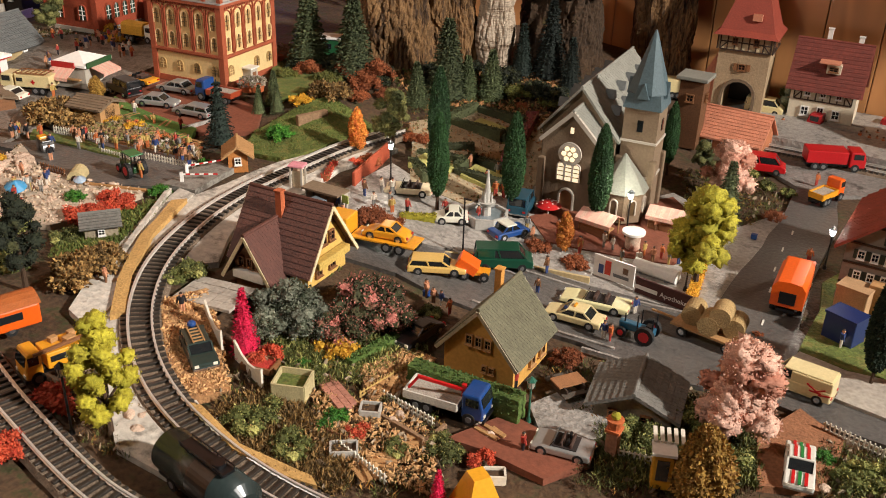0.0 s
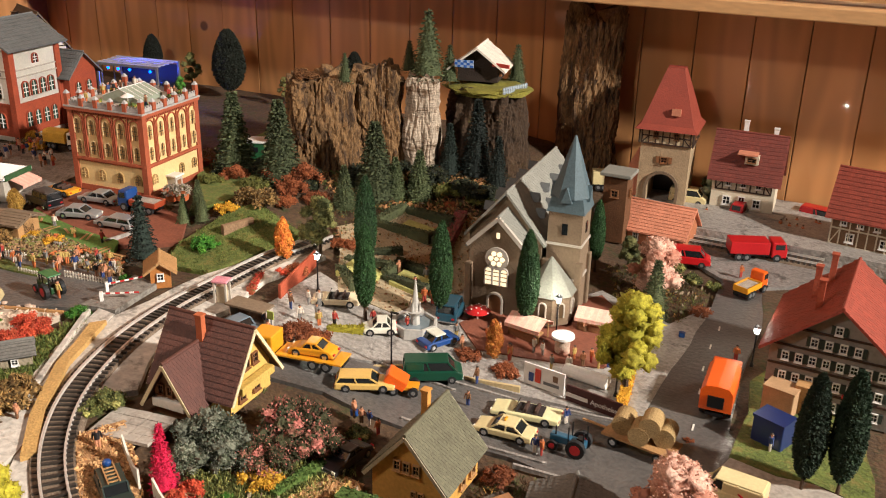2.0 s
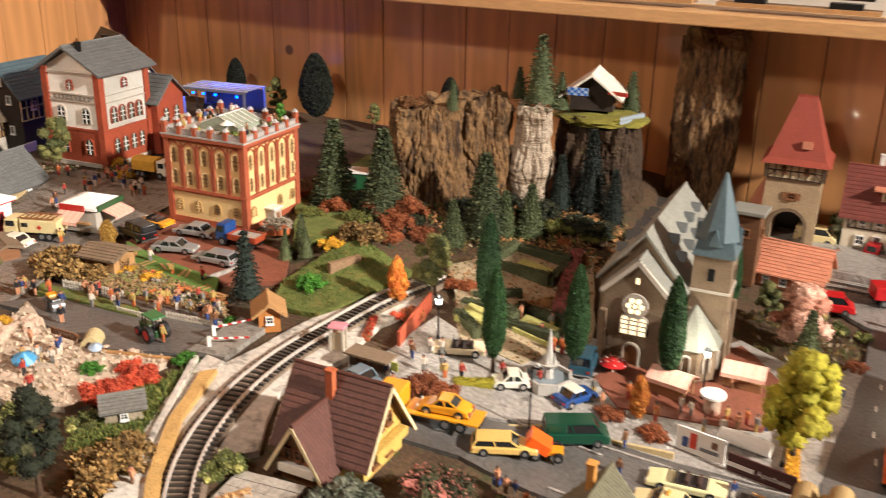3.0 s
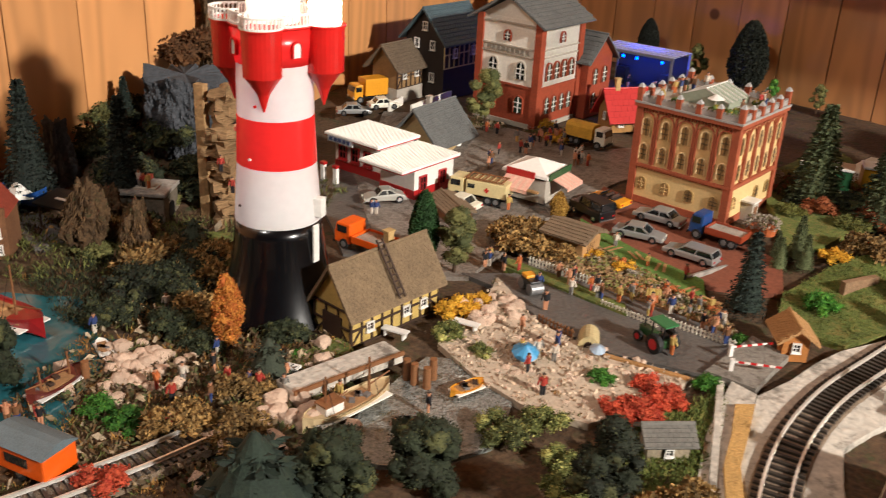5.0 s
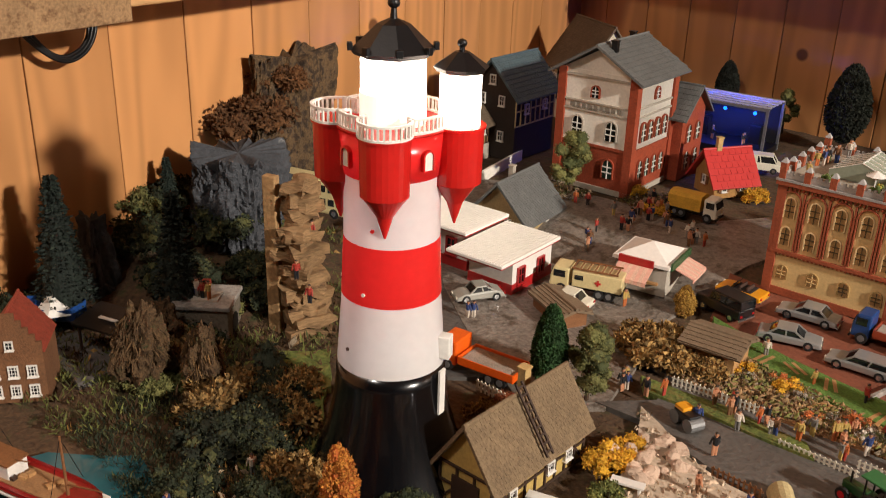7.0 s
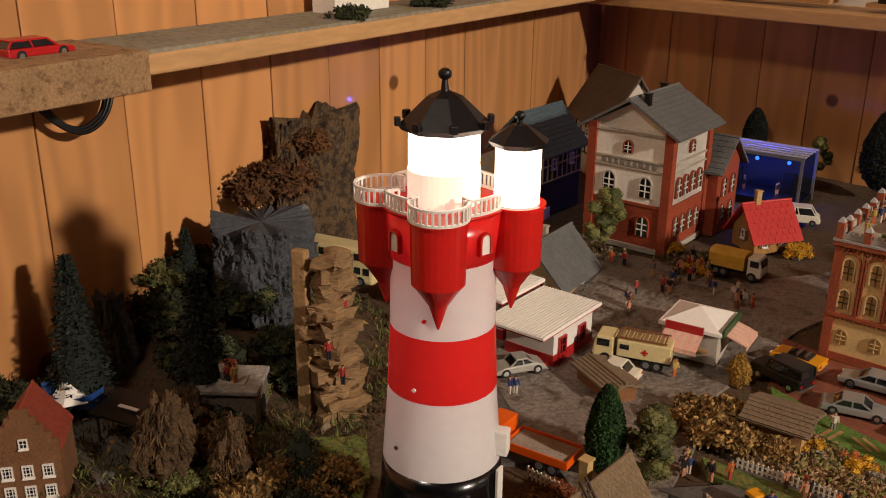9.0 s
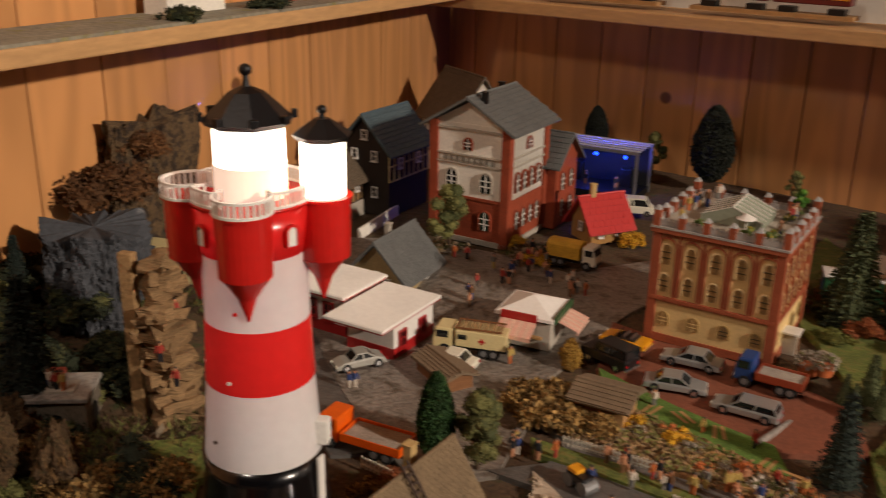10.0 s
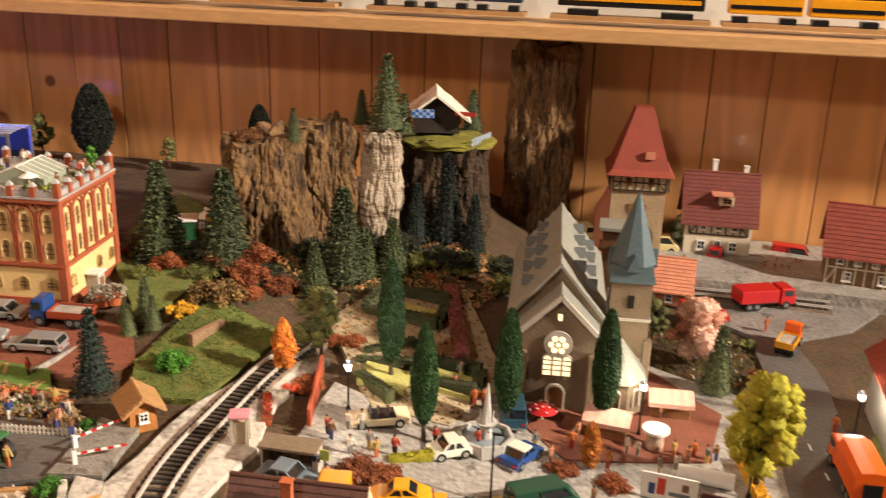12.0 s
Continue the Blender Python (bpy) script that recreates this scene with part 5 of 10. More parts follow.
kiosk = thing("snack_kiosk", -0.674, 1.140, 0.0, 12, "snack kiosk with white roof and pink striped awnings", "kiosk")
part("wall", bx(0, 0, 0.013, 0.050, 0.050, 0.026), GREY_WALL, kiosk)
part("roof", bx(0, 0, 0.030, 0.056, 0.056, 0.003), mat("white_roof", (0.8, 0.78, 0.74)), kiosk, "white flat roof")
bm = cyl(B(), 0, 0, 0.0315, 0.042, 0.038, 0.002, 4, pose(0, 0, 0, 0, 0, 45))
part("roof_hip", bm, mat("white_roof", (0.8, 0.78, 0.74)), kiosk)
part("red_sign", bx(-0.004, -0.029, 0.031, 0.034, 0.002, 0.007), RED_TRIM, kiosk)
part("green_sign", bx(0.029, 0.0, 0.031, 0.002, 0.05, 0.007), mat("sign_green", (0.05, 0.12, 0.05), 0.5), kiosk)
part("counter", bx(0.0, -0.027, 0.012, 0.036, 0.004, 0.002), LIGHT_WOOD, kiosk)
awning(kiosk, pose(-0.004, -0.028, 0.027), 0.034, 0.018, 0.009)
awning(kiosk, pose(0, 0, 0, 0, 0, 90) @ pose(0, -0.030, 0.027), 0.036, 0.018, 0.006)

# small buildings
hut = house("crossing_keeper_hut", -0.316, 1.035, 0.0, -48, 0.026, 0.020, 0.021, 0.0275, mat("orange_boards", (0.45, 0.21, 0.06), 0.7, 0.25, 130, 0.3), LIGHT_WOOD, "small wooden crossing keeper hut with pale plank roof", 0.006, 6, 10, wins=[(90, 0.0, 0.013, 0.007, 0.008)])
part("door", bx(-0.004, -0.0105, 0.009, 0.009, 0.0012, 0.017), TIMBER, hut)
pavilion = house("garden_pavilion", -0.553, 1.056, 0.003, 8, 0.040, 0.034, 0.019, 0.0235, LIGHT_WOOD, mat("brown_felt", (0.24, 0.18, 0.12), 0.85, 0.2, 110, 0.2), "open wooden garden pavilion with brown felt roof", 0.006, 5, 12)
# Dark plate on the wall, in place of a shaded inside.
part("opening", bx(0.0195, 0, 0.010, 0.001, 0.016, 0.016), TIMBER, pavilion)
house("grey_garden_shed", -0.306, 0.842, 0.0, 50, 0.028, 0.018, 0.016, 0.021, mat("weathered_boards", (0.34, 0.29, 0.21), 0.8, 0.25, 110, 0.3), mat("grey_felt", (0.2, 0.19, 0.17)), "weathered grey garden shed", 0.004, 5, 10, wins=[(0, 0.0, 0.009, 0.006, 0.006)])
house("flat_shed", -0.692, 1.026, 0.0, -22, 0.050, 0.026, 0.014, 0.017, BROWN_WOOD, mat("brown_felt", (0.24, 0.18, 0.12)), "low brown shed with flat felt roof", 0.004, 5, 14)
bus_stop = thing("bus_shelter", -0.184, 1.011, 0.0, 0, "open bus shelter with brown roof and posters", "shelter")
part("roof", bx(0, 0, 0.021, 0.044, 0.020, 0.002), mat("brown_felt", (0.24, 0.18, 0.12)), bus_stop)
part("back_wall", bx(0, 0.008, 0.010, 0.042, 0.0016, 0.020), mat("poster_wall", (0.30, 0.20, 0.14), 0.6, 0.7, 60, 0.0, spots=(0.12, 0.16, 0.26), spot_amount=0.4), bus_stop)
for s in (-1, 1):
    part("side_wall", bx(s * 0.021, 0.002, 0.010, 0.0012, 0.012, 0.020), GREY_WALL, bus_stop)
part("stop_sign", bx(0.027, -0.004, 0.018, 0.007, 0.0012, 0.008), mat("sign_yellow_green", (0.40, 0.45, 0.12), 0.5), bus_stop)
part("sign_pole", cy(0.027, -0.003, 0, 0.016, 0.0008), STEEL_GREY, bus_stop)


# ---- lighthouse ----
lh = thing("lighthouse", -0.635, 0.771, 0.0407, -35, "white and red banded lighthouse with black base and lit lantern", "lighthouse")
lh.scale = (1.04, 1.04, 0.915)
LH_WHITE = mat("lighthouse_white", (0.74, 0.72, 0.69), 0.25, 0.05, 40, 0.02, coat=0.4)
LH_RED = mat("lighthouse_red", (0.72, 0.045, 0.035), 0.25, 0.08, 40, 0.02, coat=0.4)
LH_BLACK = mat("lighthouse_black", (0.008, 0.008, 0.010), 0.22, 0.2, 40, 0.02, coat=0.5)
for m, c in ((LH_WHITE, (0.80, 0.76, 0.70)), (LH_RED, (0.75, 0.03, 0.03))):
    # thin plastic lets the inner lamp shine through
    nt = m.node_tree
    mix, thin = nt.nodes.new("ShaderNodeMixShader"), nt.nodes.new("ShaderNodeBsdfTranslucent")
    thin.inputs[0].default_value = (*c, 1)
    mix.inputs[0].default_value = 0.35
    nt.links.new(nt.nodes["Principled BSDF"].outputs[0], mix.inputs[1])
    nt.links.new(thin.outputs[0], mix.inputs[2])
    nt.links.new(mix.outputs[0], nt.nodes["Material Output"].inputs[0])
for z, w in ((0.130, 0.016), (0.185, 0.016), (0.220, 0.012), (0.258, 0.03)):
    point_lamp("tower_lamp", (-0.635, 0.771, z), w, (0.92, 0.93, 1.0), 0.006)


bm = B()
prev = None
for i in range(9):
    k = i / 8
    z, r = -0.042 + 0.088 * k, 0.052 - 0.0185 * (1 - (1 - k) ** 2)
    ring = [bm.verts.new((r * math.cos(math.tau * a / 64), r * math.sin(math.tau * a / 64), z)) for a in range(64)]
    if prev:
        for a in range(64):
            bm.faces.new((prev[a], prev[(a + 1) % 64], ring[(a + 1) % 64], ring[a]))
    prev = ring
bm.faces.new(prev)
part("black_base", bm, LH_BLACK, lh, "flared glossy black base", smooth=True)


def smooth_band(name, z0, z1, r0, r1, material, label=""):
    bm = B()
    cyl(bm, 0, 0, z0, z1, r0, r1, 72)
    bm.normal_update()
    if "band" in name:
        bmesh.ops.delete(bm, geom=[f for f in bm.faces if abs(f.normal.z) > 0.9], context="FACES_ONLY")
    ob = part(name, bm, material, lh, label)
    for p in ob.data.polygons:
        p.use_smooth = abs(p.normal.z) < 0.9
    return ob


smooth_band("lower_white_band", 0.046, 0.097, 0.0330, 0.0296, LH_WHITE)
smooth_band("red_band", 0.097, 0.138, 0.0299, 0.0283, LH_RED)
smooth_band("upper_white_band", 0.138, 0.182, 0.0282, 0.0276, LH_WHITE)
smooth_band("gallery_body", 0.182, 0.212, 0.0284, 0.0315, LH_RED, "red gallery storey")
smooth_band("gallery_floor", 0.2118, 0.2135, 0.0325, 0.0325, LH_RED)
part("stripe_trim", bx(0.0370, 0.0, 0.030, 0.0014, 0.006, 0.034), WHITE, lh).matrix_basis = pose(0, 0, 0, 0, 0, 48)
part("door_box", bx(0.0345, 0.0, 0.060, 0.008, 0.008, 0.017, bevel=0.0008), WHITE, lh).matrix_basis = pose(0, 0, 0, 0, 0, 62)


def railing(parent, cx, cyy, z, r, h, a0, a1, n):
    rail = part("railing", B(), WHITE, parent, "white balcony railing")
    me = None
    for i in range(n):
        a = radians(a0 + (a1 - a0) * i / (n - 1))
        if me is None:
            me = part("baluster", bx(0, 0, h / 2, 0.0011, 0.0011, h), WHITE, rail)
            ob = me
        else:
            ob = new("baluster", me.data)
            ob.parent = rail
        ob.matrix_basis = pose(cx + r * math.cos(a), cyy + r * math.sin(a), z, 0, 0, math.degrees(a))
    for zz in (z + 0.0005, z + h):
        bm, prev = B(), None
        for i in range(n):
            a = radians(a0 + (a1 - a0) * i / (n - 1))
            ring = [bm.verts.new((cx + (r + q[0]) * math.cos(a), cyy + (r + q[0]) * math.sin(a), zz + q[1])) for q in ((-0.0007, -0.0007), (0.0007, -0.0007), (0.0007, 0.0007), (-0.0007, 0.0007))]
            if prev:
                for k in range(4):
                    bm.faces.new((prev[k], prev[(k + 1) % 4], ring[(k + 1) % 4], ring[k]))
            prev = ring
        part("handrail", bm, WHITE, rail)
    return rail


for i, a in enumerate((255, 345, 75, 165)):
    ra = 0.037 if i == 2 else 0.031
    x, y = ra * math.cos(radians(a)), ra * math.sin(radians(a))
    t = part("corner_turret", cyl(B(), x, y, 0.176, 0.2125, 0.0135, 0.0140, 28), LH_RED, lh, "red corner turret", smooth=False)
    bm = B()
    for za, zb, ra, rb in ((0.170, 0.176, 0.0095, 0.0135), (0.162, 0.170, 0.0048, 0.0095), (0.147, 0.162, 0.0006, 0.0048)):
        cyl(bm, x * 0.97, y * 0.97, za, zb, ra, rb, 28)
    part("turret_tip", bm, LH_RED, t)
    part("turret_floor", cyl(B(), x, y, 0.2122, 0.2138, 0.0150, 0.0150, 28), LH_RED, t)
    if i != 2:
        railing(lh, x, y, 0.2138, 0.0145, 0.009, a - 130, a + 130, 22)
    else:
        part("lamp_glass", cyl(B(), x, y, 0.2138, 0.247, 0.0115, 0.0115, 24), glow("small_lantern_light", (1.0, 0.86, 0.66), 7.0), t, "lit lantern glass")
        part("lantern_cap", cyl(cyl(B(), x, y, 0.247, 0.250, 0.0135, 0.0155, 8), x, y, 0.250, 0.259, 0.0155, 0.004, 8), BLACK, t)
        part("lantern_knob", ball(cy(x, y, 0.258, 0.263, 0.0015), x, y, 0.264, 0.0028), BLACK, t)
    arch_window(lh, pose(0, 0, 0, 0, 0, a + 135) @ pose(0, -0.0308, 0.190), 0.006, 0.012, LH_RED, WHITE, 0.0012, 0.002, bars=False)
for a in (210, 300, 30, 120):
    railing(lh, 0, 0, 0.2138, 0.0312, 0.009, a - 22, a + 22, 9)
part("lantern_room", cyl(B(), 0, 0, 0.2135, 0.233, 0.0185, 0.0185, 40), glow("lantern_wall_light", (1.0, 0.84, 0.66), 0.9), lh, "milky glowing lantern wall")
part("lantern_glass", cyl(B(), 0, 0, 0.233, 0.2555, 0.0180, 0.0180, 40), glow("lantern_light", (1.0, 0.90, 0.74), 7.0), lh, "bright lit lantern glass")
bm = B()
cyl(bm, 0, 0, 0.2555, 0.2585, 0.0215, 0.0235, 8)
cyl(bm, 0, 0, 0.2585, 0.2740, 0.0235, 0.0090, 8)
cyl(bm, 0, 0, 0.2740, 0.2770, 0.0090, 0.0028, 8)
part("lantern_roof", bm, BLACK, lh, "black octagonal lantern roof")
for a in range(8):
    part("roof_ear", bx(0.0235 * math.cos(radians(45 * a)), 0.0235 * math.sin(radians(45 * a)), 0.2605, 0.003, 0.004, 0.005, 45 * a, 0.0005), BLACK, lh)
part("finial", ball(cy(0, 0, 0.276, 0.284, 0.0022, 0.0014), 0, 0, 0.2862, 0.0035), BLACK, lh)
for z, a in ((0.150, 250), (0.150, 330), (0.105, 255), (0.105, 320), (0.062, 300), (0.062, 200)):
    r = 0.0285 if z > 0.14 else 0.0298 if z > 0.1 else 0.0322
    part("porthole", cyl(B(), 0, 0, -0.0006, 0.0006, 0.0012, seg=10, tilt=pose(r * math.cos(radians(a)), r * math.sin(radians(a)), z, 90, 0, a + 90)), LH_RED if z > 0.14 else WHITE if z > 0.1 else TIMBER, lh)


# ---- plants ----
def leaf(bm, p, d, size, wide=0.6):
    """One small leaf or tuft: a bent diamond."""
    up = Vector((random.gauss(0, 1), random.gauss(0, 1), random.gauss(0, 1)))
    d = d.normalized()
    s = d.cross(up)
    if s.length < 1e-4:
        return
    s = s.normalized() * size * wide * 0.5
    a, b, c, e = p, p + d * size * 0.5 + s, p + d * size, p + d * size * 0.5 - s
    vs = [bm.verts.new(q) for q in (a, b, c, e)]
    bm.faces.new(vs)


def rnd_dir():
    v = Vector((random.gauss(0, 1), random.gauss(0, 1), random.gauss(0, 1)))
    return v.normalized() if v.length > 1e-6 else Vector((0, 0, 1))


def lump(bm, x, y, z, rx, ry, rz, rough=0.25, freq=2.2, div=3):
    """A ragged clump of foam."""
    r = bmesh.ops.create_icosphere(bm, subdivisions=div, radius=1)
    o = Vector((x, y, z))
    for v in r["verts"]:
        n = noise.noise(v.co * freq + o * 90) + 0.5 * noise.noise(v.co * freq * 2.7 + o * 50) + 0.3 * noise.noise(v.co * freq * 6 + o * 70)
        k = 1 + rough * n
        v.co = o + Vector((v.co.x * rx * k, v.co.y * ry * k, v.co.z * rz * k))


def leaves_on(bm, blobs, count, size, wide=0.6, inward=0.25):
    vol = [b[3] * b[4] + b[3] * b[5] for b in blobs]
    picks = random.choices(blobs, vol, k=int(count * 2.1))
    for x, y, z, rx, ry, rz in picks:
        d = rnd_dir()
        k = 1 - random.random() ** 2 * inward
        p = Vector((x + d.x * rx * k, y + d.y * ry * k, z + d.z * rz * k))
        leaf(bm, p, (d + rnd_dir() * 0.8), size * random.uniform(0.35, 0.85), wide)


BARK = mat("bark", (0.10, 0.062, 0.035), 0.9, 0.35, 160, 0.5)


def tree_root(name, label, h, r, group=""):
    t = thing(name, 0, -5, 0, 0, label, "tree", group)
    bm = cyl(B(), 0, 0, 0, h, r, r * 0.55, 8)
    for i in range(4):
        a = random.uniform(0, 6.3)
        cyl(bm, 0, 0, 0, h * 0.45, r * 0.45, r * 0.2, 5, pose(0, 0, h * 0.7, 0, 0, math.degrees(a)) @ pose(0, 0, 0, 38, 0, 0))
    part("trunk", bm, BARK, t)
    return t


def column_tree(name, label, h, r, material, count=1500, stem=0.014, knobs=0):
    """Slim tree: a tapering body of fine flock, or of many knobbly sprays."""
    t = tree_root(name, label, stem + 0.004, 0.0018)
    bm = B()
    mid, half = stem + (h - stem) * 0.5, (h - stem) * 0.5
    core = 0.55 if knobs else 0.86
    lump(bm, 0, 0, mid, r * core, r * core, half * 0.97, 0.14, 5, 4)
    for v in bm.verts:
        v.co += Vector((v.co.x, v.co.y, 0)) * 0.10 * noise.noise(v.co * 900)
    blobs = [(0, 0, mid, r * 0.93, r * 0.93, half)]
    if knobs:
        blobs = []
        for i in range(knobs):
            k = (i + 0.5) / knobs
            a = i * 2.4 + random.uniform(-0.4, 0.4)
            q = r * (math.sin(math.pi * (0.10 + 0.84 * k)) ** 0.6) * random.uniform(0.55, 0.85)
            rr = r * random.uniform(0.20, 0.34)
            blobs.append((math.cos(a) * q, math.sin(a) * q, stem + (h - stem) * (0.04 + 0.90 * k), rr, rr, rr * 1.5))
        for b in blobs:
            lump(bm, b[0], b[1], b[2], b[3] * 0.75, b[4] * 0.75, b[5] * 0.75, 0.7, 2.6, 2)
    leaves_on(bm, blobs, int(count * 2.2), r * 0.27, 0.6, 0.1)
    for v in bm.verts:
        k = (v.co.z - stem) / (h - stem)
        f = 1.12 - 0.55 * max(0, k - 0.35)
        v.co.x *= f
        v.co.y *= f
    part("crown", bm, material, t)
    return t


def fir_tree(name, label, h, r, material, tiers=13, per=16):
    """Fir: whorls of drooping boughs, each of many needle tufts."""
    t = thing(name, 0, -5, 0, 0, label, "tree")
    part("trunk", cyl(B(), 0, 0, 0, h * 0.96, h * 0.016, h * 0.004, 8), BARK, t)
    bm = B()
    for i in range(tiers):
        k = i / tiers
        z = h * (0.07 + 0.90 * k)
        rr = r * (1 - k) ** 0.9 + r * 0.05
        n = max(5, int(per * (1 - k * 0.6)))
        for j in range(n):
            a = math.tau * (j + random.uniform(-0.3, 0.3)) / n
            ln = rr * random.uniform(0.8, 1.08)
            d = Vector((math.cos(a), math.sin(a), 0))
            for s in range(9):
                f = (s + 0.6) / 9
                p = Vector((0, 0, z)) + d * ln * f + Vector((0, 0, -0.30 * ln * f * f + random.uniform(-1, 1) * h * 0.018))
                side = Vector((-d.y, d.x, 0))
                for q in (-1, 1):
                    leaf(bm, p, d * 0.8 + side * q * 0.7 + Vector((0, 0, random.uniform(-0.3, 0.25))), r * 0.19 * random.uniform(0.7, 1.2), 0.42)
    cyl(bm, 0, 0, h * 0.06, h * 0.95, r * 0.74, r * 0.03, 14)
    part("crown", bm, material, t)
    return t


def round_tree(name, label, h, r, material, clumps=9, count=1600, stem=0.4, size=0.16, rough=0.4, squash=0.85):
    """Leafy tree: irregular clumps with loose leaves and gaps."""
    t = tree_root(name, label, h * (stem + 0.25), h * 0.03)
    rng = random.Random(len(label) * 7 + clumps)
    blobs = []
    for i in range(clumps * 3):
        a = rng.uniform(0, 6.3)
        f = (i + 0.5) / (clumps * 3)
        z = h * (stem + (1 - stem) * (0.08 + 0.86 * f))
        k = (1 - (abs(f - 0.42) * 1.35) ** 2) * rng.uniform(0.75, 1.1)
        rr = r * rng.uniform(0.20, 0.36)
        q = max(0.0, k - 0.28) * rng.choice((0.45, 0.8, 1.0))
        blobs.append((math.cos(a) * r * q, math.sin(a) * r * q, min(z, h - rr * 0.7), rr, rr, rr * squash))
    bm = B()
    for b in blobs:
        lump(bm, *[v * (0.82 if i > 2 else 1) for i, v in enumerate(b)], rough + 0.15, 3.2, 3)
    leaves_on(bm, blobs, int(count * 1.5), r * size * 0.8, 0.7, 0.3)
    part("crown", bm, material, t, smooth=True)
    return t


def bush(name, label, r, h, material, clumps=5, count=450, size=0.22, category="bush"):
    """Shrub: a low dome of many small ragged clumps with loose leaves and dark gaps."""
    t = thing(name, 0, -5, 0, 0, label, category)
    blobs = []
    for i in range(clumps * 4):
        a, q = random.uniform(0, 6.3), random.random() ** 0.6 * 0.86
        rr = r * random.uniform(0.16, 0.30)
        z = h * (0.12 + 0.74 * (1 - q * q) ** 0.5 * random.uniform(0.35, 1.0))
        blobs.append((math.cos(a) * r * q, math.sin(a) * r * q, z, rr, rr, rr * 0.8))
    bm = B()
    for b in blobs:
        lump(bm, b[0], b[1], b[2], b[3] * 0.7, b[4] * 0.7, b[5] * 0.7, 0.8, 2.6, 2)
    leaves_on(bm, blobs, int(count * 1.25), r * size * 1.15, 0.6, 0.35)
    part("foliage", bm, material, t)
    return t


def scatter(proto, spots, hide=True, turn=True):
    """Set copies of a prototype on the ground: (x, y, size[, z])."""
    first = True
    for s in spots:
        m = place(s[0], s[1], s[3] if len(s) > 3 else 0.0, random.uniform(0, 360) if turn else 0, s[2])
        if first:
            proto.matrix_basis = m
            first = False
        else:
            o = copy_thing(proto, m)
            o.scale = (s[2], s[2], s[2])
    return proto


FIR = leafage("fir", (0.095, 0.115, 0.05), (0.16, 0.175, 0.085), 0.35)
FIR_DARK = leafage("fir_dark", (0.02, 0.034, 0.024), (0.05, 0.07, 0.045), 0.3)
CYPRESS = leafage("cypress", (0.045, 0.105, 0.030), (0.10, 0.19, 0.055), 0.3)
OLIVE = leafage("olive", (0.20, 0.195, 0.07), (0.07, 0.08, 0.028), 0.42)
YGREEN = leafage("yellow_green", (0.46, 0.41, 0.04), (0.27, 0.25, 0.02), 0.42)
PINK = leafage("blossom", (0.70, 0.46, 0.36), (0.42, 0.22, 0.155), 0.45)
ORANGE = leafage("orange_leaf", (0.72, 0.33, 0.06), (0.46, 0.15, 0.03), 0.45)
RUST = leafage("rust_leaf", (0.33, 0.12, 0.04), (0.20, 0.07, 0.025), 0.45)
YELLOW = leafage("yellow_leaf", (0.58, 0.36, 0.03), (0.42, 0.22, 0.02), 0.4)
REDLEAF = leafage("red_leaf", (0.62, 0.14, 0.06), (0.40, 0.06, 0.03), 0.45)
CRIMSON = leafage("crimson_leaf", (0.55, 0.015, 0.085), (0.30, 0.005, 0.05), 0.35)
ROSE = leafage("rose_blossom", (0.085, 0.085, 0.032), (0.52, 0.22, 0.18), 0.42)
STRAW = leafage("straw", (0.44, 0.29, 0.11), (0.13, 0.085, 0.03), 0.5)
DULL = leafage("dull_green", (0.14, 0.155, 0.045), (0.38, 0.36, 0.13), 0.4)
DEEP = leafage("deep_green", (0.032, 0.042, 0.016), (0.11, 0.11, 0.04), 0.35)
FRESH = leafage("fresh_green", (0.07, 0.20, 0.02), (0.12, 0.24, 0.03), 0.4)
GREYG = leafage("grey_green", (0.28, 0.29, 0.22), (0.08, 0.095, 0.055), 0.5)

# slim cypresses of the park
scatter(column_tree("cypress_tree", "slim dark green cypress on a thin trunk", 0.082, 0.0078, CYPRESS), [(-0.101, 1.087, 1.28), (-0.148, 1.168, 1.42), (-0.041, 1.135, 1.38), (0.038, 1.172, 1.42), (0.049, 1.370, 1.1)])
scatter(column_tree("cypress_tree", "tall dark pointed cypress beside the paved path", 0.108, 0.0115, leafage("dark_cypress", (0.03, 0.055, 0.026), (0.06, 0.09, 0.04), 0.3), 1900, 0.016), [(0.324, 1.036, 1.0), (0.350, 1.043, 1.05)])
scatter(column_tree("cypress_tree", "slim dark green cypress by the lane", 0.075, 0.013, CYPRESS, stem=0.006), [(-0.618, 0.917, 1.0)])
# firs
scatter(fir_tree("fir_tree", "tall blue-green fir below the cliffs", 0.105, 0.0275, FIR, 26, 18), [(-0.439, 1.320, 1.10), (-0.364, 1.316, 1.10), (-0.251, 1.366, 1.08), (-0.267, 1.316, 0.60), (-0.205, 1.402, 0.70), (-0.232, 1.385, 0.6)])
scatter(fir_tree("fir_tree", "dark fir tree beside the church", 0.075, 0.018, FIR, 18, 16), [(0.143, 1.280, 1.0), (-0.392, 1.159, 0.45), (-0.386, 1.181, 0.62), (-0.373, 1.170, 0.5), (-0.402, 1.172, 0.40)])
scatter(fir_tree("fir_tree", "almost black fir tree by the crossing", 0.080, 0.0185, FIR_DARK, 12, 18), [(-0.378, 1.076, 1.0)])
scatter(fir_tree("fir_tree", "dark fir on the wooded hill", 0.11, 0.023, FIR_DARK, 22, 16), [(-0.890, 0.766, 1.12, 0.008), (-1.03, 0.84, 0.62, 0.04), (-1.015, 0.865, 0.6, 0.04), (-0.960, 0.70, 1.1, 0.02), (-0.160, 1.482, 1.05, 0.0), (-0.125, 1.474, 0.7, 0.0), (-0.192, 1.464, 0.7, 0.0)])
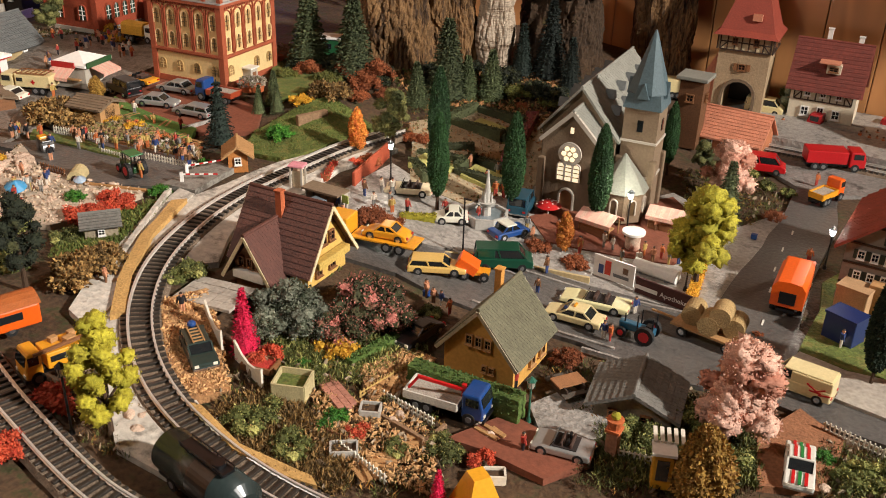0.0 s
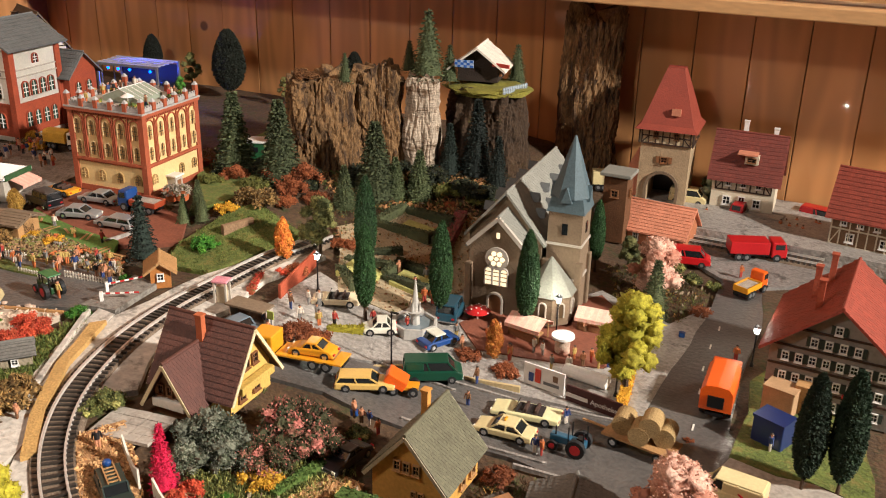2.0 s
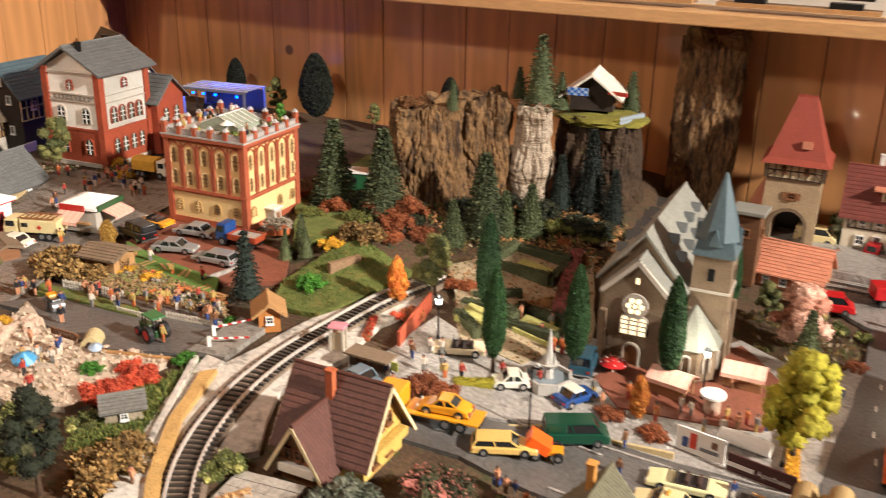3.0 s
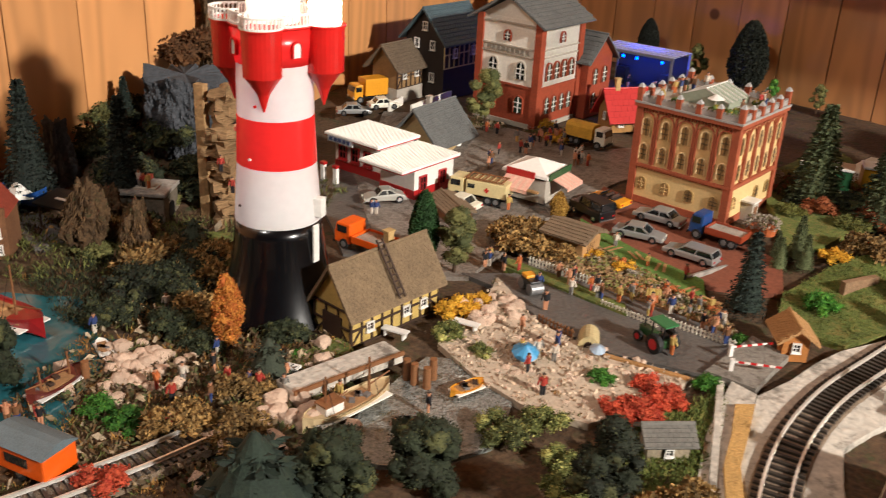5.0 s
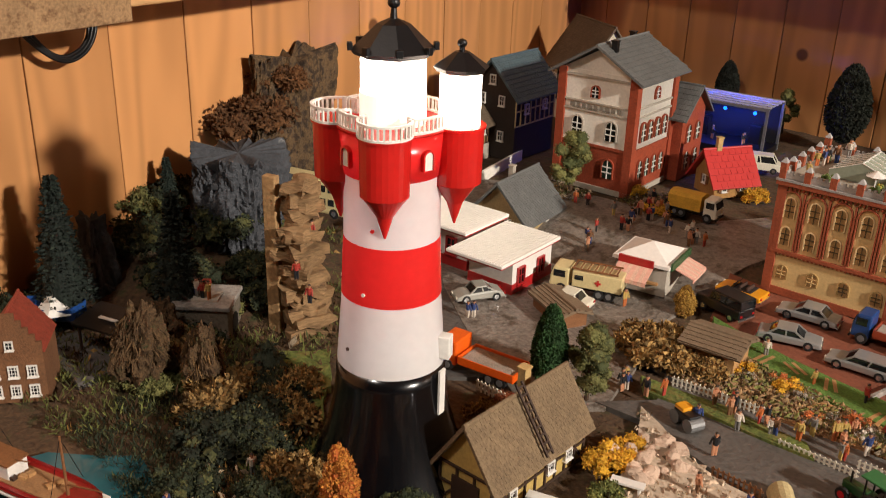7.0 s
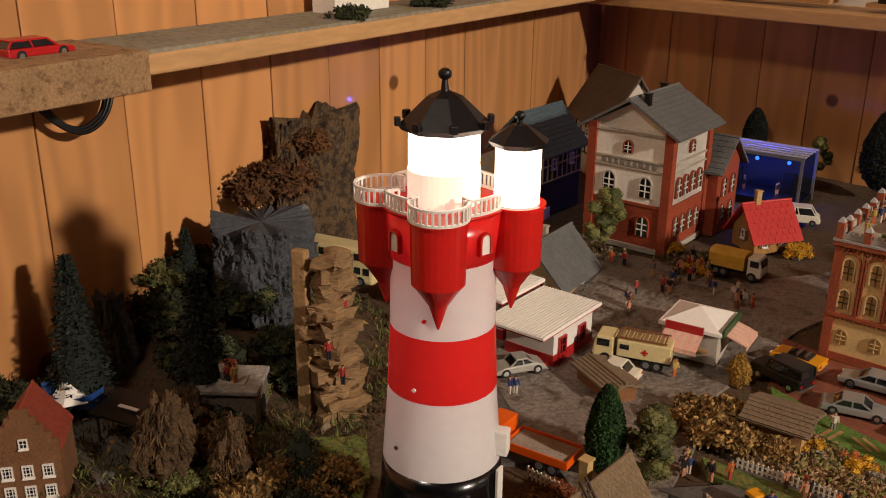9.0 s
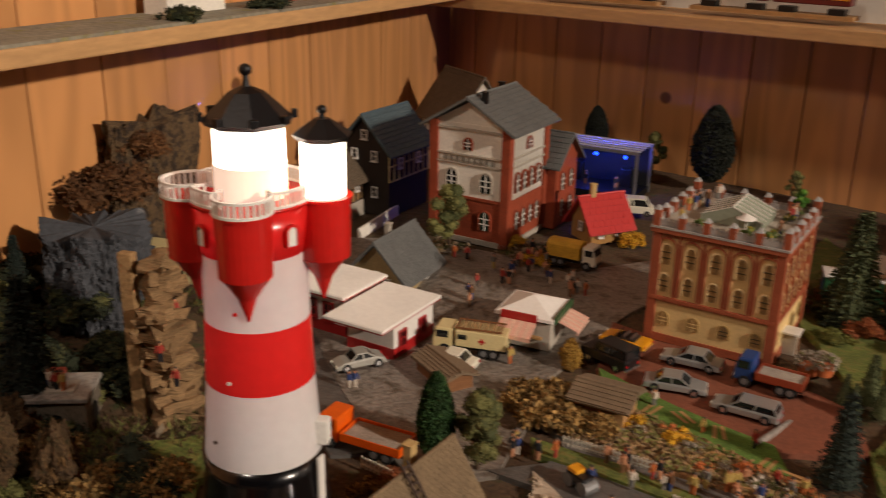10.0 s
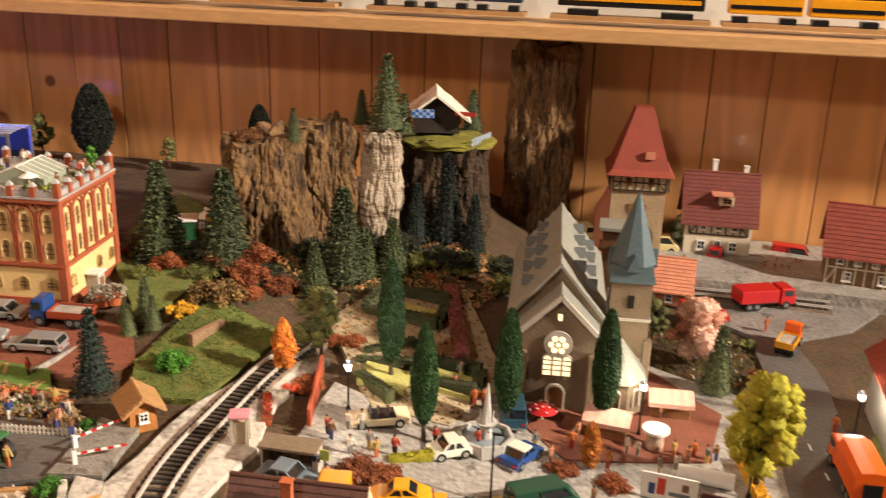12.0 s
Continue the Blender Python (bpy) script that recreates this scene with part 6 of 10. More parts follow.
# round trees
scatter(round_tree("deciduous_tree", "dense olive-green small leafy tree", 0.055, 0.021, OLIVE, 8, 1500, 0.22, 0.12), [(-0.217, 1.184, 1.25), (-0.590, 0.930, 1.15), (0.085, 1.389, 0.85), (-0.851, 1.244, 1.35), (-1.024, 1.362, 1.1)])
scatter(round_tree("deciduous_tree", "large dark green tree near the shore", 0.082, 0.026, DEEP, 9, 1900, 0.2, 0.12), [(-0.281, 0.742, 1.0)])
scatter(round_tree("foam_tree", "bright yellow-green tree of foam flock", 0.075, 0.019, YGREEN, 14, 1700, 0.14, 0.09, 0.5), [(-0.100, 0.662, 1.25)])
scatter(round_tree("foam_tree", "tall yellow-green tree of foam flock at the street corner", 0.104, 0.034, YGREEN, 15, 2400, 0.24, 0.08, 0.5), [(0.160, 1.114, 1.0)])
scatter(round_tree("blossom_tree", "pink blossoming tree of foam flock", 0.070, 0.035, PINK, 13, 2600, 0.18, 0.09, 0.5), [(0.247, 0.917, 1.12), (0.126, 1.344, 1.0)])
scatter(column_tree("autumn_tree", "slim orange autumn foliage tree", 0.052, 0.0095, ORANGE, 1300, 0.008, 46), [(-0.237, 1.142, 1.0), (0.031, 1.108, 0.85), (-0.601, 0.700, 1.2), (-0.925, 1.653, 0.7)])
scatter(column_tree("autumn_tree", "golden brown bushy little tree", 0.055, 0.018, leafage("gold_brown", (0.42, 0.27, 0.06), (0.20, 0.11, 0.02), 0.45), 1500, 0.004, 60), [(0.247, 0.836, 1.0), (-0.618, 1.113, 0.5)])
scatter(fir_tree("crimson_tree", "crimson feathery slender little tree", 0.060, 0.0115, CRIMSON, 18, 13), [(-0.092, 0.786, 1.0), (0.107, 0.737, 0.6)])
scatter(round_tree("blossom_tree", "white-flowering tree by the red-roofed house", 0.055, 0.020, leafage("white_blossom", (0.34, 0.36, 0.24), (0.12, 0.15, 0.06), 0.5), 8, 1300, 0.2, 0.12), [(0.128, 1.672, 1.25)])
scatter(column_tree("hedge_tree", "tall rounded dark bush against the wall", 0.105, 0.026, leafage("wall_bush", (0.025, 0.03, 0.018)), 1200, 0.004), [(-0.715, 1.66, 1.0, 0.013), (-0.46, 1.66, 0.55, 0.048), (-0.90, 1.675, 0.6, 0.028)])
scatter(round_tree("deciduous_tree", "olive bush at the panelled wall", 0.07, 0.022, OLIVE, 7, 900, 0.2, 0.14), [(-0.80, 1.66, 0.9, 0.008), (-0.60, 1.66, 0.6, 0.008)])
scatter(round_tree("deciduous_tree", "potted green tree on the roof terrace", 0.026, 0.010, FRESH, 6, 500, 0.3, 0.16), [(-0.488, 1.280, 1.0, 0.106)])

# dwarf pine with arching branches near the shore
scatter(fir_tree("pine_tree", "feathery grey-green pine near the boats", 0.038, 0.026, leafage("pine", (0.07, 0.085, 0.055)), 5, 9), [(-0.544, 0.697, 1.0), (-0.780, 0.776, 0.9)])
big_pine = fir_tree("pine_branch_tree", "dark pine with long arching branches close to the camera", 0.060, 0.055, leafage("near_pine", (0.028, 0.045, 0.03), (0.05, 0.06, 0.03), 0.3), 4, 7)
scatter(big_pine, [(-0.430, 0.610, 1.0)])
scatter(round_tree("deciduous_tree", "dark clumpy shrub close to the camera", 0.05, 0.030, DEEP, 10, 1500, 0.1, 0.10), [(-0.410, 0.648, 1.0), (-0.382, 0.698, 1.0), (-0.665, 0.548, 1.0)])

# shrubs
scatter(bush("shrub", "rose-flowering dark shrub in the chalet garden", 0.036, 0.040, ROSE, 9, 1900, 0.10), [(-0.047, 0.882, 1.0), (-0.028, 0.878, 0.75), (-0.051, 0.847, 0.7)])
scatter(bush("shrub", "grey-green leafy shrub beside the house", 0.030, 0.036, GREYG, 8, 1300, 0.12), [(-0.094, 0.837, 1.0), (-0.074, 0.836, 0.8), (-0.097, 0.815, 0.6)])
scatter(bush("shrub", "golden yellow leafy garden shrub", 0.017, 0.014, YELLOW, 6, 600, 0.16), [(-0.041, 0.832, 1.0), (-0.358, 1.197, 0.85), (-0.529, 0.872, 1.1), (-0.748, 1.265, 0.9), (-0.698, 1.391, 1.0), (0.171, 1.079, 0.6), (-0.531, 0.898, 0.8), (-0.803, 1.302, 0.9), (-0.489, 1.056, 0.8), (-0.529, 1.057, 0.7)])
scatter(bush("shrub", "bright red leafy autumn shrub", 0.018, 0.015, REDLEAF, 6, 650, 0.16), [(-0.147, 0.659, 1.0), (-0.339, 0.863, 1.0), (-0.336, 0.887, 0.9), (-0.345, 0.851, 0.9), (-0.133, 0.608, 0.9), (-0.506, 0.553, 1.0), (-0.073, 0.789, 0.8), (0.025, 0.766, 0.6), (0.109, 0.794, 0.6), (-0.343, 0.897, 0.9), (-0.353, 0.857, 0.9), (-0.357, 0.899, 0.8), (-0.221, 1.117, 0.5)])
scatter(bush("shrub", "fresh green leafy garden shrub", 0.015, 0.014, FRESH, 6, 600, 0.16), [(-0.332, 1.123, 1.2), (-0.387, 0.881, 0.8), (-0.330, 0.936, 0.8), (-0.556, 0.594, 1.0), (0.310, 0.922, 0.6), (0.004, 0.769, 0.7), (0.003, 0.756, 0.6), (-0.349, 1.018, 0.6), (-0.583, 0.588, 0.9), (-0.050, 0.801, 0.5), (-0.557, 0.733, 0.5)])
scatter(bush("shrub", "brown-green flocked low garden shrub", 0.020, 0.016, DULL, 6, 700, 0.15), [(0.204, 0.910, 1.1), (0.223, 0.905, 1.0), (0.193, 0.879, 0.9), (0.254, 0.880, 0.9), (0.083, 0.787, 0.8), (-0.194, 0.835, 0.8), (-0.199, 0.819, 0.6), (-0.012, 0.925, 0.6), (-0.115, 0.920, 0.6), (0.158, 1.400, 0.7), (0.185, 1.398, 0.5), (-0.509, 0.840, 0.8), (-0.471, 0.840, 0.6), (-0.388, 0.775, 1.0), (-0.376, 0.804, 0.9), (-0.324, 0.817, 0.8), (-0.340, 0.781, 0.8), (-0.322, 0.756, 0.9), (0.054, 0.767, 0.6), (0.355, 0.915, 1.0), (0.333, 0.908, 0.9), (0.130, 1.426, 0.8), (-0.039, 0.721, 0.9), (-0.002, 0.723, 0.9), (-0.034, 0.740, 0.8)])
scatter(bush("shrub", "rusty brown leafy autumn shrub", 0.018, 0.014, RUST, 6, 650, 0.15), [(-0.134, 1.018, 1.1), (-0.119, 1.025, 0.9), (-0.209, 1.126, 0.8), (-0.200, 1.218, 0.8), (-0.214, 1.216, 0.6), (0.009, 1.095, 0.8), (0.051, 1.091, 0.8), (0.230, 1.066, 0.3), (0.109, 0.938, 0.8), (-0.624, 0.878, 0.8), (0.187, 1.317, 0.7), (-0.327, 1.292, 1.2), (-0.298, 1.299, 1.0), (-0.316, 1.254, 0.9), (-0.162, 1.408, 0.6), (-0.135, 1.366, 0.8)])
scatter(bush("dry_shrub", "straw-coloured clump of dry brushwood", 0.026, 0.022, STRAW, 7, 1000, 0.20), [(-0.583, 1.024, 1.2), (-0.605, 1.034, 1.0), (-0.835, 0.739, 1.2), (-0.762, 0.723, 1.3), (-0.743, 0.768, 1.0), (-0.653, 0.707, 1.0), (-0.715, 0.742, 1.1), (-0.540, 0.673, 0.8), (-0.495, 0.641, 0.9), (-0.530, 0.616, 0.9), (-0.600, 1.030, 1.1), (-0.547, 1.033, 0.8), (-0.259, 0.796, 0.9), (-0.263, 0.782, 0.8), (-0.259, 0.779, 1.0), (-0.336, 1.228, 1.0), (-0.855, 0.716, 1.0), (-0.627, 0.857, 0.6)])
scatter(bush("flower_bush", "white and pink flowering allotment bush", 0.012, 0.012, leafage("white_flowers", (0.62, 0.55, 0.47), (0.16, 0.17, 0.06), 0.55), 5, 500, 0.16), [(-0.418, 1.034, 1.0), (-0.446, 1.040, 0.8), (-0.398, 1.036, 0.8), (-0.478, 1.052, 0.9), (-0.376, 1.030, 0.7), (-0.520, 1.048, 0.7)])
scatter(bush("flower_bush", "orange-red flowering allotment bush", 0.012, 0.013, leafage("orange_flowers", (0.60, 0.22, 0.08), (0.16, 0.14, 0.05), 0.5), 5, 500, 0.16), [(-0.432, 1.046, 1.0), (-0.388, 1.043, 0.9), (-0.460, 1.030, 0.8), (-0.408, 1.050, 0.7), (-0.500, 1.062, 0.8)])
scatter(bush("hill_shrub", "dark mossy undergrowth of the wooded hill", 0.040, 0.034, DEEP, 9, 1200, 0.12), [(-1.0, 0.80, 1.0, 0.03), (-0.93, 0.79, 0.9, 0.02), (-0.97, 0.87, 1.0, 0.035), (-1.03, 0.97, 0.9, 0.02), (-0.90, 0.85, 0.8, 0.02), (-0.87, 0.84, 0.7, 0.01), (-1.04, 0.85, 0.9, 0.05), (-0.98, 0.66, 1.0, 0.0), (-0.93, 0.64, 0.8, 0.0), (-0.86, 0.73, 0.6, 0.0), (-0.745, 0.755, 0.7, 0.0), (-0.72, 0.735, 0.8, 0.0), (-0.70, 0.715, 0.6, 0.0), (-0.719, 0.718, 0.7), (-0.865, 0.761, 0.7), (-0.766, 0.754, 0.6), (-0.653, 0.682, 0.6), (-0.727, 0.694, 0.8), (-0.613, 0.685, 0.5), (-0.587, 0.741, 0.5), (-0.697, 0.651, 0.6)])
scatter(bush("forest_shrub", "dark green undergrowth below the cliffs", 0.026, 0.024, DEEP, 8, 1000, 0.13), [(-0.399, 1.323, 1.0), (-0.342, 1.337, 0.9), (-0.296, 1.391, 1.1), (-0.247, 1.443, 0.8), (-0.203, 1.431, 1.2), (-0.136, 1.430, 1.1), (-0.089, 1.463, 0.9), (-0.446, 1.309, 0.8), (-0.317, 1.311, 0.7), (-0.05, 1.500, 1.0), (-0.160, 1.439, 0.7)])
scatter(bush("forest_shrub", "mossy yellow-green undergrowth below the cliffs", 0.022, 0.016, leafage("moss_yellow", (0.20, 0.20, 0.045), (0.09, 0.10, 0.025), 0.45), 7, 800, 0.14), [(-0.18, 1.425, 1.0), (-0.13, 1.430, 0.9), (-0.080, 1.432, 1.0), (-0.380, 1.281, 0.9), (-0.27, 1.375, 0.8), (-0.437, 1.267, 0.8)])
scatter(bush("forest_shrub", "brown dry bush below the cliffs", 0.024, 0.026, RUST, 7, 900, 0.14), [(-0.371, 1.309, 1.0), (-0.333, 1.320, 1.1), (-0.280, 1.389, 0.8), (-0.418, 1.290, 0.8)])
scatter(bush("hill_shrub", "olive moss cushion on the hill", 0.026, 0.022, OLIVE, 7, 900, 0.14), [(-1.03, 0.90, 1.0, 0.05), (-1.0, 0.94, 1.0, 0.04), (-0.95, 0.91, 0.9, 0.03), (-1.045, 0.82, 1.0, 0.05), (-1.06, 0.75, 1.0, 0.03), (-0.88, 0.80, 0.7, 0.01), (-0.82, 0.70, 0.8, 0.0), (-0.80, 0.73, 0.8, 0.0), (-0.845, 0.701, 0.9)])


def hedge(x0, y0, x1, y1, w, h, label="clipped dark green hedge", material=None):
    d = math.dist((x0, y0), (x1, y1))
    t = thing("hedge", (x0 + x1) / 2, (y0 + y1) / 2, 0, math.degrees(math.atan2(y1 - y0, x1 - x0)), label, "hedge")
    bm = B()
    n = max(2, int(d / 0.006))
    r = bmesh.ops.create_cube(bm, size=1.0, matrix=Matrix.Translation((0, 0, h / 2)) @ Matrix.Diagonal((d, w, h, 1)))
    bmesh.ops.subdivide_edges(bm, edges=list(bm.edges), cuts=5, use_grid_fill=True)
    wobble(bm, w * 0.12, 220, d * 10)
    for i in range(int(d * 9000)):
        p = Vector((random.uniform(-d / 2, d / 2), random.uniform(-w / 2, w / 2), h))
        if random.random() < 0.55:
            p = Vector((random.uniform(-d / 2, d / 2), random.choice((-w / 2, w / 2)), random.uniform(0, h)))
        leaf(bm, p, rnd_dir() + Vector((0, 0, 0.6)), 0.0022, 0.7)
    part("foliage", bm, material or leafage("hedge", (0.075, 0.085, 0.038), (0.11, 0.115, 0.05), 0.35), t)
    return t


# garden maze of hedges beside the church, and house hedges
mx, my = -0.160, 1.321
for (a, b, c, d) in ((-0.045, -0.03, 0.03, -0.035), (-0.045, -0.03, -0.04, 0.03), (-0.04, 0.03, 0.03, 0.028), (0.03, -0.035, 0.03, 0.028)):
    hedge(mx + a, my + b, mx + c, my + d, 0.009, 0.014)
mx, my = -0.098, 1.194
for (a, b, c, d) in ((-0.03, -0.02, 0.025, -0.025), (-0.03, -0.02, -0.03, 0.02), (-0.03, 0.02, 0.025, 0.015), (0.025, -0.025, 0.025, 0.015)):
    hedge(mx + a, my + b, mx + c, my + d, 0.009, 0.014)
hedge(-0.176, 1.159, -0.138, 1.128, 0.010, 0.012)
hedge(-0.182, 1.206, -0.142, 1.240, 0.008, 0.010)
hedge(-0.185, 1.186, -0.133, 1.196, 0.008, 0.010)
HEDGE_GREEN = leafage("garden_hedge", (0.10, 0.16, 0.035), (0.13, 0.18, 0.045), 0.4)
hedge(0.021, 0.843, 0.112, 0.847, 0.014, 0.022, "thick green garden hedge", HEDGE_GREEN)
hedge(-0.024, 0.824, -0.011, 0.883, 0.008, 0.009, "low green garden hedge", HEDGE_GREEN)
hedge(0.154, 1.158, 0.166, 1.080, 0.009, 0.011, "golden yellow hedge beside the hoarding", YELLOW)
hedge(-0.120, 1.047, -0.089, 1.064, 0.007, 0.008, "clipped yellow-green hedge on the square", YGREEN)
hedge(0.120, 1.559, 0.183, 1.566, 0.012, 0.010, "brown-green flocked hedge by the track", DULL)
hedge(-0.095, 1.231, -0.136, 1.387, 0.014, 0.016, "pink-flowering hedge beside the church", leafage("pink_hedge", (0.36, 0.10, 0.10), (0.10, 0.10, 0.04), 0.4))
hedge(-0.221, 1.059, -0.236, 1.099, 0.006, 0.007, "narrow bed of red flowers", leafage("red_bed", (0.42, 0.06, 0.03), (0.12, 0.12, 0.04), 0.4))
for p in ((-0.156, 1.305), (-0.096, 1.183), (-0.151, 1.164)):
    patch("park_bed", [(p[0] - 0.022, p[1] - 0.018), (p[0] + 0.02, p[1] - 0.02), (p[0] + 0.02, p[1] + 0.016), (p[0] - 0.022, p[1] + 0.018)], mat("pale_lawn", (0.42, 0.40, 0.15), 0.95, 0.3, 120, 0.5), 0.0085, "small lawn bed inside the hedges", 0.001)


# ---- cliffs and rocks ----
CORK = mat("cork_bark", (0.23, 0.14, 0.062), 0.9, 0.6, 90, 0.9, spots=(0.075, 0.043, 0.02), spot_amount=0.48, stretch=(1.3, 1.3, 0.35))
BIRCH = mat("birch_bark", (0.46, 0.385, 0.30), 0.85, 0.4, 60, 0.6, spots=(0.15, 0.095, 0.05), spot_amount=0.46, stretch=(0.6, 0.6, 2.5))
GREY_ROCK = mat("grey_plaster_rock", (0.085, 0.09, 0.10), 0.9, 0.35, 60, 0.8, spots=(0.28, 0.28, 0.27), spot_amount=0.3)
STUMP = mat("stump_bark", (0.075, 0.045, 0.022), 0.92, 0.5, 60, 1.0, spots=(0.12, 0.10, 0.03), spot_amount=0.35)


def crag(name, x, y, w, d, h, material, label, turn=0.0, rough=0.010, freq=28, seed=0.0, lean=0.0, taper=0.85, base=-0.004):
    """A rugged block of bark or rock: broken plates with deep cracks between them and a ragged top."""
    t = thing(name, x, y, base, turn, label, "rock")
    bm = B()
    n, m = 130, 90
    rows = []
    for j in range(m + 1):
        k = j / m
        row = []
        for i in range(n):
            a = math.tau * i / n
            ca, sa = math.cos(a), math.sin(a)
            q = 3.2
            r = (abs(ca) ** q + abs(sa) ** q) ** (-1 / q)
            s = 1 - (1 - taper) * k
            top = h * (1 + 0.16 * noise.noise(Vector((ca * 1.6 + seed, sa * 1.6, seed))) + 0.05 * noise.noise(Vector((ca * 6 + seed, sa * 6, seed))))
            p = Vector((ca * r * w / 2 * s, sa * r * d / 2 * s + lean * k, top * k))
            c = Vector((p.x * freq * 1.9 + seed, p.y * freq * 1.9, p.z * freq * 0.42))
            c += Vector((noise.noise(c * 0.7), noise.noise(c * 0.7 + Vector((9, 4, 2))), noise.noise(c * 0.7 + Vector((2, 8, 5))))) * 0.7
            dist = noise.voronoi(c)[0]
            plate_height = noise.cell(c * 0.999 + Vector((0.5, 0.5, 0.5))) * 0.3
            crack = min(0.35, dist[1] - dist[0]) / 0.35
            broad = noise.noise(Vector((p.x * freq * 0.6 + seed, p.y * freq * 0.6, p.z * freq * 0.35)))
            fine = noise.noise(Vector((p.x * freq * 7 + seed, p.y * freq * 7, p.z * freq * 6)))
            o = Vector((ca, sa, 0))
            grain = noise.noise(Vector((p.x * freq * 9 + seed, p.y * freq * 9, p.z * freq * 1.6)))
            p += o * rough * (broad * 1.3 + (crack - 0.6) * 0.45 + plate_height * 0.7 + fine * 0.16 + grain * 0.22)
            p.z += rough * 0.25 * fine * k
            row.append(bm.verts.new(p))
        rows.append(row)
    for a, b in zip(rows, rows[1:]):
        for i in range(n):
            bm.faces.new((a[i], a[(i + 1) % n], b[(i + 1) % n], b[i]))
    c = bm.verts.new((0, lean, h))
    for i in range(n):
        bm.faces.new((rows[-1][i], rows[-1][(i + 1) % n], c))
    part("rock_face", bm, material, t)
    return t


crag("cork_cliff", -0.352, 1.403, 0.100, 0.070, 0.128, CORK, "brown cork bark cliff", 38, 0.0075, 52, 1.0)
crag("cork_cliff", -0.295, 1.452, 0.070, 0.060, 0.138, CORK, "tall brown cork bark cliff", 28, 0.0075, 52, 4.0)
crag("birch_cliff", -0.234, 1.464, 0.052, 0.040, 0.130, BIRCH, "pale birch bark rock", 14, 0.0045, 60, 7.0)
stump = crag("stump_cliff", -0.176, 1.552, 0.118, 0.100, 0.112, STUMP, "dark mossy tree-stump cliff under the hut", 0, 0.008, 42, 9.0)
bm = B()
lump(bm, 0, 0, 0.112, 0.060, 0.050, 0.009, 0.25, 3, 3)
part("moss_top", bm, mat("yellow_moss", (0.24, 0.22, 0.04), 0.95, 0.4, 120, 0.6), stump)
crag("bark_slab", -0.072, 1.688, 0.096, 0.035, 0.245, CORK, "tall cork bark slab against the wall", 0, 0.0085, 50, 12.0, taper=0.95)

crag("bark_slab", -1.070, 1.020, 0.036, 0.125, 0.175, mat("rough_bark", (0.17, 0.115, 0.06), 0.92, 0.5, 120, 0.9, spots=(0.06, 0.04, 0.025), spot_amount=0.5), "rough tree bark against the panelled wall", -LEFT_LEAN, 0.006, 60, 18.0, taper=0.95)
t = scatter(bush("dry_shrub", "brown dry moss hanging on the bark", 0.045, 0.038, leafage("brown_moss", (0.20, 0.10, 0.035), (0.10, 0.05, 0.02), 0.4), 8, 1500, 0.12), [(-1.050, 0.955, 1.15, 0.100), (-1.055, 0.995, 0.8, 0.14), (-0.366, 1.380, 0.42, 0.122)])
castle = crag("castle_ruin", -0.985, 0.892, 0.088, 0.085, 0.112, GREY_ROCK, "grey ruined castle wall on the hill", 25, 0.0085, 95, 21.0, taper=0.9, base=-0.002)
bm = B()
for i in range(60):
    a = random.uniform(0, 6.3)
    box(bm, 0, 0, 0, random.uniform(.004, .009), random.uniform(.003, .006), random.uniform(.003, .005), tilt=pose(math.cos(a) * 0.039, math.sin(a) * 0.039, random.uniform(0.03, 0.094), 0, 0, math.degrees(a) + 90))
tagged(part("masonry", bm, GREY_ROCK, castle), kind="stuff")
crag("castle_ruin", -0.990, 0.742, 0.040, 0.034, 0.080, GREY_ROCK, "grey broken castle wall", 10, 0.008, 40, 24.0, taper=0.5)
SLATESTONE = mat("layered_sandstone", (0.30, 0.20, 0.105), 0.9, 0.4, 70, 0.8, spots=(0.14, 0.085, 0.045), spot_amount=0.4, stretch=(0.5, 0.5, 3))
pillar = thing("climbing_rock", -0.822, 0.842, 0.0, 0, "tall layered sandstone climbing rock", "rock")
for i in range(22):
    bm = B()
    z = 0.003 + i * 0.0062
    w = 0.030 - i * 0.0004 + random.uniform(-0.006, 0.006)
    d = 0.034 - i * 0.0005 + random.uniform(-0.004, 0.004)
    box(bm, random.uniform(-.003, .003), random.uniform(-.003, .003), z, w, d, 0.0085, random.uniform(-30, 30))
    bmesh.ops.subdivide_edges(bm, edges=list(bm.edges), cuts=3, use_grid_fill=True)
    wobble(bm, 0.0060, 70, i * 3.3)
    part("rock_layer", bm, SLATESTONE, pillar)
part("rock_board", bx(-0.017, -0.016, 0.069, 0.012, 0.008, 0.140, 20, 0.001), mat("split_board", (0.36, 0.24, 0.12), 0.85, 0.3, 80, 0.5), pillar)
MOSSY = mat("mossy_brown", (0.12, 0.075, 0.035), 0.95, 0.55, 120, 1.0, spots=(0.05, 0.06, 0.018), spot_amount=0.4)
ROOTS = leafage("hanging_roots", (0.19, 0.115, 0.045), (0.10, 0.06, 0.025), 0.45)
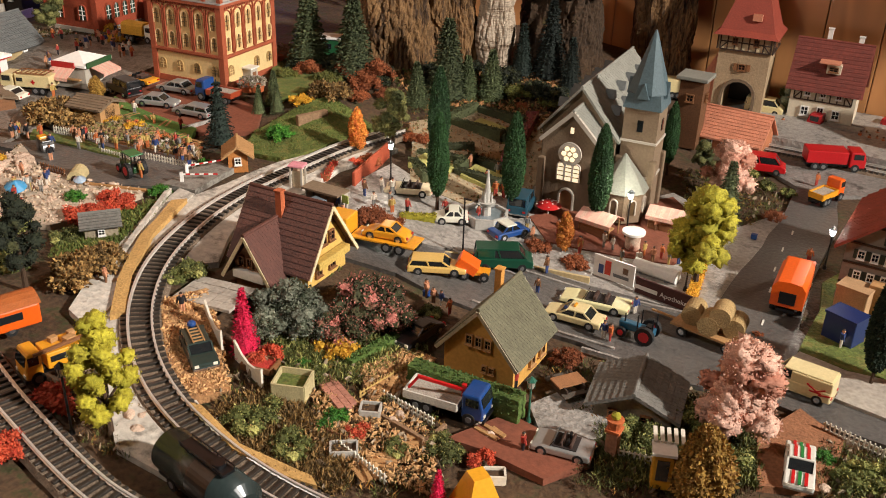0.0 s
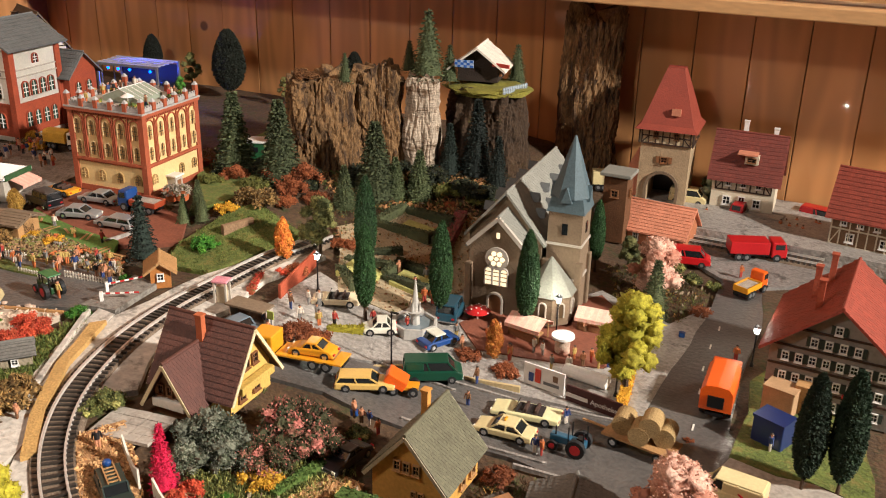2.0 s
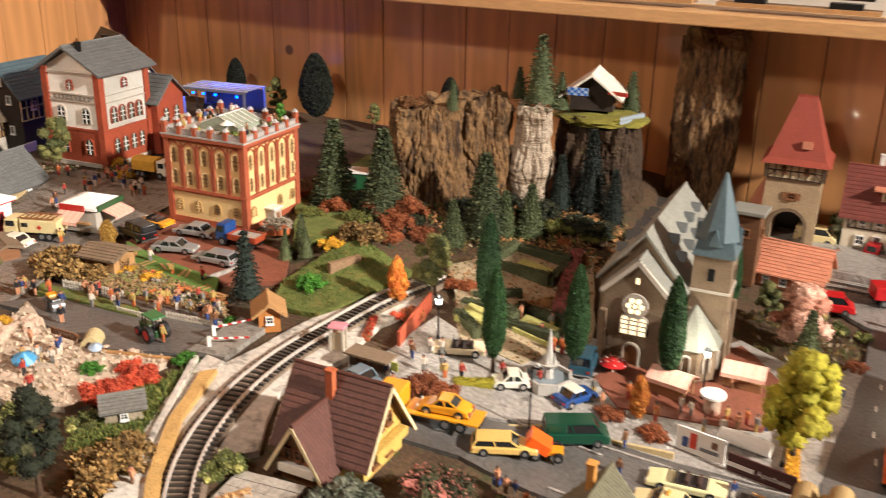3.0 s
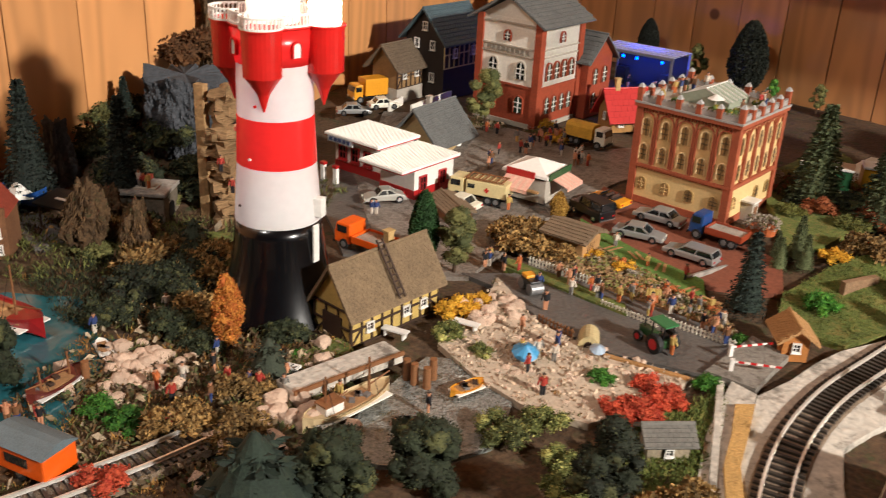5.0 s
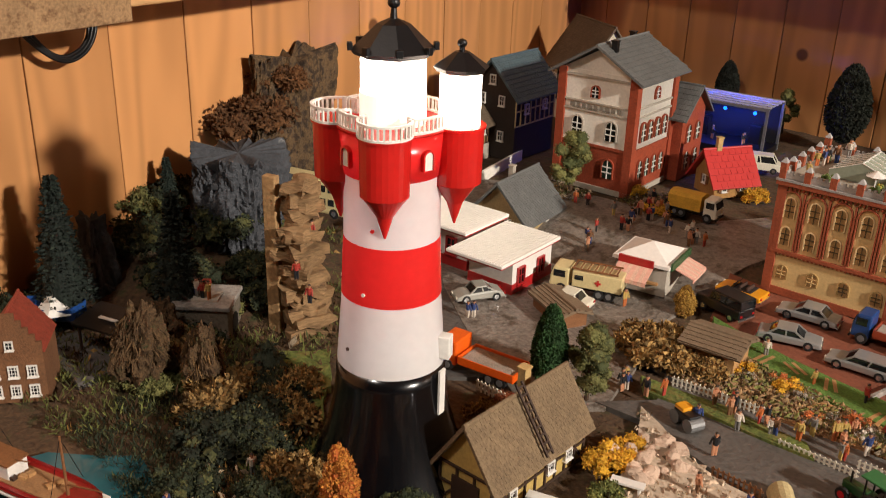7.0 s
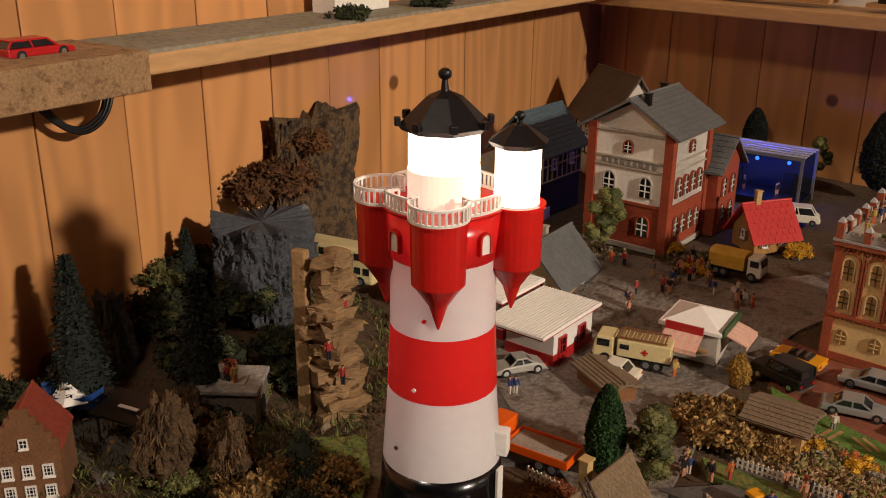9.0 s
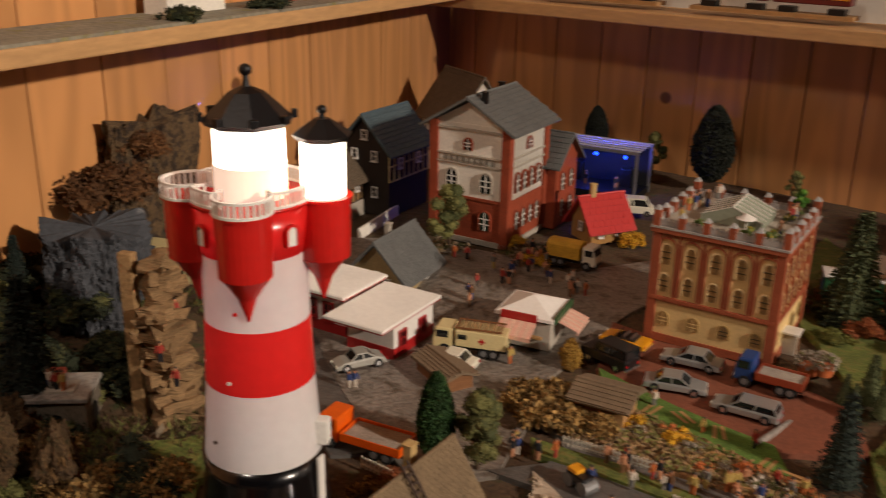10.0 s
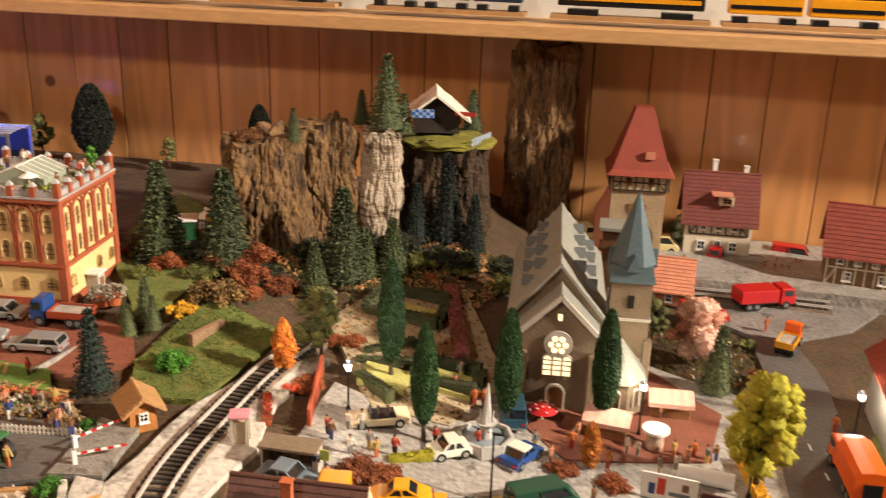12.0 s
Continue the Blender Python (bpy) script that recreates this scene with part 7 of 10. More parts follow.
for (x, y, w, h, l) in ((-0.829, 0.697, 0.019, 0.036, "overgrown brown rock with hanging roots"), (-0.790, 0.725, 0.015, 0.030, "tangle of brown roots over a rock"), (-0.868, 0.735, 0.015, 0.024, "mossy brown rock by the shelter")):
    mossy = thing("mossy_rock", x, y, 0.0, random.uniform(0, 360), l, "rock")
    bm = B()
    lump(bm, 0, 0, h * 0.85, w, w * 0.85, h, 0.45, 2.2, 5)
    part("rock_face", bm, MOSSY, mossy)
    bm = B()
    for i in range(520):
        d = rnd_dir()
        p = Vector((d.x * w, d.y * w * 0.85, h * 0.85 + abs(d.z) * h))
        leaf(bm, p, Vector((d.x * 0.4 + random.gauss(0, 0.35), d.y * 0.4 + random.gauss(0, 0.35), -1)), random.uniform(0.004, 0.011), 0.11)
    tagged(part("root_tangle", bm, ROOTS, mossy), kind="stuff")

# loose boulders
stones = []
for i in range(4):
    bm = B()
    lump(bm, 0, 0, 0.35, 1, random.uniform(0.7, 1), random.uniform(0.6, 0.8), 0.42, 1.3, 2)
    me = bpy.data.meshes.new("boulder")
    bm.to_mesh(me)
    bm.free()
    me.materials.append(ROCK)
    stones.append(me)


def boulders(spots, label, r0, r1, n, spread, group):
    for (x, y) in spots:
        for i in range(n):
            px, py = x + random.gauss(0, spread), y + random.gauss(0, spread)
            s = random.uniform(r0, r1)
            o = new("boulder", random.choice(stones))
            o.matrix_basis = place(px, py, random.uniform(0.1, 0.55) * s, random.uniform(0, 360)) @ Matrix.Diagonal((s, s, s, 1))
            tagged(o, label, "stone", group)


boulders([(-0.498, 0.665), (-0.484, 0.674), (-0.491, 0.649), (-0.505, 0.681)], "pinkish rounded boulder on the shore", 0.0045, 0.0088, 12, 0.016, "boulders on the shore")
boulders([(-0.626, 0.626), (-0.606, 0.631), (-0.609, 0.608), (-0.615, 0.650)], "pinkish boulder beside the harbour", 0.004, 0.008, 12, 0.016, "boulders by the harbour")
boulders([(-0.515, 0.905), (-0.511, 0.889)], "large pale boulder on the beach", 0.005, 0.008, 9, 0.012, "boulders on the beach")
boulders([(-0.506, 0.895), (-0.469, 0.890), (-0.440, 0.879), (-0.464, 0.849), (-0.411, 0.872), (-0.419, 0.842), (-0.381, 0.850), (-0.380, 0.890), (-0.435, 0.833), (-0.384, 0.916)], "pale rounded stone lying on the sand", 0.002, 0.0048, 9, 0.014, "stones on the sand")
boulders([(-0.616, 0.775), (-0.545, 0.747), (-0.564, 0.747)], "pale pink stone by the boathouse", 0.004, 0.008, 3, 0.007, "stones by the boathouse")
boulders([(0.320, 0.880), (0.095, 0.825), (0.031, 0.794), (-0.472, 0.595), (-0.460, 0.602), (-0.093, 0.675)], "pale rounded stone on garden soil", 0.003, 0.006, 3, 0.008, "garden stones")


def litter(name, pts, n, size, material, label, flat=True, leafy=False):
    """Uncountable small stuff strewn inside a polygon."""
    xs, ys = [p[0] for p in pts], [p[1] for p in pts]

    def inside(x, y):
        c = False
        j = len(pts) - 1
        for i in range(len(pts)):
            if (pts[i][1] > y) != (pts[j][1] > y) and x < (pts[j][0] - pts[i][0]) * (y - pts[i][1]) / (pts[j][1] - pts[i][1]) + pts[i][0]:
                c = not c
            j = i
        return c
    bm = B()
    k = 0
    while k < n:
        x, y = random.uniform(min(xs), max(xs)), random.uniform(min(ys), max(ys))
        if not inside(x, y):
            continue
        k += 1
        s = size * random.uniform(0.5, 1.5)
        z = gz(x, y) + 0.004
        if leafy:
            for q in range(10):
                leaf(bm, Vector((x + random.gauss(0, s * 0.35), y + random.gauss(0, s * 0.35), z - 0.002)), Vector((random.gauss(0, .7), random.gauss(0, .7), 1)), s * random.uniform(0.5, 1.2), 0.15)
        else:
            p = Vector((x, y, z + s * 0.3))
            u, v = rnd_dir() * s, rnd_dir() * s * 0.6
            w = Vector((0, 0, s * 0.6))
            vs = [bm.verts.new(p + q) for q in (u, v, -u, -v, w)]
            for f in ((0, 1, 4), (1, 2, 4), (2, 3, 4), (3, 0, 4)):
                bm.faces.new([vs[g] for g in f])
    return tagged(part(name, bm, material), label, "ground cover", kind="stuff")


CHIP_MIX = mat("chip_mix", (0.58, 0.38, 0.19), 0.9, 0.4, 150, 0.3, piece=0.6)
litter("wood_chips", [(-0.182, 0.789), (-0.166, 0.825), (-0.116, 0.787), (-0.067, 0.743), (-0.082, 0.718), (-0.129, 0.739)], 1500, 0.0022, CHIP_MIX, "loose wood chips on the ground")
litter("wood_chips", [(-0.014, 0.824), (-0.002, 0.872), (0.024, 0.874), (0.031, 0.835), (0.011, 0.802)], 900, 0.0020, CHIP_MIX, "loose wood chips in the yard")
litter("wood_chips", [(-0.024, 0.780), (0.028, 0.807), (0.077, 0.798), (0.096, 0.742), (0.010, 0.733)], 1500, 0.0022, CHIP_MIX, "loose wood chips in the garden")
litter("garden_litter", [(-0.568, 1.006), (-0.590, 1.084), (-0.450, 1.062), (-0.385, 1.048), (-0.355, 1.022), (-0.438, 1.019), (-0.511, 1.010)], 2600, 0.0030, mat("garden_mix", (0.52, 0.34, 0.18), 0.9, 0.5, 60, 0.3, spots=(0.25, 0.25, 0.08), piece=0.7), "crumbled plants and chips of the allotments")
litter("shore_litter", [(-0.629, 0.583), (-0.665, 0.692), (-0.625, 0.743), (-0.515, 0.764), (-0.468, 0.693), (-0.445, 0.621), (-0.513, 0.537)], 1800, 0.0026, mat("shore_mix", (0.26, 0.19, 0.11), 0.9, 0.5, 60, 0.3, spots=(0.10, 0.11, 0.04), piece=0.7), "brown scrub and stones of the shore")
litter("beach_pebbles", [(-0.556, 0.950), (-0.519, 0.879), (-0.503, 0.824), (-0.451, 0.813), (-0.400, 0.809), (-0.356, 0.828), (-0.347, 0.891), (-0.342, 0.937), (-0.409, 0.913), (-0.467, 0.912)], 600, 0.0022, mat("pebble_mix", (0.52, 0.42, 0.32), 0.85, 0.3, 80, 0.2, piece=0.5), "pale pebbles on the beach")
litter("grass_tufts", [(-0.065, 0.722), (-0.053, 0.764), (0.022, 0.757), (0.053, 0.712), (-0.009, 0.697)], 1300, 0.0060, STRAW, "straggling dry grass tufts", leafy=True)
litter("grass_tufts", [(0.162, 0.868), (0.252, 0.956), (0.277, 0.867), (0.185, 0.810)], 1500, 0.0050, DULL, "rough grass tufts", leafy=True)
litter("grass_tufts", [(-0.344, 1.068), (-0.367, 1.123), (-0.347, 1.199), (-0.336, 1.228), (-0.265, 1.221), (-0.271, 1.158), (-0.287, 1.076)], 4200, 0.0030, leafage("bank_grass", (0.16, 0.20, 0.045), (0.26, 0.24, 0.07), 0.4), "short grass on the railway bank", leafy=True)
litter("grass_tufts", [(-0.311, 0.787), (-0.334, 0.851), (-0.319, 0.938), (-0.278, 0.860), (-0.259, 0.796)], 1000, 0.0045, leafage("bank_grass", (0.14, 0.18, 0.035)), "grass beside the beach", leafy=True)
litter("grass_tufts", [(-0.091, 0.811), (-0.048, 0.859), (0.012, 0.884), (-0.006, 0.813), (-0.047, 0.769)], 1300, 0.0050, DULL, "garden undergrowth", leafy=True)
litter("grass_tufts", [(-0.820, 0.634), (-0.823, 0.781), (-0.691, 0.759), (-0.645, 0.698), (-0.714, 0.622)], 900, 0.0055, DEEP, "rough dark grass below the hill", leafy=True)
litter("hill_litter", [(-1.06, 0.68), (-0.84, 0.68), (-0.84, 0.98), (-1.06, 1.02)], 100, 0.004, STRAW, "dead twigs on the hill")
litter("ballast", [(-0.126, 0.692), (-0.202, 0.772), (-0.250, 0.866), (-0.277, 0.999), (-0.260, 1.189), (-0.224, 1.196), (-0.254, 1.015), (-0.238, 0.875), (-0.171, 0.778), (-0.094, 0.720), (0.032, 0.703), (0.015, 0.678)], 3000, 0.0013, mat("ballast_mix", (0.34, 0.28, 0.21), 0.9, 0.3, 100, 0.3, piece=0.5), "fine track ballast")
litter("park_litter", [(-0.152, 1.117), (-0.241, 1.257), (-0.205, 1.348), (-0.133, 1.436), (-0.050, 1.206), (-0.086, 1.116)], 700, 0.0022, mat("park_mix", (0.44, 0.25, 0.13), 0.9, 0.4, 100, 0.3, spots=(0.14, 0.14, 0.05), piece=0.6), "brown leaf litter of the park")
litter("forest_litter", [(-0.521, 1.308), (-0.10, 1.36), (-0.06, 1.50), (-0.474, 1.440)], 2200, 0.0032, mat("forest_mix", (0.36, 0.20, 0.09), 0.9, 0.4, 100, 0.3, spots=(0.10, 0.11, 0.03), piece=0.6), "brown leaf litter under the cliffs")

# undergrowth that covers the bare ground between the things
MIXED = [leafage("undergrowth_brown", (0.17, 0.10, 0.04), (0.085, 0.05, 0.02), 0.45), leafage("undergrowth_green", (0.18, 0.19, 0.055), (0.075, 0.08, 0.024), 0.45), leafage("undergrowth_gold", (0.42, 0.25, 0.07), (0.17, 0.08, 0.025), 0.45), leafage("undergrowth_pale", (0.42, 0.34, 0.24), (0.24, 0.18, 0.11), 0.4)]
COVER = [
    ("shore", [(-0.666, 0.597), (-0.730, 0.691), (-0.663, 0.749), (-0.601, 0.774), (-0.515, 0.764), (-0.468, 0.693), (-0.441, 0.618), (-0.545, 0.490), (-0.622, 0.538)], (700, 380, 520, 220), 0.0050),
    ("hill", [(-1.10, 0.62), (-0.80, 0.62), (-0.74, 0.74), (-0.80, 0.98), (-1.10, 1.02)], (700, 1500, 60, 20), 0.0070),
    ("forest", [(-0.531, 1.289), (-0.10, 1.36), (-0.05, 1.50), (-0.493, 1.459)], (700, 500, 240, 60), 0.0045),
    ("garden", [(-0.076, 0.735), (-0.085, 0.797), (-0.037, 0.859), (0.020, 0.871), (0.086, 0.790), (0.104, 0.742), (0.018, 0.698)], (520, 620, 200, 160), 0.0042),
    ("house_garden", [(0.093, 0.918), (0.129, 0.951), (0.250, 0.963), (0.283, 0.858), (0.185, 0.798), (0.161, 0.816), (0.170, 0.858)], (300, 620, 80, 60), 0.0042),
    ("track_side", [(-0.167, 0.665), (-0.162, 0.711), (-0.103, 0.667), (-0.067, 0.649), (-0.100, 0.642)], (120, 80, 60, 40), 0.0030),
    ("allotment", [(-0.568, 1.006), (-0.590, 1.084), (-0.450, 1.062), (-0.385, 1.048), (-0.355, 1.022), (-0.438, 1.019), (-0.511, 1.010)], (220, 240, 460, 420), 0.0036),
    ("beach", [(-0.556, 0.950), (-0.519, 0.879), (-0.503, 0.824), (-0.451, 0.813), (-0.400, 0.809), (-0.356, 0.828), (-0.347, 0.891), (-0.342, 0.937), (-0.409, 0.913), (-0.467, 0.912)], (20, 130, 70, 60), 0.0036),
    ("park", [(-0.152, 1.117), (-0.241, 1.257), (-0.205, 1.348), (-0.133, 1.436), (-0.050, 1.206), (-0.086, 1.116)], (130, 60, 50, 10), 0.0030),
    ("church_side", [(0.059, 1.388), (0.118, 1.442), (0.192, 1.364), (0.168, 1.279), (0.089, 1.313)], (320, 360, 80, 60), 0.0036),
    ("far_bank", [(-0.284, 1.284), (-0.279, 1.405), (-0.148, 1.419), (-0.069, 1.195), (-0.131, 1.128)], (420, 300, 160, 60), 0.0036),
    ("station_front", [(-0.800, 1.262), (-0.795, 1.290), (-0.760, 1.345), (-0.715, 1.320), (-0.722, 1.277), (-0.760, 1.255)], (160, 120, 60, 110), 0.0036),
    ("station_corner", [(-0.905, 1.205), (-0.832, 1.221), (-0.822, 1.262), (-0.880, 1.262)], (120, 120, 20, 70), 0.0036),
    ("edge_garden", [(0.305, 0.941), (0.353, 0.955), (0.359, 0.898), (0.314, 0.870)], (160, 260, 60, 40), 0.0042),
]
for where, pts, counts, size in COVER:
    for k, (n, m) in enumerate(zip(counts, MIXED)):
        litter("undergrowth", pts, n, size * (0.75 if k == 3 else 1.0), m, ("brown dead undergrowth", "dark green undergrowth", "golden autumn leaf litter", "pale stones and dry twigs")[k] + " on the layout ground", leafy=k < 3)


# ---- vehicles ----
CHROME = mat("chrome", (0.6, 0.6, 0.6), 0.2, 0.1, 100, 0.0, metal=0.9)
RED_LAMP = mat("rear_lamp", (0.45, 0.02, 0.02), 0.3)
CLEAR_LAMP = mat("head_lamp", (0.75, 0.72, 0.62), 0.15)
CAR_GLASS = mat("car_glass", (0.03, 0.034, 0.036), 0.06, 0.2, 100, 0.0, coat=0.5)


def wheel(parent, x, y, r, w, rim=None):
    wh = part("wheel", B(), RUBBER, parent)
    wh.matrix_basis = pose(x, y, r, 90, 0, 0)
    part("tyre", cyl(B(), 0, 0, -w / 2, w / 2, r, r, 14), RUBBER, wh)
    part("rim", cyl(B(), 0, 0, -w / 2 - 0.0003, w / 2 + 0.0003, r * 0.58, r * 0.5, 10), rim or CHROME, wh)


def rounded(pts, w, bevel):
    bm = extrude_profile(B(), pts, w)
    es = [e for e in bm.edges]
    bmesh.ops.bevel(bm, geom=es, offset=bevel, segments=2, affect="EDGES", profile=0.5, clamp_overlap=True)
    return bm


PROFILES = {
    "sedan": (0.052, 0.020, [(-0.5, 0.16), (0.5, 0.16), (0.5, 0.40), (0.30, 0.50), (-0.30, 0.52), (-0.49, 0.48)], [(-0.33, 0.50), (0.24, 0.50), (0.09, 0.80), (-0.20, 0.80)]),
    "wagon": (0.053, 0.020, [(-0.5, 0.16), (0.5, 0.16), (0.5, 0.40), (0.28, 0.50), (-0.49, 0.52)], [(-0.48, 0.50), (0.24, 0.50), (0.10, 0.80), (-0.42, 0.80)]),
    "jeep": (0.052, 0.022, [(-0.5, 0.20), (0.5, 0.20), (0.5, 0.58), (0.22, 0.62), (-0.5, 0.62)], [(-0.49, 0.6), (0.2, 0.6), (0.14, 0.98), (-0.48, 0.98)]),
    "beetle": (0.047, 0.018, [(-0.5, 0.16), (0.5, 0.16), (0.5, 0.34), (0.34, 0.52), (-0.30, 0.60), (-0.46, 0.44)], [(-0.30, 0.52), (0.22, 0.52), (0.10, 0.80), (-0.12, 0.82)]),
    "open": (0.058, 0.022, [(-0.5, 0.16), (0.5, 0.16), (0.5, 0.38), (0.30, 0.48), (-0.30, 0.48), (-0.5, 0.46)], None),
    "van": (0.055, 0.022, [(-0.5, 0.16), (0.5, 0.16), (0.5, 0.45), (0.40, 0.60), (-0.49, 0.60)], [(-0.48, 0.58), (0.38, 0.58), (0.25, 0.98), (-0.46, 0.98)]),
}


def car(kind, x0, y0, x1, y1, colour, label, long=1.0, roof=None, category="car", z=0.003):
    """A model car from its rear (x0, y0) towards its front (x1, y1)."""
    L, wd, body, cabin = PROFILES[kind]
    L *= long
    hh = 0.0175 if kind not in ("van", "jeep") else 0.0215
    t = thing("model_" + category, (x0 + x1) / 2, (y0 + y1) / 2, z, math.degrees(math.atan2(y1 - y0, x1 - x0)), label, category)
    part("body", rounded([(p[0] * L, p[1] * hh) for p in body], wd, 0.0012), colour, t)
    if cabin:
        cab = [(p[0] * L, p[1] * hh) for p in cabin]
        c = part("glazing", rounded(cab, wd * 0.86, 0.0010), CAR_GLASS, t, "dark car windows")
        zt = max(p[1] for p in cab)
        xs = sorted(p[0] for p in cab if p[1] > zt - 0.0008)
        part("roof", bx((xs[0] + xs[1]) / 2, 0, zt + 0.0002, xs[1] - xs[0] + 0.001, wd * 0.84, 0.0016, 0, 0.0006), roof or colour, t)
        for s in (-1, 1):
            for k in (0.0, 0.5, 1.0):
                xb = cab[0][0] + (cab[1][0] - cab[0][0]) * k
                xt = xs[0] + (xs[1] - xs[0]) * k
                d = Vector((xt - xb, 0, zt - cab[0][1]))
                part("pillar", box(B(), 0, 0, 0, 0.0013, 0.0012, d.length, tilt=pose((xb + xt) / 2, s * wd * 0.425, (zt + cab[0][1]) / 2, 0, math.degrees(math.atan2(d.x, d.z)), 0)), colour, t)
        if kind == "van":
            part("rear_quarter", bx(-0.30 * L, 0, zt * 0.80, 0.30 * L, wd * 0.885, zt * 0.37, 0, 0.0006), colour, t)
    else:
        part("interior", bx(-0.06 * L, 0, 0.47 * hh, 0.40 * L, wd * 0.74, 0.0022), mat("dark_interior", (0.05, 0.035, 0.03), 0.8), t)
        for xx in (-0.16, 0.0):
            part("seat", bx(xx * L, 0, 0.56 * hh, 0.05 * L, wd * 0.66, 0.0055, 0, 0.0008), mat("dark_seat", (0.09, 0.05, 0.035), 0.7), t)
        part("windscreen", box(B(), 0, 0, 0, 0.0006, wd * 0.8, 0.0055, tilt=pose(0.15 * L, 0, 0.62 * hh, 0, -28, 0)), CAR_GLASS, t)
    for sx in (-0.31, 0.31):
        for s in (-1, 1):
            wheel(t, sx * L, s * wd * 0.43, 0.0040, 0.0032)
    for s in (-1, 1):
        part("headlight", bx(L * 0.498, s * wd * 0.34, hh * 0.33, 0.001, 0.0032, 0.0020), CLEAR_LAMP, t)
        part("tail_light", bx(-L * 0.498, s * wd * 0.36, hh * 0.36, 0.001, 0.0028, 0.0018), RED_LAMP, t)
    for sx in (-1, 1):
        part("bumper", bx(sx * L * 0.505, 0, hh * 0.19, 0.0012, wd * 0.96, 0.0014), CHROME, t)
    return t


def lorry(x0, y0, x1, y1, cab, bed, label, L=0.075, load="tarp", wd=0.025, hb=0.030, category="truck", z=0.003, size=1.0):
    """A truck: cab ahead, chassis, and a tarpaulin body, flat bed, open tray or box."""
    t = thing("model_truck", (x0 + x1) / 2, (y0 + y1) / 2, z, math.degrees(math.atan2(y1 - y0, x1 - x0)), label, category, scale=size)
    part("chassis", bx(0, 0, 0.0065, L, wd * 0.55, 0.003), BLACK, t)
    cl = 0.27 * L
    cb = part("cab", rounded([(L / 2 - cl, 0.005), (L / 2, 0.005), (L / 2, 0.015), (L / 2 - 0.003, 0.0255), (L / 2 - cl, 0.0255)], wd * 0.94, 0.0014), cab, t)
    part("windscreen", box(B(), 0, 0, 0, 0.0008, wd * 0.8, 0.0075, tilt=pose(L / 2 - 0.0012, 0, 0.0195, 0, -15, 0)), CAR_GLASS, cb)
    for s in (-1, 1):
        part("side_window", bx(L / 2 - cl * 0.5, s * wd * 0.473, 0.0195, cl * 0.6, 0.0006, 0.0065), CAR_GLASS, cb)
        part("headlight", bx(L / 2 + 0.0002, s * wd * 0.34, 0.0085, 0.0008, 0.0034, 0.0024), CLEAR_LAMP, cb)
    part("bumper", bx(L / 2 + 0.0006, 0, 0.0052, 0.0016, wd * 0.96, 0.0022), BLACK, cb)
    bl = L - cl - 0.003
    cx = -L / 2 + bl / 2
    if load == "tarp":
        pts = [(-0.5, 0), (0.5, 0), (0.5, 0.75), (0.36, 0.95), (0.0, 1.0), (-0.36, 0.95), (-0.5, 0.75)]
        bm = plate(B(), [(p[0] * wd, 0.010 + p[1] * hb * 0.72) for p in pts], -bl / 2, bl / 2)
        bmesh.ops.rotate(bm, verts=bm.verts, matrix=Matrix.Rotation(radians(90), 3, "Z"))
        o = part("tarpaulin", bm, bed, t, "tarpaulin cover")
        o.matrix_basis = pose(cx, 0, 0)
        # Black plate on the closed body imitates the dark under the tarpaulin.
        part("tail_opening", bx(-L / 2 - 0.0006, 0, 0.019, 0.001, wd * 0.5, 0.011), BLACK, t)
    elif load == "box":
        part("box_body", bx(cx, 0, 0.009 + hb * 0.4, bl, wd, hb * 0.78, 0, 0.0008), bed, t)
    else:
        part("bed_floor", bx(cx, 0, 0.0092, bl, wd, 0.0016), bed, t)
        if load == "tray":
            for s in (-1, 1):
                part("side_board", bx(cx, s * wd / 2, 0.0125, bl, 0.0011, 0.006), bed, t)
                part("end_board", bx(cx + s * bl / 2, 0, 0.0125, 0.0011, wd, 0.006), bed, t)
            part("bed_load", bx(cx, 0, 0.0118, bl * 0.94, wd * 0.9, 0.0036), mat("gravel_load", (0.40, 0.36, 0.31), 0.9, 0.4, 200, 0.5), t)
    for sx in (-0.34, -0.2, 0.33):
        for s in (-1, 1):
            wheel(t, sx * L, s * wd * 0.42, 0.0050, 0.0040, STEEL_GREY)
    return t


CREAM_P, WHITE_P, YEL_P, GRN_P = paint("cream", (0.66, 0.57, 0.33)), paint("white", (0.70, 0.68, 0.58)), paint("yellow", (0.70, 0.36, 0.02)), paint("bottle_green", (0.015, 0.085, 0.05))
ORG_P, RED_P, BLU_P, SIL_P = paint("orange", (0.75, 0.16, 0.01)), paint("signal_red", (0.48, 0.015, 0.02)), paint("blue", (0.03, 0.09, 0.26)), mat("silver_paint", (0.44, 0.44, 0.43), 0.3, 0.1, 100, 0.03, metal=0.5)
BLK_P = paint("black", (0.015, 0.015, 0.018))

taxi = car("sedan", 0.111, 0.999, 0.068, 0.997, CREAM_P, "cream taxi saloon on the street")
part("roof_sign", bx(0, 0, 0.0160, 0.002, 0.006, 0.0018, 0, 0.0004), YEL_P, taxi, "yellow taxi sign")
car("open", 0.122, 1.036, 0.068, 1.029, paint("pale_yellow", (0.70, 0.66, 0.40)), "pale yellow open-top cruiser on the street", 1.05)
car("wagon", -0.056, 0.980, -0.028, 0.994, paint("sand", (0.66, 0.47, 0.17)), "sand-yellow estate car on the street")
car("van", -0.020, 1.028, 0.018, 1.050, GRN_P, "dark green minibus on the street", 1.0, None, "van")
lorry(-0.073, 0.990, -0.146, 0.979, YEL_P, YEL_P, "yellow recovery truck with flat bed", 0.092, "flat")
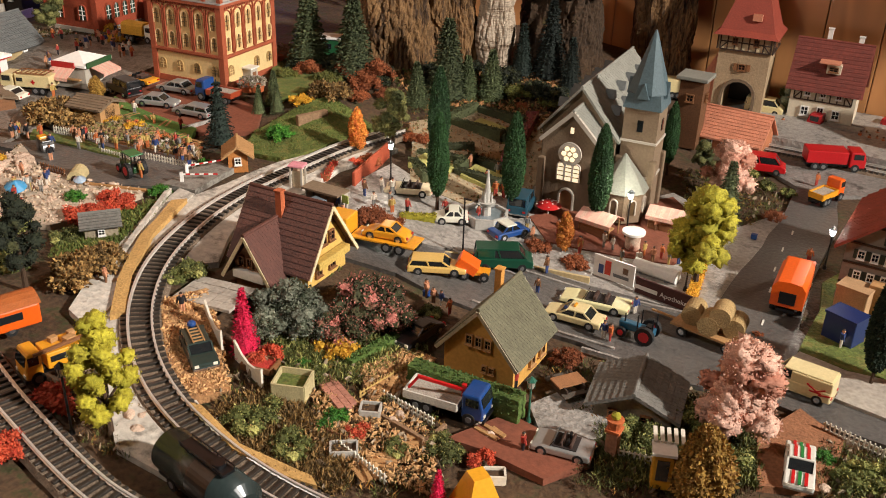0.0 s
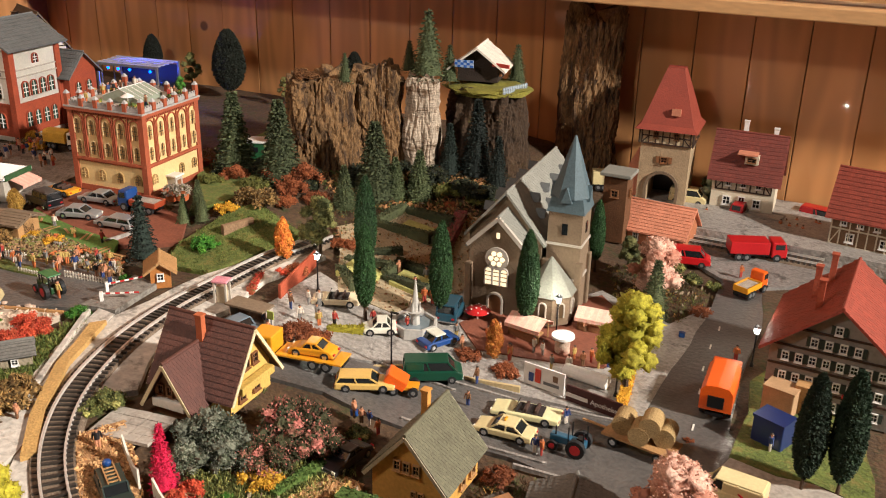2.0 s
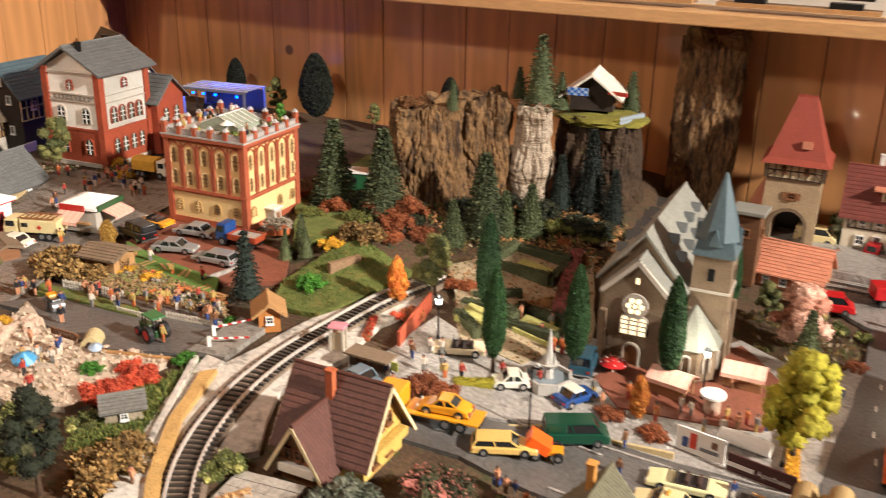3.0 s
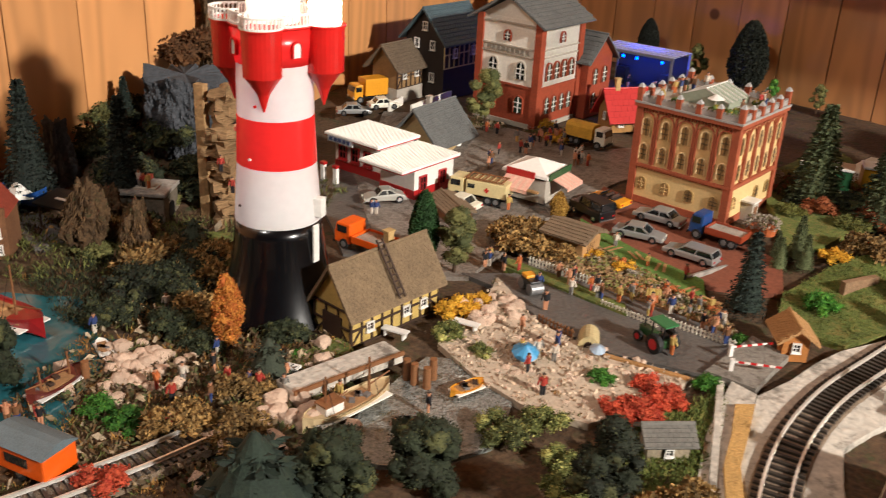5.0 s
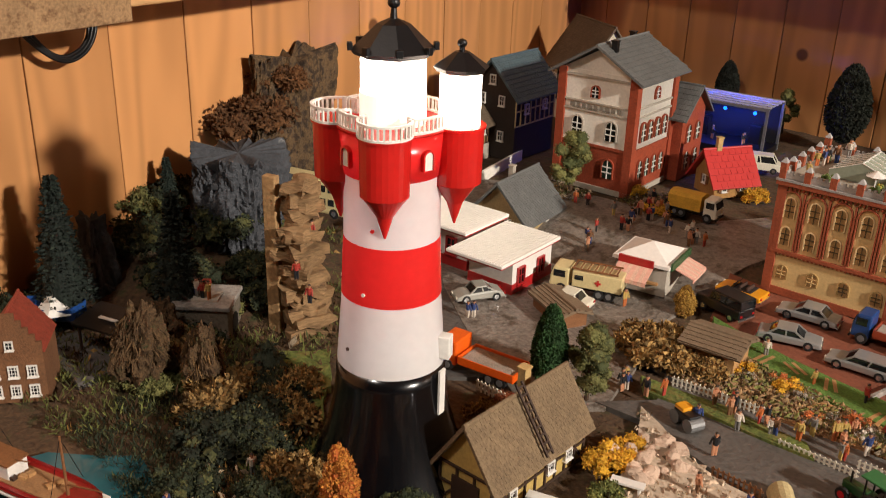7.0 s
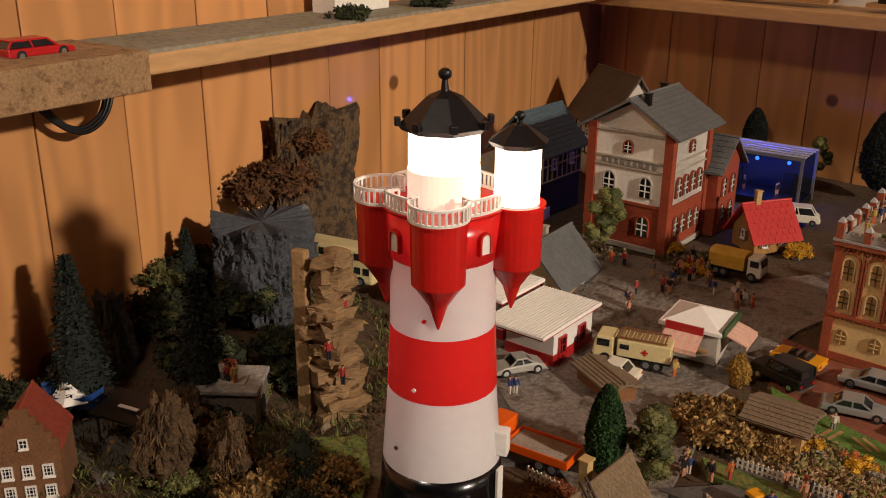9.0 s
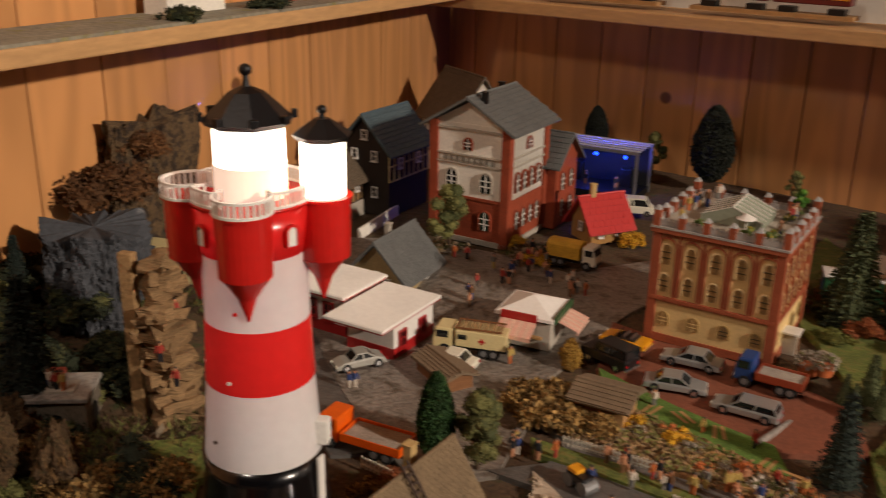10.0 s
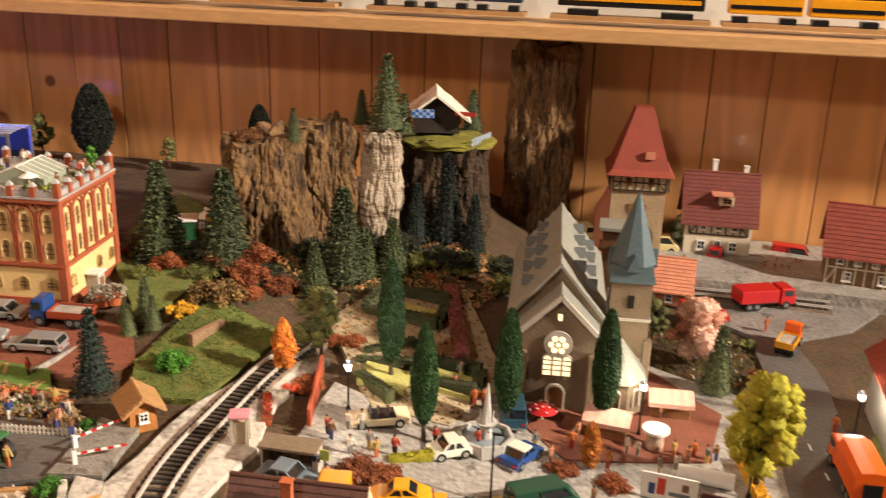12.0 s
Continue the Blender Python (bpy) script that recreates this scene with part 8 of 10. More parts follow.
car("beetle", -0.080, 0.991, -0.112, 0.985, YEL_P, "yellow beetle-shaped car on the recovery truck", 0.95, z=0.0132)
lorry(0.243, 1.087, 0.238, 1.201, ORG_P, ORG_P, "orange truck with orange tarpaulin", 0.078, "tarp", 0.028, 0.034)
delivery = car("van", 0.300, 0.995, 0.256, 1.000, CREAM_P, "cream delivery van with red emblem", 0.90, None, "van")
part("box_side", bx(-0.009, 0, 0.0150, 0.031, 0.0205, 0.0115, 0, 0.0008), CREAM_P, delivery, "closed cream van sides")
for sgn in (-1, 1):
    for x, z, a in ((-0.006, 0.0125, 30), (0.000, 0.0135, -30), (-0.003, 0.0105, 0), (-0.010, 0.0098, 12)):
        part("emblem_stroke", box(B(), 0, 0, 0, 0.009, 0.0004, 0.0013, tilt=pose(x - 0.010, sgn * 0.01125, z, 0, a, 0)), RED_P, delivery, "red emblem stroke")
roadster = car("open", 0.171, 0.835, 0.132, 0.829, SIL_P, "silver open roadster on the driveway", 0.72)
for x, y in ((-0.004, -0.004), (-0.004, 0.004)):
    part("headrest", bx(x, y, 0.0122, 0.002, 0.004, 0.004, 0, 0.0006), BLACK, roadster)
tipper = lorry(0.035, 0.825, 0.089, 0.831, BLU_P, mat("white_tray", (0.6, 0.58, 0.52), 0.5), "blue tipper truck with white tray and red crane", 0.062, "tray", 0.023)
crane = part("crane_post", bx(0.012, 0, 0.017, 0.003, 0.003, 0.018), RED_P, tipper, "red loading crane")
part("crane_arm", box(B(), 0, 0, 0, 0.036, 0.0022, 0.0022, tilt=pose(-0.004, -0.004, 0.0245, 0, 10, 12)), RED_P, crane)
part("crane_tip", box(B(), 0, 0, 0, 0.014, 0.0018, 0.0018, tilt=pose(-0.024, -0.008, 0.0225, 0, -55, 12)), RED_P, crane)
car("beetle", 0.002, 0.910, -0.004, 0.871, BLK_P, "black vintage car beside the hedge")
ladder_car = car("wagon", -0.126, 0.767, -0.097, 0.748, paint("dark_green_grey", (0.05, 0.07, 0.06)), "dark green car with ladder and blue light", 0.85)
rack = part("roof_ladder", B(), LIGHT_WOOD, ladder_car, "pale roof ladder")
for y in (-0.004, 0.004):
    part("ladder_rail", bx(-0.008, y, 0.0158, 0.026, 0.0010, 0.0010), LIGHT_WOOD, rack)
for i in range(6):
    part("rung", bx(-0.019 + i * 0.0045, 0, 0.0158, 0.0008, 0.008, 0.0008), LIGHT_WOOD, rack)
part("blue_light", ball(B(), -0.019, 0, 0.0175, 0.0035, 0.0035, 0.003), BLU_P, ladder_car, "blue roof light")
rally = car("sedan", 0.294, 0.915, 0.300, 0.880, paint("rally_white", (0.65, 0.64, 0.58)), "white rally car with red and green stripes", 0.9)
for y, m in ((-0.0042, RED_P), (0.0, paint("stripe_green", (0.03, 0.22, 0.06))), (0.0042, RED_P)):
    part("roof_stripe", bx(-0.003, y, 0.0152, 0.0130, 0.0022, 0.0005), m, rally, "painted racing stripe")
    part("bonnet_stripe", box(B(), 0, 0, 0, 0.012, 0.0022, 0.0006, tilt=pose(0.0175, y, 0.0086, 0, 8, 0)), m, rally, "painted racing stripe")
    part("boot_stripe", box(B(), 0, 0, 0, 0.007, 0.0022, 0.0006, tilt=pose(-0.0185, y, 0.0092, 0, 0, 0)), m, rally, "painted racing stripe")
# car park
car("sedan", -0.547, 1.119, -0.503, 1.134, SIL_P, "silver saloon in the car park")
car("sedan", -0.502, 1.165, -0.549, 1.158, SIL_P, "silver-grey saloon by the big house")
car("wagon", -0.439, 1.127, -0.487, 1.122, SIL_P, "silver estate car at the grass strip")
car("jeep", -0.564, 1.128, -0.616, 1.138, BLK_P, "black off-road car in the car park", 0.95)
car("open", -0.573, 1.162, -0.605, 1.161, YEL_P, "yellow and black open buggy", 0.75)
lorry(-0.434, 1.165, -0.484, 1.161, BLU_P, paint("red_oxide", (0.36, 0.09, 0.04)), "blue pickup truck with red-brown tray", 0.055, "tray", 0.022)
# town
ambulance = lorry(-0.670, 1.094, -0.735, 1.068, CREAM_P, CREAM_P, "cream ambulance truck with red cross", 0.068, "box", 0.024, 0.020)
for sgn in (-1, 1):
    part("red_cross", bx(-0.012, sgn * 0.0122, 0.0165, 0.0055, 0.0005, 0.0018), RED_P, ambulance, "red cross")
    part("red_cross", bx(-0.012, sgn * 0.0122, 0.0165, 0.0018, 0.0006, 0.0055), RED_P, ambulance, "red cross")
    part("side_window", bx(0.006, sgn * 0.0122, 0.0190, 0.008, 0.0005, 0.0045), CAR_GLASS, ambulance)
    part("roof_rail", bx(-0.008, sgn * 0.010, 0.0268, 0.044, 0.0012, 0.0012), BROWN_WOOD, ambulance, "wooden roof rack")
for i in range(7):
    part("rack_slat", bx(-0.028 + i * 0.0068, 0, 0.0268, 0.0012, 0.020, 0.0010), BROWN_WOOD, ambulance)
car("sedan", -0.684, 1.051, -0.716, 1.044, WHITE_P, "white saloon beside the ambulance truck", 0.9)
car("beetle", -0.752, 1.016, -0.773, 0.975, paint("grey_vintage", (0.38, 0.37, 0.33)), "grey vintage car at the petrol station")
lorry(-0.632, 0.906, -0.708, 0.892, ORG_P, ORG_P, "orange municipal truck with open tray", 0.072, "tray", 0.026)
lorry(-0.741, 1.281, -0.686, 1.288, WHITE_P, mat("yellow_tarp", (0.62, 0.40, 0.06), 0.8), "white truck with yellow tarpaulin", 0.055, "tarp", 0.022, 0.024)
lorry(-1.029, 1.216, -1.037, 1.180, YEL_P, YEL_P, "yellow box truck by the cabin", 0.052, "box", 0.024, 0.030)
car("van", -1.054, 1.300, -1.060, 1.354, paint("blue_white", (0.30, 0.40, 0.50)), "white and blue van near the cabin", 0.9, WHITE_P, "van")
car("sedan", -1.026, 1.144, -1.006, 1.175, SIL_P, "grey car on the upper lot", 0.9)
car("sedan", -1.000, 1.179, -0.988, 1.207, WHITE_P, "pale car on the upper lot", 0.8)
car("van", -0.756, 1.488, -0.730, 1.500, WHITE_P, "white van behind the red-roofed house", 0.8, None, "van")
# square
car("open", -0.123, 1.102, -0.156, 1.088, paint("ivory", (0.66, 0.58, 0.42)), "ivory vintage open car on the square", 0.85)
car("sedan", -0.034, 1.075, -0.013, 1.115, BLU_P, "blue pickup-like car at the fountain", 0.75, WHITE_P)
car("van", -0.033, 1.129, -0.041, 1.172, paint("teal_blue", (0.04, 0.11, 0.15)), "blue van beside the umbrella", 0.7, None, "van")
car("sedan", -0.066, 1.084, -0.090, 1.070, WHITE_P, "white pickup with blue lamp near the fountain", 0.62)
car("sedan", -0.196, 0.993, -0.163, 0.987, paint("slate", (0.20, 0.24, 0.27)), "grey car behind the bus shelter", 0.85)
# fire yard
lorry(0.188, 1.501, 0.238, 1.523, RED_P, RED_P, "red fire engine with ladder deck", 0.070, "box", 0.026, 0.020)
lorry(0.214, 1.640, 0.171, 1.645, RED_P, mat("grey_tray", (0.34, 0.30, 0.26), 0.6), "red truck with grey open tray", 0.070, "tray", 0.026)
car("van", 0.124, 1.446, 0.159, 1.454, RED_P, "red minibus beside the hall", 1.0, None, "van")
car("van", 0.244, 1.692, 0.299, 1.681, RED_P, "red fire brigade van", 1.0, None, "van")
car("van", 0.072, 1.651, 0.119, 1.654, CREAM_P, "cream camper van by the gate tower", 0.95, None, "van", z=0.012)
lorry(0.214, 1.368, 0.237, 1.426, ORG_P, YEL_P, "small orange and yellow utility vehicle", 0.045, "tray", 0.018)
lorry(-0.031, 1.644, -0.004, 1.655, CREAM_P, CREAM_P, "cream truck behind the church", 0.055, "box", 0.022, 0.024)
# near left
utility = lorry(-0.168, 0.697, -0.178, 0.664, YEL_P, YEL_P, "yellow utility van with roof equipment", 0.045, "box", 0.020, 0.016)
for x, y, w in ((-0.012, 0.003, 0.008), (-0.003, -0.004, 0.006), (-0.016, -0.004, 0.005)):
    part("roof_box", bx(x, y, 0.0235, w, w * 0.8, 0.004, 12, 0.0004), LIGHT_WOOD, utility, "crate on the roof")
part("roof_beam", bx(-0.006, 0.008, 0.0240, 0.044, 0.0022, 0.0022, 4), BROWN_WOOD, utility, "brown beam on the roof")
for sgn in (-1, 1):
    part("side_window", bx(-0.006, sgn * 0.0101, 0.0165, 0.022, 0.0005, 0.0045), CAR_GLASS, utility)


def tractor(x, y, turn, paint_mat, roof, label):
    t = thing("model_tractor", x, y, 0.003, turn, label, "tractor")
    part("bonnet", bx(0.008, 0, 0.0095, 0.018, 0.007, 0.007, 0, 0.001), paint_mat, t)
    part("rear_body", bx(-0.007, 0, 0.0085, 0.014, 0.009, 0.007, 0, 0.001), paint_mat, t)
    part("seat", bx(-0.009, 0, 0.0135, 0.005, 0.006, 0.003), BLACK, t)
    for s in (-1, 1):
        wheel(t, -0.008, s * 0.0085, 0.0082, 0.0042, RED_P)
        wheel(t, 0.013, s * 0.0065, 0.0046, 0.0032, RED_P)
        part("post", cy(-0.013, s * 0.005, 0.011, 0.0245, 0.0006), BLACK, t)
        part("post", cy(0.0, s * 0.005, 0.011, 0.0245, 0.0006), BLACK, t)
    if roof:
        part("canopy", bx(-0.0065, 0, 0.025, 0.020, 0.014, 0.0014, 0, 0.0005), roof, t, "green canopy")
    part("exhaust", cy(0.012, 0.002, 0.012, 0.021, 0.0007), BLACK, t)
    return t


tractor(-0.390, 0.956, 165, paint("tractor_green", (0.03, 0.09, 0.03)), paint("canopy_green", (0.05, 0.20, 0.08)), "green steam-style tractor with canopy on the lane")
tractor(0.145, 1.003, 178, paint("tractor_blue", (0.04, 0.13, 0.20)), None, "blue tractor with red wheels")
hay = thing("hay_trailer", 0.197, 1.034, 0.003, 170, "wooden trailer loaded with round straw bales", "trailer")
part("bed", bx(0, 0, 0.009, 0.062, 0.026, 0.002), LIGHT_WOOD, hay)
part("drawbar", bx(0.042, 0, 0.007, 0.026, 0.002, 0.0014), LIGHT_WOOD, hay)
for sx in (-0.02, 0.02):
    for s in (-1, 1):
        wheel(hay, sx, s * 0.012, 0.0045, 0.003)
STRAW_BALE = mat("straw_bale", (0.40, 0.29, 0.14), 0.95, 0.35, 200, 0.7)
for (x, y, z) in ((-0.018, -0.006, 0.0185), (0.0, 0.004, 0.0185), (0.018, -0.003, 0.0185), (-0.008, 0.002, 0.029)):
    part("straw_bale", cyl(B(), 0, 0, -0.010, 0.010, 0.0088, 0.0088, 20, pose(x, y, z, 90, 0, 12)), STRAW_BALE, hay)
cart = thing("dump_cart", -0.014, 1.003, 0.003, 20, "yellow tipped dump cart", "cart")
part("skip", box(B(), 0, 0, 0, 0.020, 0.018, 0.010, tilt=pose(-0.004, 0, 0.013, 0, 30, 0), bevel=0.001), ORG_P, cart)
part("chassis", bx(0.004, 0, 0.006, 0.024, 0.012, 0.003), YEL_P, cart)
for sx in (-0.006, 0.012):
    for s in (-1, 1):
        wheel(cart, sx, s * 0.008, 0.0042, 0.003)
roller = thing("road_roller", -0.519, 0.954, 0.003, -20, "yellow and black compact road machine", "machine")
part("body", bx(0, 0, 0.009, 0.018, 0.011, 0.007, 0, 0.0012), BLK_P, roller)
part("hood", bx(-0.004, 0, 0.013, 0.010, 0.010, 0.004, 0, 0.001), YEL_P, roller)
for sx in (-0.007, 0.008):
    part("drum", cyl(B(), 0, 0, -0.006, 0.006, 0.0052, 0.0052, 14, pose(sx, 0, 0.0052, 90, 0, 0)), STEEL_GREY, roller)
# tank wagon at the edge
tank = thing("tank_wagon", -0.006, 0.652, 0.006, -12, "dark green railway tank wagon", "railway wagon", scale=0.86)
TANK_G = mat("tank_green", (0.045, 0.06, 0.058), 0.25, 0.15, 60, 0.05)
bm = cyl(B(), 0, 0, -0.042, 0.042, 0.0165, 0.0165, 36, pose(0, 0, 0.028, 0, 90, 0))
cyl(bm, 0, 0, 0.042, 0.047, 0.0165, 0.010, 36, pose(0, 0, 0.028, 0, 90, 0))
cyl(bm, 0, 0, -0.047, -0.042, 0.010, 0.0165, 36, pose(0, 0, 0.028, 0, 90, 0))
ob = part("tank_barrel", bm, TANK_G, tank)
for q in ob.data.polygons:
    q.use_smooth = abs(q.normal.x) < 0.3
part("band", cyl(B(), 0, 0, -0.002, 0.022, 0.0168, 0.0168, 36, pose(0, 0, 0.028, 0, 90, 0)), BLK_P, tank)
part("catwalk", bx(0.004, 0, 0.0460, 0.050, 0.010, 0.002), BLK_P, tank)
part("dome", cy(0.018, 0, 0.044, 0.050, 0.005), BLK_P, tank)
for y in (-0.0055, 0.0055):
    part("walkway_rail", bx(0.004, y, 0.0495, 0.050, 0.0007, 0.0007), BLK_P, tank)
    for i in range(6):
        part("rail_post", bx(-0.020 + i * 0.0096, y, 0.0482, 0.0006, 0.0006, 0.0030), BLK_P, tank)
part("frame", bx(0, 0, 0.009, 0.096, 0.018, 0.004), BLK_P, tank)
for sx in (-0.032, 0.032):
    for s in (-1, 1):
        wheel(tank, sx, s * 0.0085, 0.0055, 0.0022, STEEL_GREY)
for (x, y, turn, roofc, label) in ((-0.548, 0.531, 20, mat("blue_grey_roof", (0.16, 0.20, 0.22), 0.5), "orange market trailer with blue-grey roof"), (-0.239, 0.693, 70, mat("orange_round_roof", (0.42, 0.15, 0.04), 0.6), "orange rounded caravan by the quay")):
    cv = thing("model_trailer", x, y, 0.003, turn, label, "trailer")
    part("body", bx(0, 0, 0.013, 0.044, 0.026, 0.017, 0, 0.0015), ORG_P, cv)
    bm = plate(B(), [(p * 0.0142, 0.021 + 0.0065 * math.cos(p * 1.45)) for p in (1, 0.6, 0.2, -0.2, -0.6, -1)], -0.023, 0.023)
    bmesh.ops.rotate(bm, verts=bm.verts, matrix=Matrix.Rotation(radians(90), 3, "Z"))
    part("roof", bm, roofc, cv)
    part("window", bx(0.0, -0.0132, 0.015, 0.018, 0.0006, 0.006), CAR_GLASS, cv)
    for s in (-1, 1):
        wheel(cv, 0, s * 0.011, 0.0045, 0.003)
bus = thing("model_bus", -0.985, 0.985, 0.028, 18, "cream double-deck bus on the upper road", "bus")
part("body", bx(0, 0, 0.021, 0.085, 0.025, 0.036, 0, 0.003), CREAM_P, bus)
for z in (0.017, 0.031):
    for i in range(8):
        for s in (-1, 1):
            part("window", bx(-0.035 + i * 0.010, s * 0.0126, z, 0.007, 0.0006, 0.007), CAR_GLASS, bus)
for sx in (-0.028, 0.028):
    for s in (-1, 1):
        wheel(bus, sx, s * 0.0108, 0.0055, 0.0035)


# ---- small things ----
FIGS = []
FIG_COLOURS = [("red", (0.40, 0.07, 0.05)), ("blue", (0.06, 0.09, 0.22)), ("white", (0.62, 0.56, 0.48)), ("brown", (0.22, 0.12, 0.06)), ("yellow", (0.50, 0.38, 0.14)), ("orange", (0.50, 0.18, 0.06)), ("grey", (0.25, 0.24, 0.22)), ("black", (0.03, 0.03, 0.035)), ("skin", (0.55, 0.30, 0.18))]
for n, c in FIG_COLOURS:
    bm = B()
    for s in (-1, 1):
        cyl(bm, s * 0.0011, 0, 0, 0.0090, 0.0010, 0.0013, 6)
    cyl(bm, 0, 0, 0.0088, 0.0150, 0.0021, 0.0026, 8)
    for s in (-1, 1):
        cyl(bm, 0, 0, -0.0065, 0, 0.0008, 0.0009, 5, pose(s * 0.0026, 0.0004, 0.0148, 12, s * -10, 0))
    cyl(bm, 0, 0, 0.0150, 0.0160, 0.0009, 0.0009, 6)
    ball(bm, 0, 0, 0.0175, 0.0016, 0.0017, 0.0019, 2)
    me = bpy.data.meshes.new("figurine")
    bm.to_mesh(me)
    bm.free()
    low = FIG_COLOURS[(len(FIGS) * 4 + 7) % 9]
    for k, q in ((n, c), low, ("skin", (0.55, 0.30, 0.18)), ("hair", (0.06, 0.04, 0.025))):
        me.materials.append(mat("figure_" + k, q, 0.6, 0.15, 200, 0.05))
    for f in me.polygons:
        z = f.center.z
        f.material_index = 1 if z < 0.0089 else 0 if z < 0.0152 else 3 if z > 0.0180 else 2
    FIGS.append((n, me))


def figurine(x, y, kind=None, z=0.0035, where="standing on the layout"):
    n, me = FIGS[random.randrange(len(FIGS))] if kind is None else FIGS[kind]
    o = new("figurine", me)
    o.matrix_basis = place(x, y, z, random.uniform(0, 360), random.uniform(0.78, 0.98))
    return tagged(o, "small %s painted plastic figurine %s" % (n, where), "figurine", "figurines")


for (x, y) in ((-0.373, 0.953), (-0.518, 0.992), (-0.502, 0.992), (-0.583, 0.970), (-0.580, 0.961), (-0.560, 0.964), (-0.485, 0.934), (-0.438, 0.893), (-0.432, 1.019), (-0.449, 1.007), (-0.412, 1.012), (-0.423, 0.994), (-0.396, 1.013), (-0.372, 1.009), (-0.354, 1.002), (-0.440, 1.078), (-0.527, 1.090), (-0.479, 1.075), (-0.410, 1.040), (-0.391, 1.040), (-0.453, 0.994)):
    figurine(x, y, None, 0.0045, "beside the lane")
for (x, y) in ((-0.172, 1.060), (-0.165, 1.010), (-0.152, 0.996), (-0.159, 1.073), (-0.149, 1.078), (-0.167, 1.054), (-0.122, 1.195), (-0.091, 1.086), (-0.058, 1.096), (-0.014, 1.117), (-0.000, 1.101), (0.060, 1.140), (0.069, 1.141), (0.100, 1.129), (0.110, 1.142), (0.115, 1.153), (0.125, 1.145), (0.099, 1.149), (0.086, 1.119), (0.133, 1.151), (0.019, 1.149), (0.090, 1.211), (0.095, 1.223), (0.015, 1.130)):
    figurine(x, y, None, 0.0045, "on the market square")
for (x, y) in ((0.044, 1.020), (0.036, 1.057), (0.129, 1.040), (0.121, 0.986), (0.127, 0.985), (-0.011, 0.942), (-0.018, 0.941), (-0.027, 0.944), (0.001, 0.936), (0.240, 1.226), (0.128, 0.817), (0.084, 0.889), (0.091, 0.880), (-0.158, 0.789), (-0.233, 0.781), (0.323, 1.114), (0.294, 1.080)):
    figurine(x, y, None, 0.0035, "near the street")
for (x, y) in ((0.128, 1.624), (0.239, 1.615), (0.245, 1.644), (0.256, 1.614), (0.227, 1.619), (0.151, 1.469), (0.208, 1.438), (0.233, 1.633), (0.248, 1.619), (0.269, 1.647), (0.274, 1.644)):
    figurine(x, y, 5, 0.004, "in the fire yard")
for (x, y) in ((-0.487, 0.716), (-0.577, 0.957), (-0.576, 0.962), (-0.551, 0.975), (-0.513, 0.958), (-0.506, 0.999), (-0.503, 0.988), (-0.471, 0.888), (-0.434, 0.887), (-0.401, 0.831), (-0.438, 0.754), (-0.741, 0.959), (-0.738, 0.963), (-0.661, 1.082), (-0.758, 1.263), (-0.746, 1.262), (-0.734, 1.262), (-0.739, 1.234), (-0.716, 1.234), (-0.824, 1.219), (-0.810, 1.223), (-0.680, 0.692), (-0.574, 0.670), (-0.577, 0.647), (-0.552, 0.668), (-0.595, 0.686), (-0.682, 0.632)):
    figurine(x, y, None, 0.004, "in the town and on the shore")
for i in range(7):
    figurine(-0.985 + random.uniform(-0.022, 0.022), 0.892 + random.uniform(-0.022, 0.022), None, 0.086, "on the castle ruin")
for (x, y, z) in ((-0.660, 0.758, 0.2040), (-0.613, 0.750, 0.2020)):
    figurine(x, y, 1, z, "on the lighthouse gallery")
for (x, y, z) in ((-0.806, 0.824, 0.060), (-0.800, 0.832, 0.038), (-0.812, 0.845, 0.085)):
    figurine(x, y, 0, z, "climbing the sandstone rock")
for i in range(5):
    figurine(-0.870 + random.uniform(-0.012, 0.012), 0.780 + random.uniform(-0.01, 0.01), None, 0.0375, "on the stone shelter")


# crowds
for (x, y), n, spread, where in (((-0.745, 1.222), 9, 0.016, "in the town crowd"), ((-0.682, 1.207), 7, 0.014, "in the town crowd"), ((-0.752, 1.283), 6, 0.014, "in the town crowd"), ((-0.763, 1.162), 4, 0.010, "by the kiosk"), ((-0.483, 0.983), 5, 0.012, "on the lane"), ((-0.379, 1.017), 6, 0.012, "by the garden fence"), ((-0.427, 1.018), 5, 0.012, "by the garden fence"),
                            ((-0.429, 0.871), 5, 0.016, "on the beach"), ((-0.549, 0.645), 5, 0.018, "on the shore"), ((-0.528, 0.688), 3, 0.012, "on the shore"), ((-0.083, 1.181), 4, 0.012, "in the park"), ((0.040, 1.116), 4, 0.012, "on the market square"), ((-0.125, 1.050), 4, 0.010, "on the square"), ((-0.601, 0.536), 6, 0.012, "by the orange trailer")):
    for i in range(n):
        figurine(x + random.gauss(0, spread), y + random.gauss(0, spread), None, 0.004, where)


# ---- street lamps ----
LAMP_GLASS = glow("lit_lamp_glass", (1.0, 0.92, 0.74), 14.0)
LAMP_OFF = mat("lamp_glass_unlit", (0.55, 0.52, 0.44), 0.2)


